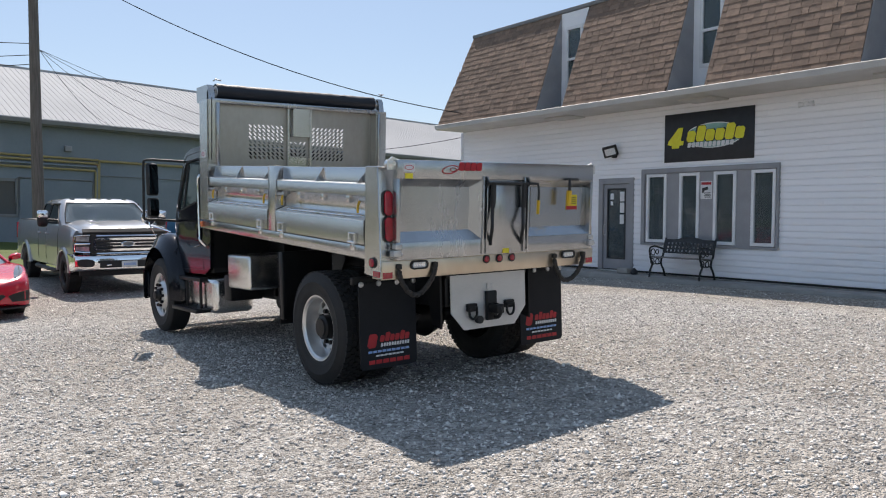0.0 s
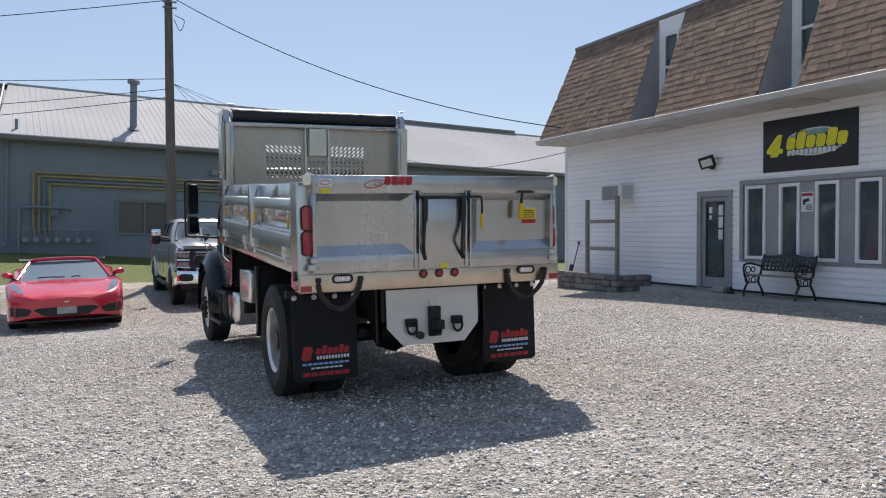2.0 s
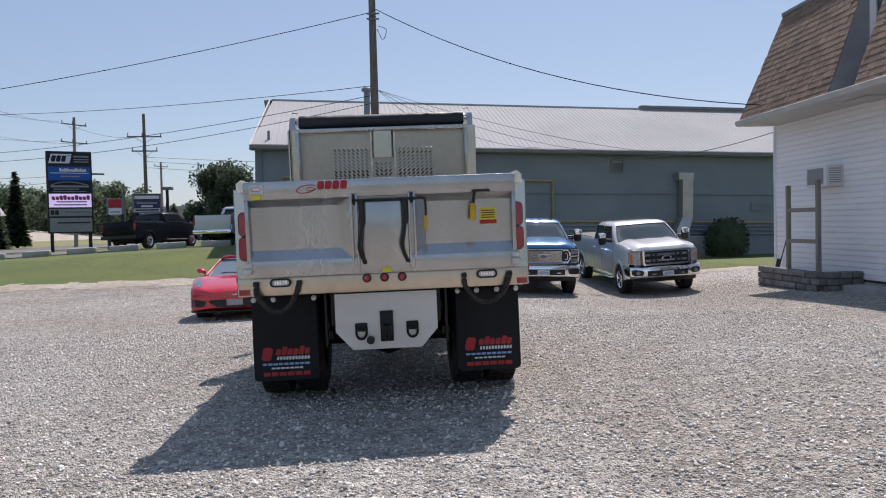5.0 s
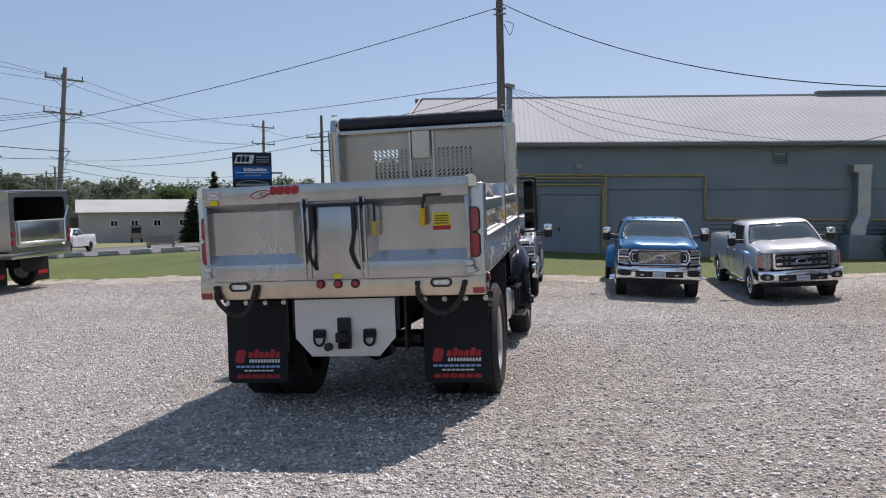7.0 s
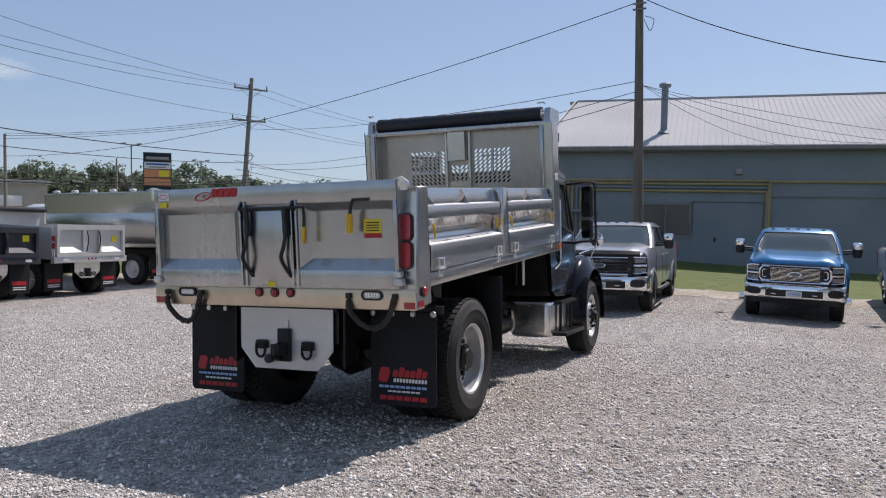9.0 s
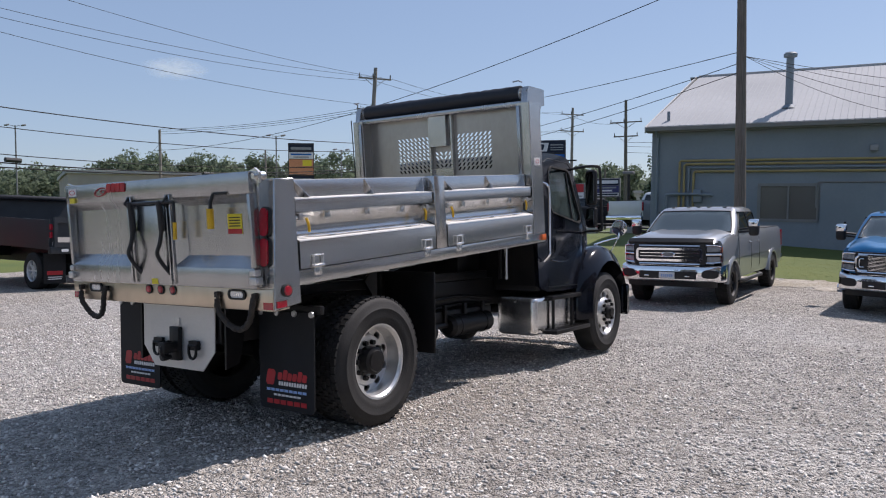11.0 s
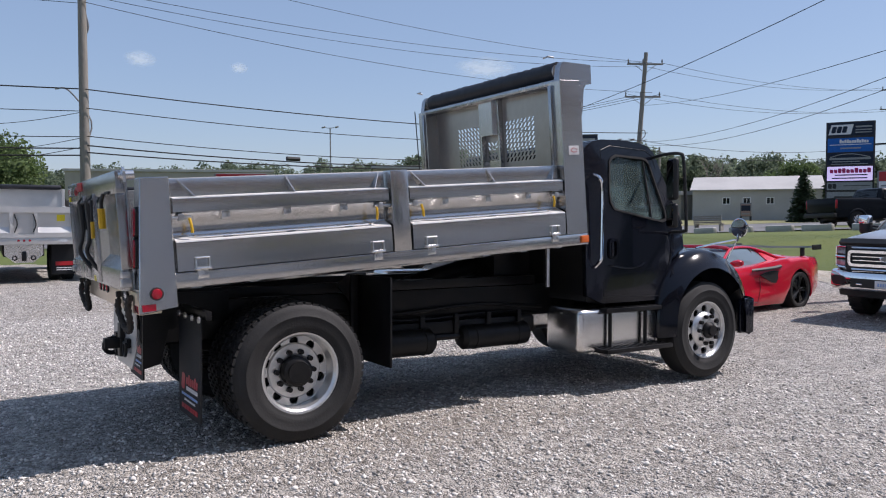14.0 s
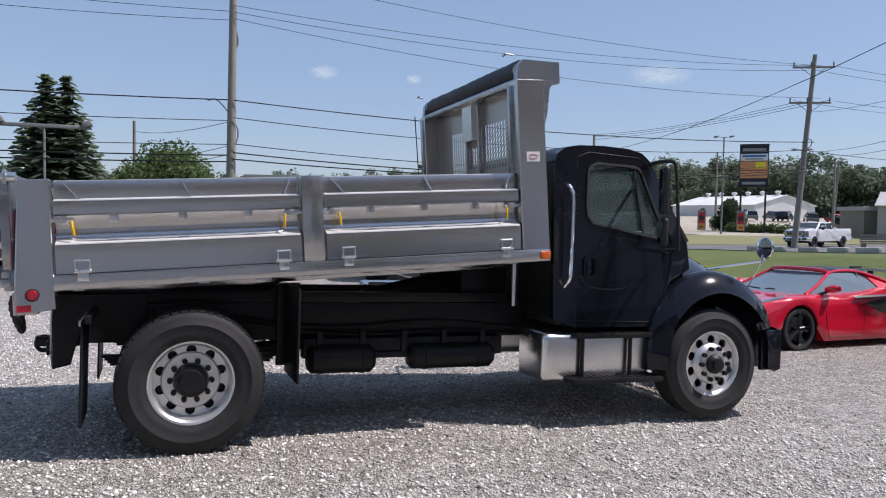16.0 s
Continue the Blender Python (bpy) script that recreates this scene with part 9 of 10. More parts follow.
power_pole("tall pole with a long crossarm beyond the lot", (-21.9, 74.6, 0), (-21.9, 74.6, 13.0), 0.17, ((10.8, 1.6, 10), (9.4, 1.2, 10)), POLE_WOOD)
power_pole("distant pole with a short arm", (-82.1, 79.6, 0), (-82.1, 79.6, 11.7), 0.15, ((10.6, 0.9, 50),), PALE_POLE_WOOD)
power_pole("slim dark pole beyond the lot", (-23.8, 73.9, 0), (-23.8, 73.9, 6.2), 0.12, (), POLE_WOOD)
for x, y, z in ((-14.4, 86.9, 8.1), (-12.2, 87.3, 7.7)):
    power_pole("slim pole beyond the maple", (x, y, 0), (x, y, z), 0.12, ((z - 1.0, 0.9, 10),), POLE_WOOD)
PS = Vector((-22.0, -28.0, 0.0))
power_pole("grey wooden pole by the street", PS, PS + Vector((0, 0, 13.0)), 0.18, (), PALE_POLE_WOOD)


def wire(a, b, sag, r=0.013, n=22):
    a, b = Vector(a), Vector(b)
    bm = B()
    tube(bm, [a.lerp(b, k / n) - Vector((0, 0, 4 * sag * (k / n) * (1 - k / n))) for k in range(n + 1)], r, 5)
    return tagged(part("overhead_wire", bm, WIRE), "black overhead wire strung between poles", "wire", "overhead wires")


up = lambda p, z, dx=0.0, dy=0.0: Vector((p.x + dx, p.y + dy, z))
PW = Vector((-54.2, 43.4, 0.0))
power_pole("distant grey pole across the street", PW, PW + Vector((0, 0, 9.7)), 0.14, (), PALE_POLE_WOOD)
wire(up(NEAR, 8.5, -0.1), (-39.0, 32.9, 6.3), 1.2)
wire((-39.0, 32.9, 6.3), up(PW, 8.6), 0.15)
for k, z in enumerate((9.75, 9.55, 9.3)):
    wire(up(FP1, 9.7, 0.9 * (k - 1), 0.6 * (k - 1)), up(PW, z), 0.35, 0.016)
wire(up(NEAR, 8.6, 0.1), HM @ Vector((-0.93, 8.32, 4.32)), 0.62)
for z, z2, s in ((6.15, 9.0, 0.5), (5.85, 6.4, 0.7), (5.6, 6.2, 0.9)):
    wire(up(NEAR, z), up(FP1, z2, -0.2), s, 0.011)
G = lambda x, y, z: GM @ Vector((x, y, z))
for p, s in ((G(9.5, 0, 4.3), 0.35), (G(12.5, 0, 4.4), 0.5), (G(19.0, 0, 4.4), 0.8), (G(27.0, 0, 4.4), 1.0)):
    wire(up(NEAR, 6.0, 0.1), p, s, 0.007)
wire(G(14, -0.4, 4.2), HM @ Vector((0.0, 9.4, 3.8)), 0.5, 0.010)
for z, z2, s, r in ((11.95, 13.7, 0.8, 0.014), (12.0, 13.8, 0.9, 0.014), (9.7, 11.7, 0.8, 0.014), (9.75, 11.7, 0.9, 0.014), (6.6, 8.0, 0.9, 0.018), (6.0, 7.4, 1.0, 0.018)):
    k = 1 if s in (0.8,) else -1
    wire(up(FP1, z, 0.6 * k, 1.1 * k), up(P21, z2, 0.7 * k, 1.4 * k), s, r)
for z, z2, s, r, dx in ((12.9, 12.0, 0.7, 0.013, 0.1), (11.2, 11.9, 0.7, 0.013, 0.6), (10.9, 11.8, 0.8, 0.013, -0.6), (10.6, 9.8, 0.8, 0.013, 0.6), (6.9, 7.0, 0.5, 0.026, 0.2), (6.1, 6.5, 0.7, 0.02, 0.2), (4.9, 5.6, 0.8, 0.02, 0.1), (4.5, 5.3, 0.8, 0.03, 0.1), (4.2, 5.1, 0.7, 0.03, 0.1)):
    wire(up(PB1, z, 0.15), up(FP1, z2, dx), s, r)
for z, z2, s, r in ((12.9, 12.6, 0.7, 0.013), (11.0, 11.6, 0.7, 0.013), (10.6, 11.0, 0.8, 0.013), (6.95, 6.9, 0.4, 0.028), (6.0, 6.3, 0.5, 0.018), (4.9, 5.2, 0.5, 0.018), (4.4, 4.6, 0.4, 0.03), (4.1, 4.3, 0.4, 0.03)):
    wire(up(PB1, z, -0.15), up(PS, z2), s, r)
for z, z2 in ((6.0, 7.8), (4.9, 5.9), (4.5, 5.3)):
    wire(up(PB1, z, -0.2), up(PC1, z2), 0.3, 0.016)
wire(up(FP1, 6.5), (-52.0, 70.5, 7.0), 0.6, 0.013)
wire(up(FP1, 6.3), (-43.5, 62.0, 6.6), 0.3, 0.013)
wire((-21.9, 74.6, 10.8), up(P21, 13.4), 0.5, 0.016)
for z, z2 in ((8.8, 9.2), (8.4, 8.0), (7.8, 7.2)):
    wire((-21.9, 74.6, z), (30, 80, z2 - 1.2), 0.6, 0.016)
for k, pts in enumerate(((0.25, 4.45), (0.55, 4.30))):
    bm = B()
    p = up(PB1, 0, 0.15).lerp(up(FP1, 0, 0.1), pts[0])
    a = Vector((p.x, p.y, pts[1] - 0.2))
    cyl(bm, a, a + (FP1 - PB1).normalized() * 0.7, 0.11, n=10)
    tagged(part("cable_box", bm, BLACK), "black cable splice hung on the wires", "cable box")


# ---- signs ----
def pylon(name, label, x, y, face_to, width, panels, top, depth=0.5, legs=True):
    d = Vector((face_to[0] - x, face_to[1] - y))
    m = Matrix.Translation((x, y, gz(x, y))) @ Matrix.Rotation(math.atan2(d.x, -d.y), 4, "Z")
    s = thing(name, label, "sign", m)
    low = min(p[0] for p in panels)
    bm = B()
    box(bm, -width / 2, width / 2, -depth / 2, depth / 2, low - 0.1, top, 0.03)
    part("cabinet", bm, GREY_TRIM if name not in ("plaza_sign", "pylon_sign") else BLACK, s)
    if legs:
        for q in (-0.42, 0.42):
            bm = B()
            box(bm, width * q - 0.12, width * q + 0.12, -0.12, 0.12, -0.2, low)
            part("leg", bm, BLACK, s)
    for z0, z1, mat, bars in panels:
        bm = B()
        box(bm, -width / 2 + 0.12, width / 2 - 0.12, -depth / 2 - 0.04, -depth / 2, z0, z1)
        p = part("panel", bm, mat, s)
        for bx0, bx1, bz0, bz1, bmat in bars:
            bm = B()
            zz = z1 - z0
            box(bm, bx0 * width, bx1 * width, -depth / 2 - 0.055, -depth / 2 - 0.038, z0 + bz0 * zz, z0 + bz1 * zz)
            part("bar", bm, bmat, p)
    return s


SIGN_DARK = material("sign_dark_blue", (0.012, 0.018, 0.035), (0.02, 0.028, 0.05), 0.6, spec=0.2)
MAGENTA_INK = material("magenta_print", (0.42, 0.01, 0.12), (0.36, 0.01, 0.1), 0.6)
SIGN_BLUE = material("sign_blue", (0.012, 0.12, 0.42), (0.01, 0.10, 0.36), 0.55, spec=0.25)
SCREEN = material("led_screen", (0.55, 0.46, 0.72), (0.62, 0.55, 0.78), 0.5, emit=0.75)
SIGN_GREY = material("sign_grey", (0.28, 0.29, 0.29), (0.22, 0.23, 0.23), 0.5)
SIGN_NAVY = material("sign_navy", (0.03, 0.03, 0.12), (0.025, 0.025, 0.1), 0.5)
SIGN_BROWN = material("sign_brown", (0.30, 0.20, 0.17), (0.25, 0.17, 0.14), 0.6)
SIGN_AMBER = material("sign_amber", (0.55, 0.30, 0.05), (0.45, 0.24, 0.04), 0.5)
ORANGE = material("sign_orange", (0.62, 0.26, 0.12), (0.5, 0.2, 0.09), 0.5)
ds = pylon("pylon_sign", "tall dark pylon sign with blue and white panels", -22.4, 59.3, (9.0, 2.0), 3.2, [
    (6.68, 7.62, SIGN_DARK, [(0.10, 0.43, 0.62, 0.74, SIGN_GREY), (0.10, 0.43, 0.40, 0.48, SIGN_GREY), (0.10, 0.43, 0.2, 0.28, SIGN_GREY)]),
    (5.5, 6.52, SIGN_BLUE, [(-0.42, 0.42, 0.50, 0.55, WHITE_INK), (-0.2, 0.22, 0.22, 0.32, SIGN_GREY)]),
    (4.58, 5.42, SIGN_DARK, [(-0.42, 0.42, 0.42, 0.60, SIGN_GREY), (-0.36, 0.2, 0.22, 0.30, SIGN_GREY), (-0.38, 0.36, 0.02, 0.08, SIGN_GREY)]),
    (3.40, 4.44, SCREEN, [(-0.30, 0.36, 0.36, 0.44, SIGN_DARK), (-0.36, 0.36, 0.14, 0.22, SIGN_DARK)]),
    (2.72, 3.28, SIGN_GREY, [(-0.12, 0.42, 0.5, 0.58, BLACK_INK)]), (1.5, 2.58, SIGN_GREY, [(-0.3, 0.42, 0.6, 0.7, BLACK_INK)])], 7.72)
sg = lambda x, z, y=-0.31: Matrix.Translation((x, y, z)) @ Matrix.Rotation(radians(90), 4, "X")
bm = B()
plate(bm, [(-1.45, 6.78), (0.02, 6.78), (0.20, 7.50), (-1.25, 7.50)], [], on_y(-0.29), -0.012, 0.0)
part("letter_panel", bm, WHITE_INK, ds)
plain_mark("sign_mark", (1.0, 1.0, 1.0), sg(-0.70, 7.14), (1.05, 0.48), SIGN_DARK, ds, 0.25, 0.004)
plain_mark("sign_mark", (1.0, 0.7, 0.9, 0.9, 0.7, 0.7, 0.7, 1.0, 0.7, 0.9, 0.7, 0.7), sg(0.25, 6.28), (1.9, 0.28), WHITE_INK, ds, 0.0, 0.004)
plain_mark("sign_mark", (0.75, 0.75, 0.95, 1.0, 0.75, 0.75, 1.0, 0.75, 0.75, 1.0), sg(0.05, 4.14), (2.7, 0.36), MAGENTA_INK, ds, 0.0, 0.004)
plain_mark("sign_mark", (1.0, 1.0), sg(-1.1, 3.0), (0.6, 0.36), BLACK_INK, ds, 0.0, 0.004)
bm = B()
tube(bm, curve_pts([(-1.3, -0.31, 5.12), (-0.6, -0.31, 5.32), (0.3, -0.31, 5.33), (1.3, -0.31, 5.10)], 5), 0.035, 5)
part("car_outline", bm, SIGN_GREY, ds)
bm = B()
box(bm, 1.6, 2.5, -0.08, 0.08, 5.95, 6.07)
part("side_arm", bm, BLACK, ds)
pylon("plaza_sign", "tall black plaza sign with orange and white panels", -72.0, 77.5, (10, 5), 3.6, [
    (10.6, 11.5, SIGN_DARK, [(-0.4, 0.4, 0.3, 0.7, SIGN_GREY)]), (9.6, 10.5, WHITE_INK, [(-0.4, 0.4, 0.55, 0.8, SIGN_BLUE), (-0.3, 0.3, 0.15, 0.35, SIGN_GREY)]),
    (8.4, 9.5, ORANGE, [(0.05, 0.4, 0.15, 0.9, YELLOW_LABEL)]), (7.3, 8.3, ORANGE, []), (6.2, 7.1, SIGN_DARK, [(-0.4, 0.4, 0.3, 0.7, SIGN_GREY)])], 11.8)
pylon("road_sign", "dark blue and white business sign beyond the lot", -15.25, 55.7, (4, 0), 2.0, [(3.5, 3.95, SIGN_DARK, [(-0.42, 0.42, 0.25, 0.8, WHITE_INK)]), (2.95, 3.45, SIGN_NAVY, [(-0.35, 0.35, 0.6, 0.85, SIGN_GREY), (-0.2, 0.2, 0.15, 0.4, WHITE_INK)]), (2.7, 2.92, WHITE_INK, [(-0.4, 0.4, 0.25, 0.75, SIGN_DARK)])], 4.02, 0.3)
pylon("banner_sign", "red and white banner sign by the street", -32.7, 17.1, (10, 3), 3.0, [(3.15, 3.75, RED_INK, [(-0.4, 0.4, 0.3, 0.6, WHITE_INK)]), (2.15, 3.13, WHITE_INK, [(-0.38, 0.38, 0.78, 0.9, BLACK_INK), (-0.3, 0.3, 0.58, 0.7, BLACK_INK), (-0.34, -0.2, 0.1, 0.45, RED_INK), (-0.05, 0.3, 0.1, 0.4, GREY_TRIM)])], 3.8, 0.3)
pylon("red_sign", "red and white upright sign at the street", -17.3, 55.0, (4, 0), 1.1, [(3.05, 3.65, RED_INK, []), (2.55, 3.02, WHITE_INK, [(-0.3, 0.3, 0.3, 0.5, SIGN_GREY)])], 3.7, 0.2)
for x, y in ((-74.85, 71.7), (-71.8, 75.5)):
    pylon("small_sign", "small red and yellow upright sign", x, y, (10, 5), 1.05, [(1.25, 2.7, RED_INK, [(-0.3, 0.3, 0.25, 0.7, BLACK_INK)]), (0.45, 1.2, SIGN_AMBER, [(-0.25, 0.25, 0.3, 0.6, RED_INK)])], 3.0, 0.3, False)
pylon("lot_sign", "small faded brown notice board on posts by the far building", -47.6, 80.6, (10, 5), 1.25, [(0.55, 1.95, SIGN_BROWN, [(-0.4, 0.4, 0.45, 0.9, SIGN_DARK), (-0.35, 0.35, 0.15, 0.25, SIGN_GREY)])], 2.1, 0.15)


def lamp_post(x, y, h, label="tall lot light with twin heads"):
    p = thing("lot_light", label, "street lamp", Matrix.Translation((x, y, gz(x, y))), "lot lights")
    bm = B()
    cyl(bm, (0, 0, -0.3), (0, 0, h), 0.11, 0.08, 10)
    part("post", bm, GREY_TRIM, p)
    for s in (-1, 1):
        bm = B()
        tube(bm, [(0, 0, h - 0.1), (s * 0.3, s * 0.4, h + 0.0)], 0.04, 6)
        box(bm, -0.3, 0.3, -0.18, 0.18, -0.10, 0.10, 0.04, m=Matrix.Translation((s * 0.55, s * 0.7, h + 0.05)) @ Matrix.Rotation(radians(20), 4, "X"))
        part("lamp_head", bm, GREY_TRIM, p)


for x, y, h in ((-85, 44.5, 12.4), (-67.5, 69.0, 12.0), (-68.6, 82.1, 11.0)):
    lamp_post(x, y, h)
spot = thing("lot_light", "dark lot light with a single flat head", "street lamp", Matrix.Translation((-14.5, 58.0, gz(-14.5, 58))), "lot lights")
bm = B()
cyl(bm, (0, 0, -0.3), (0, 0, 4.4), 0.13, 0.11, 10)
part("post", bm, BLACK, spot)
bm = B()
box(bm, -0.42, 0.42, -0.25, 0.25, 4.38, 4.62, 0.06)
part("lamp_head", bm, GREY_TRIM, spot)
spot = thing("lot_light", "lot light with floodlights on a long arm", "street lamp", Matrix.Translation((-46.0, -2.6, 0)), "lot lights")
bm = B()
cyl(bm, (0, 0, -0.3), (0, 0, 7.2), 0.10, 0.08, 10)
part("post", bm, GREY_TRIM, spot)
bm = B()
box(bm, -0.1, 0.1, -2.9, 2.9, 7.15, 7.4, 0.03)
part("arm", bm, GREY_TRIM, spot)
for y in (-2.7, 2.6):
    bm = B()
    box(bm, -0.3, 0.3, -0.3, 0.3, -0.2, 0.2, 0.05, m=Matrix.Translation((0, y, 7.5)) @ Matrix.Rotation(radians(25), 4, "X"))
    part("lamp_head", bm, GREY_TRIM, spot)

# ---- far buildings ----
FAR_WALL = material("far_grey_wall", (0.44, 0.425, 0.40), (0.37, 0.36, 0.34), 0.7, 0, 0.4, 5)
FAR_WHITE = material("far_white_wall", (0.70, 0.70, 0.68), (0.60, 0.60, 0.58), 0.7, 0, 0.4, 5)
FAR_ROOF = material("far_pale_roof", (0.40, 0.395, 0.385), (0.34, 0.335, 0.33), 0.75, 0, 0.3, 4)
FAR_TAN = material("far_tan_wall", (0.40, 0.36, 0.31), (0.34, 0.30, 0.26), 0.8, 0, 0.4, 5)


def far_house(name, label, a, b, depth, eave, ridge, wall_mat, roof_mat, windows=(), flat=False, door=None):
    a, b = Vector((*a, 0)), Vector((*b, 0))
    d = b - a
    n = d.length
    m = Matrix.Translation(a + Vector((0, 0, max(0.0, gz(b.x, b.y) - 0.2)))) @ Matrix.Rotation(math.atan2(d.y, d.x), 4, "Z")
    h = thing(name, label, "building", m)
    holes = [rect(u * n - w / 2, u * n + w / 2, z0, z1) for u, w, z0, z1 in windows]
    bm = B()
    plate(bm, rect(0, n, -1, eave), holes, gy, 0.0, 0.25)
    part("front_wall", bm, wall_mat, h, "", 0)
    bm = B()
    for x in (0, n - 0.25):
        plate(bm, [(0.25, -1), (depth, -1), (depth, eave), (depth / 2, ridge - 0.1), (0.25, eave)] if not flat else [(0.25, -1), (depth, -1), (depth, eave), (0.25, eave)], [], lambda u, v, w, x=x: Vector((x + w, u, v)), 0.0, 0.25)
    part_each("side_wall", bm, wall_mat, h)
    bm = B()
    box(bm, 0.25, n - 0.25, depth - 0.25, depth, -1, eave)
    part("back_wall", bm, wall_mat, h)
    bm = B()
    if flat:
        box(bm, -0.3, n + 0.3, -0.3, depth + 0.3, eave, eave + 0.5, 0.03)
    else:
        loft(bm, [[(x, -0.4, eave - 0.05), (x, depth / 2, ridge), (x, depth + 0.4, eave - 0.05), (x, depth + 0.4, eave - 0.15), (x, depth / 2, ridge - 0.15), (x, -0.4, eave - 0.15)] for x in (-0.3, n + 0.3)])
    part("roof", bm, roof_mat, h, "", 0)
    for u, w, z0, z1 in windows:
        bm = B()
        plate(bm, rect(u * n - w / 2, u * n + w / 2, z0, z1), [rect(u * n - w / 2 + 0.08, u * n - 0.03, z0 + 0.08, z1 - 0.08), rect(u * n + 0.03, u * n + w / 2 - 0.08, z0 + 0.08, z1 - 0.08)], gy, -0.03, 0.1)
        wf = part("window", bm, WHITE_PVC, h)
        bm = B()
        plate(bm, rect(u * n - w / 2 + 0.05, u * n + w / 2 - 0.05, z0 + 0.05, z1 - 0.05), [], gy, 0.05, 0.07)
        part("pane", bm, GLASS_DARK, wf)
    return h


far_house("far_building", "low grey building with small windows and a pale roof", (-54.8, 79.9), (-43.2, 88.6), 12, 3.8, 5.5, FAR_WALL, FAR_ROOF, [(0.27, 0.9, 1.95, 2.8), (0.43, 0.9, 1.95, 2.8), (0.61, 0.9, 1.95, 2.8), (0.82, 0.9, 1.95, 2.8)])
far_house("far_building", "long white building with a white metal roof", (-141, 114), (-113.8, 114), 15, 2.8, 4.9, FAR_WHITE, FAR_WHITE, [(0.62, 1.6, 0, 2.2), (0.74, 1.2, 0.9, 1.9), (0.82, 1.2, 0.9, 1.9), (0.90, 1.2, 0.9, 1.9), (0.4, 1.6, 0, 2.2)])
wr = bpy.data.objects["far_building.001"]
for k in range(6):
    bm = B()
    lathe(bm, [(0.4, 0.0), (0.4, 0.5), (0.62, 0.55), (0.62, 0.85), (0.001, 1.0)], (3 + k * 4.4, 7.5, 4.8), "z", 10)
    part("roof_fan", bm, FAR_WHITE, wr)
far_house("plaza_building", "flat-roofed tan retail plaza with sign boards", (-93.6, 55), (-86.1, 71.5), 25, 7.2, 7.2, FAR_TAN, FAR_ROOF, [], True)
pz = bpy.data.objects["plaza_building"]
for x, w, mat in ((11.5, 7.0, WHITE_INK), (4.0, 4.0, RED_INK)):
    bm = B()
    box(bm, x - w / 2, x + w / 2, -0.25, -0.02, 4.2, 5.6, 0.03)
    part("sign_board", bm, mat, pz)
far_house("shed", "brown wooden storage shed", (-63, 83), (-58.5, 82), 4, 3.2, 3.3, OLD_WOOD, FAR_ROOF, [], True)
far_house("far_building", "low pale industrial building beyond the street", (-42, 125), (-20, 122), 20, 5, 5, FAR_WALL, FAR_ROOF, [], True)
far_house("far_building", "flat-roofed building far down the street", (-150, 18), (-140, 55), 20, 7, 7, FAR_TAN, FAR_ROOF, [], True)


# ---- trees ----
ICO = bmesh.new()
bmesh.ops.create_icosphere(ICO, subdivisions=2, radius=1.0)
ICO_V, ICO_F = [v.co.copy() for v in ICO.verts], [[v.index for v in f.verts] for f in ICO.faces]
ICO.free()


def lumps(bm, lobes, k=0.72):
    """Uneven dense growth inside the lobes of a crown."""
    for c, r in lobes:
        c = Vector(c)
        vs = [bm.verts.new(c + v * r * (k + 0.28 * noise.noise(v * 2.2 + c * 0.7))) for v in ICO_V]
        for f in ICO_F:
            bm.faces.new([vs[i] for i in f])


def leaves(bm, rng, centres, count, size, reach=1.02):
    """Many small leaf clumps, as crossed quads, over the given lobes."""
    for _ in range(count):
        c, r = rng.choice(centres)
        d = Vector((rng.gauss(0, 1), rng.gauss(0, 1), rng.gauss(0, 0.8)))
        d.normalize()
        p = Vector(c) + d * r * rng.uniform(0.3, reach)
        s = size * rng.uniform(0.5, 1.3)
        a, b = Vector((rng.gauss(0, 1), rng.gauss(0, 1), rng.gauss(0, 1))).normalized(), Vector((rng.gauss(0, 1), rng.gauss(0, 1), rng.gauss(0, 1))).normalized()
        b = (b - a * a.dot(b)).normalized()
        v = [bm.verts.new(p + a * s * x + b * s * y) for x, y in ((-0.6, -0.25), (0.1, -0.5), (0.65, 0.05), (0.15, 0.5), (-0.5, 0.35))]
        bm.faces.new(v)


def tree(name, label, x, y, h, w, seed, count=2600, size=0.3, mat=LEAF, trunk=0.28, low=0.28):
    rng = random.Random(seed)
    t = thing(name, label, "tree", Matrix.Translation((x, y, gz(x, y))))
    lobes = []
    bm = B()
    tube(bm, curve_pts([(0, 0, -0.3), (0.05 * w, 0, h * 0.3), (0, 0.04 * w, h * 0.6), (0, 0, h * 0.85)], 4), trunk * 0.6, 8)
    cyl(bm, (0, 0, -0.3), (0, 0, h * 0.3), trunk, trunk * 0.6, 10)
    for k in range(16 if low > 0.2 else 30):
        a = rng.uniform(0, 6.28)
        z = h * rng.uniform(low, 0.86)
        rad = w * 0.5 * rng.uniform(0.35, 0.85) * math.sin(math.pi * min(0.95, max(0.25, (z / h - 0.12) * 1.1))) ** 0.6
        c = (rad * math.cos(a), rad * math.sin(a), z)
        lobes.append((c, w * rng.uniform(0.13, 0.22)))
        tube(bm, [(0, 0, z * 0.72), (c[0] * 0.5, c[1] * 0.5, z * 0.85), c], trunk * 0.16, 5)
    part("trunk", bm, BARK, t)
    lobes.append(((0, 0, h * 0.86), w * 0.18))
    bm = B()
    leaves(bm, rng, lobes, int(count * 3.2), size * 0.62)
    lumps(bm, lobes, 0.42)
    part("crown", bm, mat, t, "", 0)
    return t


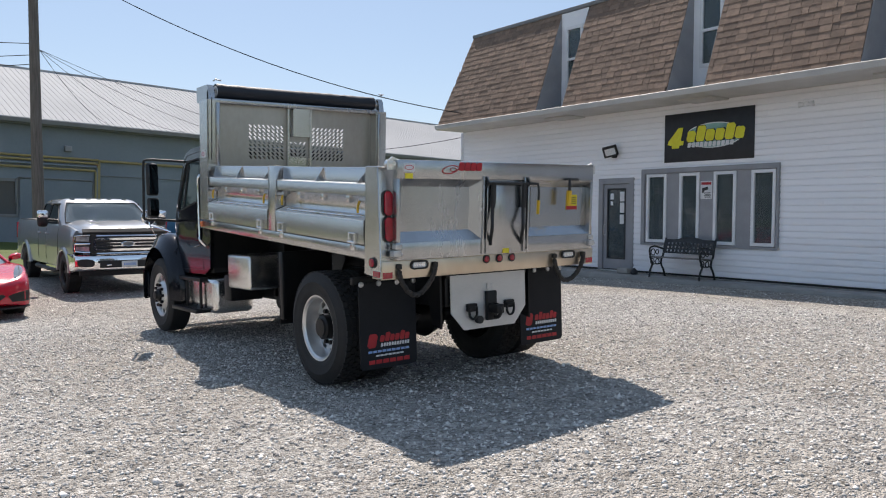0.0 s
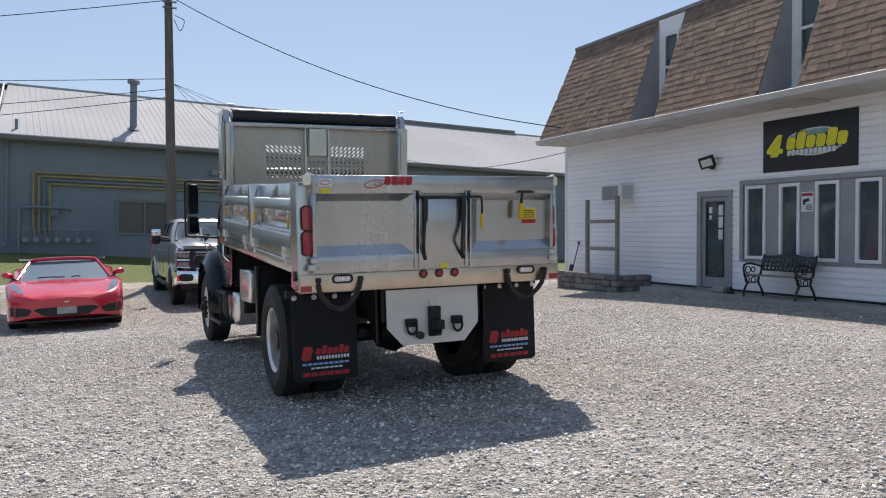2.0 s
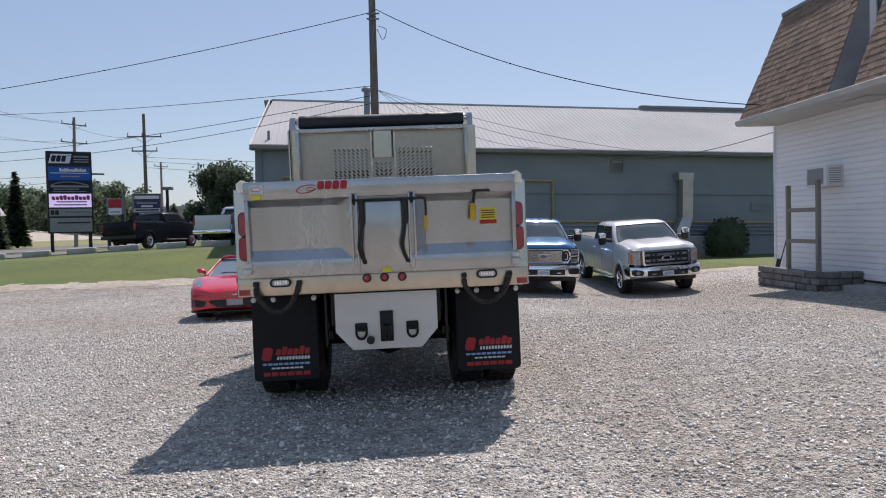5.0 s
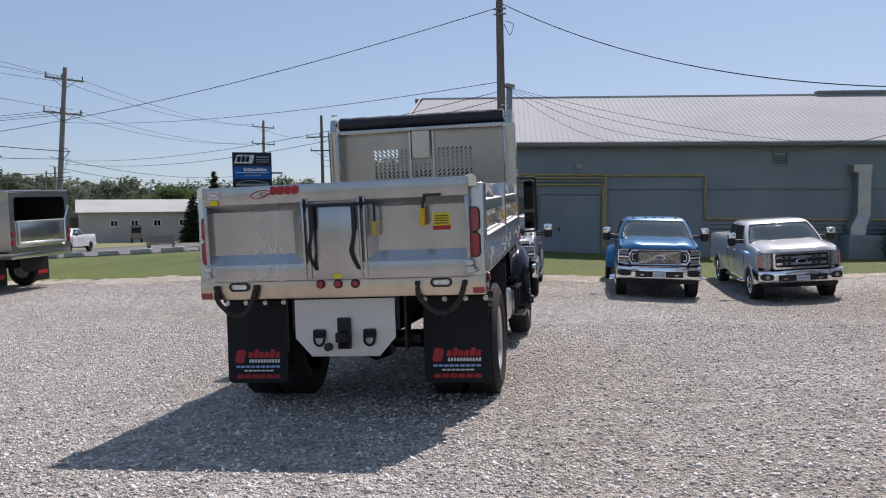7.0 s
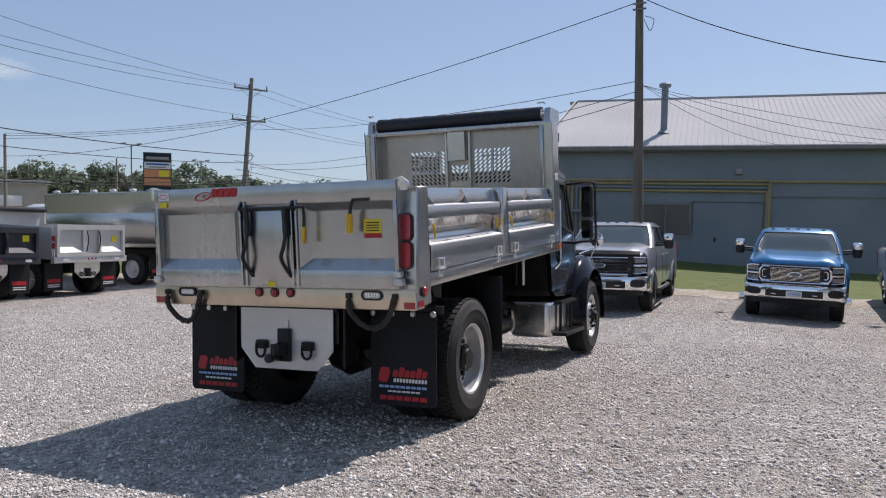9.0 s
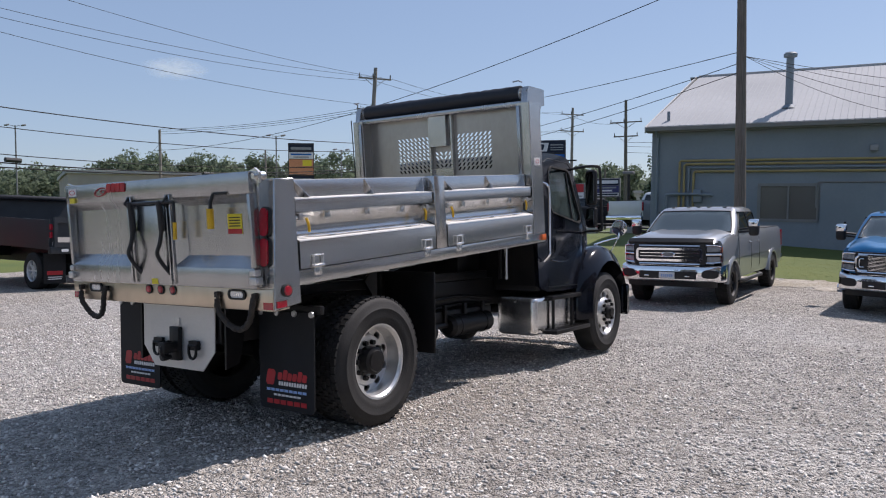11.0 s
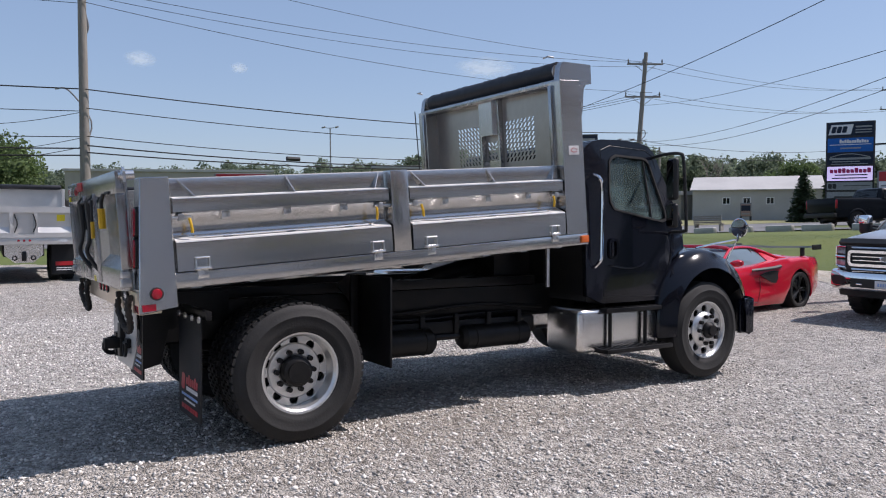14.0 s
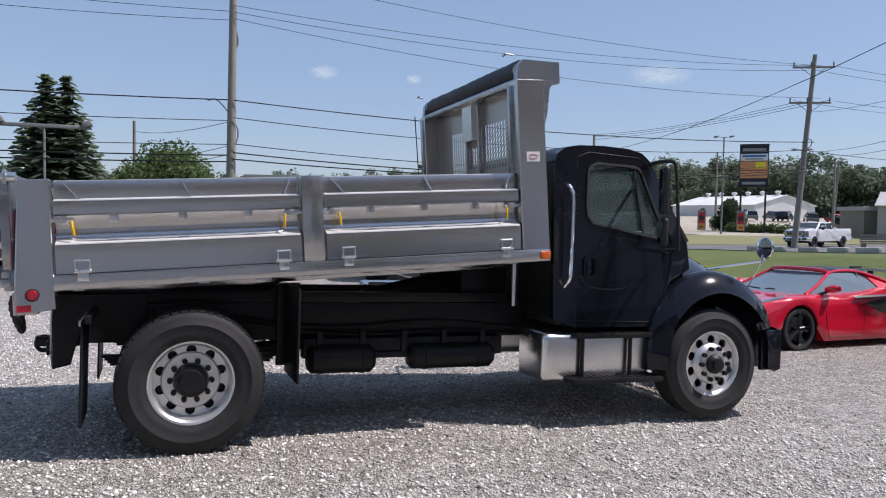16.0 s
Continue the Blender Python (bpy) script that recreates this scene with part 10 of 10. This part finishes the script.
def conifer(x, y, h, w, seed, mat=LEAF_DARK, tops=1):
    rng = random.Random(seed)
    t = thing("conifer", "tall dark green spruce with tapering top", "tree", Matrix.Translation((x, y, gz(x, y))))
    bm = B()
    for k in range(tops):
        cyl(bm, (0, k * w * 0.19, 0), (0, k * w * 0.19, h * (1 - 0.02 * k)), 0.2, 0.03, 8)
    part("trunk", bm, BARK, t)
    bm = B()
    for k in range(tops):
        oy = k * w * 0.19
        lumps(bm, [((0, oy, h * q), w * 0.42 * (1 - q) + 0.1) for q in (0.14, 0.24, 0.34, 0.44, 0.54, 0.64, 0.74)], 0.55)
        for z in np.arange(h * 0.06, h * 0.985, h * 0.028):
            f = (1 - z / h) ** 0.68
            n = max(9, int(44 * f))
            for i in range(n):
                a = rng.uniform(0, 6.28)
                L = w * 0.5 * f * rng.uniform(0.8, 1.08)
                for q in np.linspace(0.15, 1, max(3, int(8 * f) + 2)):
                    p = Vector((math.cos(a) * L * q, oy + math.sin(a) * L * q, z - L * q * 0.18 + rng.uniform(-0.1, 0.1)))
                    s = h * 0.030 * rng.uniform(0.6, 1.4)
                    d = Vector((math.cos(a + rng.uniform(-0.7, 0.7)), math.sin(a + rng.uniform(-0.7, 0.7)), rng.uniform(-0.5, 0.2))) * s
                    e = Vector((-d.y, d.x, rng.uniform(-0.5, 0.5) * s)) * 0.75
                    bm.faces.new([bm.verts.new(p + v) for v in (-d, e, d, -e)])
    part("crown", bm, mat, t, "", 0)
    return t


tree("maple_tree", "full dark green maple at the edge of the lot", -10.0, 56.3, 6.2, 6.2, 4, 7000, 0.24, LEAF_DARK, low=0.06)
conifer(-6.0, 58.4, 8.7, 4.0, 51, LEAF_DARK)
# far spruce, in the leaf green that has haze put in
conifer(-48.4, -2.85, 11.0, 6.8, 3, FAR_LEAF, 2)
tree("maple_tree", "bright green leafy tree by the street", -47, 4.5, 6.2, 9.0, 8, 6000, 0.26, LEAF)
conifer(-39.2, 79.0, 5.6, 3.6, 5, LEAF_DARK)
conifer(-40.6, 86.5, 8.6, 2.8, 6, LEAF_DARK)
bush = thing("round_shrub", "tall rounded dark green bush beside the small signs", "shrub", Matrix.Translation((-75.9, 76.8, gz(-75.9, 76.8))))
bm = B()
leaves(bm, random.Random(19), [((0, 0, 1.3), 1.6), ((0.7, 0.9, 1.2), 1.3), ((-0.7, -0.9, 1.2), 1.3), ((0.1, 0.2, 2.7), 1.5), ((-0.2, 0.5, 3.7), 1.0), ((0.3, -0.4, 3.4), 0.9)], 7000, 0.22)
lumps(bm, [((0, 0, 1.3), 1.5), ((0.7, 0.9, 1.2), 1.2), ((-0.7, -0.9, 1.2), 1.2), ((0.1, 0.2, 2.7), 1.3)], 0.6)
part("crown", bm, LEAF_DARK, bush, "", 0)
tree("maple_tree", "green tree beyond the far building", -58, 104, 8.0, 10, 12, 4200, 0.34, LEAF)
for k, (x, y, h) in enumerate(((-26, 96, 8), (-29, 99, 9.5), (-22, 100, 8.5), (-33, 102, 9), (-18, 97, 7.5))):
    conifer(x, y, h * 0.62, 3.2, 30 + k, LEAF_DARK)
shrub = thing("round_shrub", "large clipped dark green shrub beside the workshop", "shrub", GM @ Matrix.Translation((20.7, -1.2, -0.7)))
bm = B()
rng = random.Random(77)
leaves(bm, rng, [((0, 0, 1.05), 1.0), ((0.25, 0.1, 1.25), 0.85), ((-0.3, 0, 0.8), 0.85), ((0.1, -0.1, 0.6), 0.85)], 5200, 0.10)
part("crown", bm, LEAF_DARK, shrub, "", 0)
bm = B()
lathe(bm, [(0.5, 0.0), (0.8, 0.4), (0.9, 1.0), (0.75, 1.6), (0.001, 1.95)], (0, 0, 0), "z", 16)
part("inner_growth", bm, LEAF_DARK, shrub)
# bare dead tree
dead = thing("bare_tree", "leafless grey tree rising from the woods", "tree", Matrix.Translation((-84, 118, 0)))
bm = B()
rng = random.Random(15)


def limb(p, d, L, r, depth):
    q = p + d * L
    cyl(bm, p, q, r, r * 0.6, 5, False)
    if depth:
        for _ in range(3):
            e = (d + Vector((rng.uniform(-1, 1), rng.uniform(-1, 1), rng.uniform(-0.2, 0.7))) * 0.7).normalized()
            limb(q, e, L * rng.uniform(0.55, 0.8), r * 0.55, depth - 1)


limb(Vector((0, 0, 0)), Vector((0.05, 0, 1)), 3.6, 0.2, 5)
part("branch_crown", bm, material("dead_wood", (0.25, 0.23, 0.2), (0.18, 0.16, 0.14), 0.9), dead)
# woods along the horizon: crowns of many small leaf clumps, haze in their colour
def far_woods():
    r = np.random.default_rng(40)
    out = []
    for k in range(520):
        # the last 100 crowns, mostly unseen, are added for reflections in the truck's metal
        az = radians(r.uniform(104, 215) if k < 420 else r.uniform(215, 350))
        dist = r.uniform(205, 265)
        x, y = 8 + dist * math.cos(az), 2 + dist * math.sin(az)
        h = r.uniform(10.0, 15.5) * (0.66 if az < radians(112) else 1.0) * (0.9 if az > radians(165) else 1.28 if radians(127) < az < radians(150) else 1.0)
        w = r.uniform(10, 17)
        q, n = 18, 2300 if k < 420 else 350
        c = np.c_[x + r.uniform(-0.5, 0.5, q) * w, y + r.uniform(-0.5, 0.5, q) * w, h * r.uniform(0.10, 0.90, q)]
        rad = w * r.uniform(0.10, 0.24, q)
        pick = r.integers(0, q, n)
        d = r.normal(0, 1, (n, 3))
        d /= np.linalg.norm(d, axis=1)[:, None]
        p = c[pick] + d * (rad[pick] * r.uniform(0.35, 1.0, n))[:, None]
        nor = d + r.normal(0, 0.55, (n, 3)) + np.array([0, 0, 0.25])
        nor /= np.linalg.norm(nor, axis=1)[:, None]
        u = np.cross(nor, r.normal(0, 1, (n, 3)))
        u /= np.linalg.norm(u, axis=1)[:, None]
        v = np.cross(nor, u)
        size = r.uniform(0.30, 0.66, n)[:, None]
        out.append(np.stack([p + u * size, p - u * size * 0.55 + v * size * 0.8, p - u * size * 0.5 - v * size * 0.75], 1))
    co = np.concatenate(out)
    n = len(co)
    me = bpy.data.meshes.new("far_woods")
    me.vertices.add(n * 3)
    me.vertices.foreach_set("co", co.ravel().astype(np.float32))
    me.loops.add(n * 3)
    me.loops.foreach_set("vertex_index", np.arange(n * 3, dtype=np.int32))
    me.polygons.add(n)
    me.polygons.foreach_set("loop_start", np.arange(0, n * 3, 3, dtype=np.int32))
    me.update(calc_edges=True)
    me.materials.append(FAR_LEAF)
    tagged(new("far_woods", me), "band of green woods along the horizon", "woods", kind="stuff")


far_woods()
# hedge and small plants by the plaza sign
bm = B()
for k in range(15):
    p = Vector((-74.2 + 0.33 * k, 75.7 + 0.39 * k, 0))
    leaves(bm, rng, [((p.x, p.y, gz(p.x, p.y) + 0.6), 0.75 + 0.25 * math.sin(k * 1.9))], 420, 0.16)
tagged(part("low_hedge", bm, LEAF, None, "", 0), "low clipped hedge below the plaza sign", "hedge", kind="stuff")


# ---- far cars ----
def small_car(m, label, paint_mat, tall=1.62, length=4.5):
    car = thing("parked_car", label, "car", m, "far parked cars")
    out = [(0, 0.35), (0.0, 0.75), (-0.9, 0.92), (-length + 0.25, 0.95), (-length, 0.8), (-length, 0.35)]
    bm = bmesh.new()
    loft(bm, [[(x, y, z) for y, z in out] for x in (-0.9, 0.9)])
    bmesh.ops.bevel(bm, geom=list(bm.edges), offset=0.08, segments=2, affect="EDGES")
    part("body", bm, paint_mat, car)
    bm = bmesh.new()
    loft(bm, [[(w, f, z), (w, r, z), (-w, r, z), (-w, f, z)] for z, w, f, r in ((0.9, 0.86, -0.95, -length + 0.2), (tall - 0.05, 0.68, -1.7, -length + 0.55), (tall, 0.6, -1.85, -length + 0.7))])
    part("cabin", bm, GLASS_DARK, car)
    bm = bmesh.new()
    loft(bm, [[(w, f, z), (w, r, z), (-w, r, z), (-w, f, z)] for z, w, f, r in ((tall - 0.06, 0.70, -1.66, -length + 0.52), (tall + 0.01, 0.6, -1.85, -length + 0.7))])
    part("roof", bm, paint_mat, car)
    for s in (-1, 1):
        for y in (-0.85, -length + 0.85):
            road_wheel(s * 0.68, y, 0.34, 0.22, s, car, ALU_BRIGHT, 5, 0.66)
    return car


rng = random.Random(3)
small_car(ground_pose(-79.5, 99.5, 60), "dark sport utility car in the far lot", DARK_PAINT, 1.9, 5.0)
for k, (d, tone, p) in enumerate(((0.0, "white", WHITE_PAINT), (0.14, "grey", GREY_PAINT), (0.24, "silver", SILVER_PAINT), (0.36, "dark", DARK_PAINT), (0.47, "grey", GREY_PAINT), (0.58, "red", RED_PAINT), (0.70, "white", WHITE_PAINT), (0.80, "dark", DARK_PAINT), (0.9, "grey", GREY_PAINT), (1.0, "blue", BLUE_PAINT))):
    x, y = -100 + 22 * d, 96 + 17 * d
    small_car(ground_pose(x, y, 35 + 20 * (k % 3)), tone + " car in the far lot", p)
small_car(ground_pose(-4.2, 44.0, 80), "red car behind the white pickup", RED_PAINT, 1.45, 4.4)
pickup("pickup_truck", "white crew-cab pickup standing on the street", front_pose(-31.9, 46.8, 195), WHITE_PAINT, 0.92, rim=BLACK, deflector=False)


# ---- small fair-weather clouds ----
CLOUDS = [((-0.812, 0.556, 0.178), 130, 48), ((-0.969, 0.169, 0.179), 62, 34), ((-0.944, 0.280, 0.174), 36, 24)]

def cloud_material():
    m = bpy.data.materials.new("cloud_white")
    m.use_nodes = True
    n, l = m.node_tree.nodes, m.node_tree.links
    tc, ns, gr, mul, mixs, tr = (n.new("ShaderNode" + k) for k in ("TexCoord", "TexNoise", "TexGradient", "Math", "MixShader", "BsdfTransparent"))
    gr.gradient_type = "SPHERICAL"
    ns.inputs["Scale"].default_value, ns.inputs["Detail"].default_value = 2.2, 5
    l.new(tc.outputs["Object"], gr.inputs[0])
    l.new(tc.outputs["Object"], ns.inputs["Vector"])
    mul.operation = "MULTIPLY"
    l.new(gr.outputs["Fac"], mul.inputs[0])
    l.new(ns.outputs[0], mul.inputs[1])
    rp = n.new("ShaderNodeMapRange")
    rp.inputs[1].default_value, rp.inputs[2].default_value, rp.inputs[4].default_value = 0.10, 0.42, 0.55
    l.new(mul.outputs[0], rp.inputs[0])
    p = n["Principled BSDF"]
    p.inputs["Base Color"].default_value, p.inputs["Roughness"].default_value = (0.9, 0.9, 0.9, 1), 1.0
    p.inputs["Emission Color"].default_value, p.inputs["Emission Strength"].default_value = (0.75, 0.8, 0.88, 1), 0.55
    l.new(rp.outputs[0], mixs.inputs[0])
    l.new(tr.outputs[0], mixs.inputs[1])
    l.new(p.outputs[0], mixs.inputs[2])
    l.new(mixs.outputs[0], n["Material Output"].inputs[0])
    return m


CLOUD = cloud_material()
for d, w, h in CLOUDS:
    d = Vector(d).normalized()
    bm = bmesh.new()
    bmesh.ops.create_grid(bm, x_segments=1, y_segments=1, size=1.0)
    ob = part("cloud", bm, CLOUD, None, "", 0)
    ob.matrix_world = look(d * 2600, d * 5200) @ Matrix.Diagonal((w, h, 1, 1))
    ob.visible_shadow = False
    tagged(ob, "small faint white cloud in the blue sky", "cloud", "clouds", "structure")


# ---- siding boards of the office wall ----
def boards():
    rng = random.Random(61)
    cuts = [(2.99, 4.05, 0.0, 2.38), (-0.57, 2.75, 0.84, 2.55)]
    step = 0.125
    for k in range(30):
        z0 = 0.235 + k * step
        z1 = min(z0 + step, 3.925)
        if z1 - z0 < 0.03:
            continue
        levels = sorted({z0, z1} | {z for c in cuts for z in c[2:] if z0 < z < z1})
        joints = [Y0]
        while joints[-1] < Y1 - 0.09:
            joints.append(min(Y1 - 0.09, joints[-1] + (rng.uniform(0.9, 3.66) if len(joints) == 1 else 3.66)))
        for a, b in zip(levels, levels[1:]):
            if b - a < 0.012:
                continue
            for y0, y1 in zip(joints, joints[1:]):
                spans = [(y0, y1)]
                for c0, c1, d0, d1 in cuts:
                    if b > d0 + 1e-4 and a < d1 - 1e-4:
                        spans = [q for s0, s1 in spans for q in ((s0, min(s1, c0)), (max(s0, c1), s1)) if q[1] - q[0] > 0.02]
                for s0, s1 in spans:
                    xb = lambda z: float(np.interp(z - z0, (0, 0.086, 0.108, step), (-0.034, -0.028, -0.008, -0.006)))
                    lean = rng.uniform(-0.0012, 0.0012)
                    bm = bmesh.new()
                    loft(bm, [[(xb(a) + lean, y, a), (-0.001, y, a), (-0.001, y, b), (xb(b) + lean, y, b)] + [(xb(q) + lean, y, q) for q in (z0 + 0.106, z0 + 0.088) if a < q < b] for y in (s0 + 0.0008, s1 - 0.0008)])
                    part("siding_board", bm, SIDING, wall, "", 0)


boards()


# ---- shingles of the mansard ----
def shingles():
    rng = random.Random(62)
    slope = Vector((0.93, 0, 2.55)).normalized()
    out = Vector((-slope.z, 0, slope.x))
    along = Vector((0, 1, 0))
    length = math.hypot(0.93, 2.55)
    widths = (0.13, 0.16, 0.19, 0.22, 0.25, 0.29)
    meshes = []
    corner = [(0, 0, 0.002), (1, 0, 0.002), (1, 0.18, 0.0), (0, 0.18, 0.0), (0, 0, 0.0115), (1, 0, 0.0115), (1, 0.18, 0.004), (0, 0.18, 0.004)]
    quads = [(0, 3, 2, 1), (4, 5, 6, 7), (0, 1, 5, 4), (1, 2, 6, 5), (2, 3, 7, 6), (3, 0, 4, 7)]
    for w in widths:
        me = bpy.data.meshes.new("shingle")
        me.from_pydata([(x * (w - 0.006), y, z) for x, y, z in corner], [], quads)
        me.materials.append(SHINGLE)
        meshes.append(me)
    slopes = sorted((o for o in house.children if o.name.startswith("mansard_slope")), key=lambda o: o.name)
    rest_v, rest_f = [], []
    for k in range(0, len(edges), 2):
        top, bot = edges[k], edges[k + 1]
        for row in range(18):
            v = row * 0.151
            hi = top if k else Y1 - 0.1 - v / length * 0.52
            y = bot - rng.uniform(0, 0.2)
            while y < hi - 0.02:
                i = rng.randrange(len(widths))
                y0, y1 = max(y, bot + 0.004), min(y + widths[i], hi)
                y += widths[i]
                if y1 - y0 < 0.05:
                    continue
                raise_by = rng.choice((0.0, 0.0, 0.0015, 0.004))
                o = Vector((-1.0, 0, 4.03)) + slope * v + out * (0.003 + raise_by)
                whole = y1 - y0 > widths[i] - 0.005
                if whole and 1.4 < y0 and y1 < 4.41:
                    ob = bpy.data.objects.new("shingle", meshes[i])
                    scene.collection.objects.link(ob)
                    ob.parent = slopes[k // 2]
                    m = Matrix.Identity(4)
                    for c, q in enumerate((along, slope, out)):
                        for r in range(3):
                            m[r][c] = q[r]
                    ob.matrix_local = Matrix.Translation(o + along * y0) @ m
                else:
                    n = len(rest_v)
                    rest_v += [tuple(o + along * (y0 + x * (y1 - y0 - 0.006)) + slope * s + out * z) for x, s, z in corner]
                    rest_f += [tuple(n + j for j in q) for q in quads]
    me = bpy.data.meshes.new("shingle_cover")
    me.from_pydata(rest_v, [], rest_f)
    me.materials.append(SHINGLE)
    ob = new("shingle_cover", me)
    ob.parent = house
    ob["kind"] = "stuff"
    ob["label"] = "brown asphalt shingles"


shingles()


# ---- loose stones of the yard ----
def stones():
    rng = np.random.default_rng(63)
    n1, n2 = 70000, 42000
    x = np.r_[rng.uniform(-3.5, 10.8, n1), rng.uniform(-9, 13.2, n2)]
    y = np.r_[rng.uniform(0.3, 12.2, n1), rng.uniform(-1.5, 19, n2)]
    n = len(x)
    size = 0.0065 + 0.0095 * rng.random(n) ** 2.0 + 0.007 * (rng.random(n) > 0.93)
    z = height(x, y)
    base = np.array([(1, 0, 0), (-1, 0, 0), (0, 1, 0), (0, -1, 0), (0, 0, 1), (0, 0, -1)], float)
    tri = np.array([(0, 2, 4), (2, 1, 4), (1, 3, 4), (3, 0, 4), (2, 0, 5), (1, 2, 5), (3, 1, 5), (0, 3, 5)])
    v = base[None] + rng.uniform(-0.38, 0.38, (n, 6, 3))
    v *= rng.uniform(0.7, 1.5, (n, 1, 3)) * size[:, None, None]
    v[:, :, 2] *= 0.75
    a = rng.uniform(0, 2 * np.pi, n)
    c, s = np.cos(a)[:, None], np.sin(a)[:, None]
    vx, vy = v[:, :, 0] * c - v[:, :, 1] * s, v[:, :, 0] * s + v[:, :, 1] * c
    co = np.stack([vx + x[:, None], vy + y[:, None], v[:, :, 2] + (z + size * 0.25)[:, None]], -1).reshape(-1, 3)
    idx = (tri[None] + (np.arange(n) * 6)[:, None, None]).reshape(-1)
    me = bpy.data.meshes.new("gravel_stones")
    me.vertices.add(n * 6)
    me.vertices.foreach_set("co", co.ravel().astype(np.float32))
    me.loops.add(n * 24)
    me.loops.foreach_set("vertex_index", idx.astype(np.int32))
    me.polygons.add(n * 8)
    me.polygons.foreach_set("loop_start", np.arange(0, n * 24, 3, dtype=np.int32))
    me.update(calc_edges=True)
    me.materials.append(STONE)
    tagged(new("gravel_stones", me), "loose pale grey crushed limestone pieces", "gravel", kind="stuff")


stones()


# ---- grass blades along the lawn in front of the workshop ----
def blades():
    rng = np.random.default_rng(64)
    n = 60000
    x = rng.uniform(-16, 16, n)
    y = 22.6 + 9.5 * rng.random(n) ** 1.3
    y -= np.where(x < 2, 0.10 * (2 - x), 0)
    z = height(x, y) - 0.032
    h = rng.uniform(0.008, 0.024, n)
    a = rng.uniform(0, 2 * np.pi, n)
    w = rng.uniform(0.003, 0.008, n)
    lean = rng.normal(0, 1.1, (n, 2)) * h[:, None]
    co = np.empty((n, 3, 3))
    co[:, 0] = np.c_[x - w * np.cos(a), y - w * np.sin(a), z]
    co[:, 1] = np.c_[x + w * np.cos(a), y + w * np.sin(a), z]
    co[:, 2] = np.c_[x + lean[:, 0], y + lean[:, 1], z + h]
    me = bpy.data.meshes.new("grass_blades")
    me.vertices.add(n * 3)
    me.vertices.foreach_set("co", co.ravel().astype(np.float32))
    me.loops.add(n * 3)
    me.loops.foreach_set("vertex_index", np.arange(n * 3, dtype=np.int32))
    me.polygons.add(n)
    me.polygons.foreach_set("loop_start", np.arange(0, n * 3, 3, dtype=np.int32))
    me.update(calc_edges=True)
    me.materials.append(BLADE)
    tagged(new("grass_blades", me), "short green grass blades of the lawn", "grass", kind="stuff")


BLADE = material("grass_blade", (0.09, 0.12, 0.022), (0.15, 0.17, 0.036), 0.7, 0.0, 0.6, 5, per_piece=0.18)
blades()
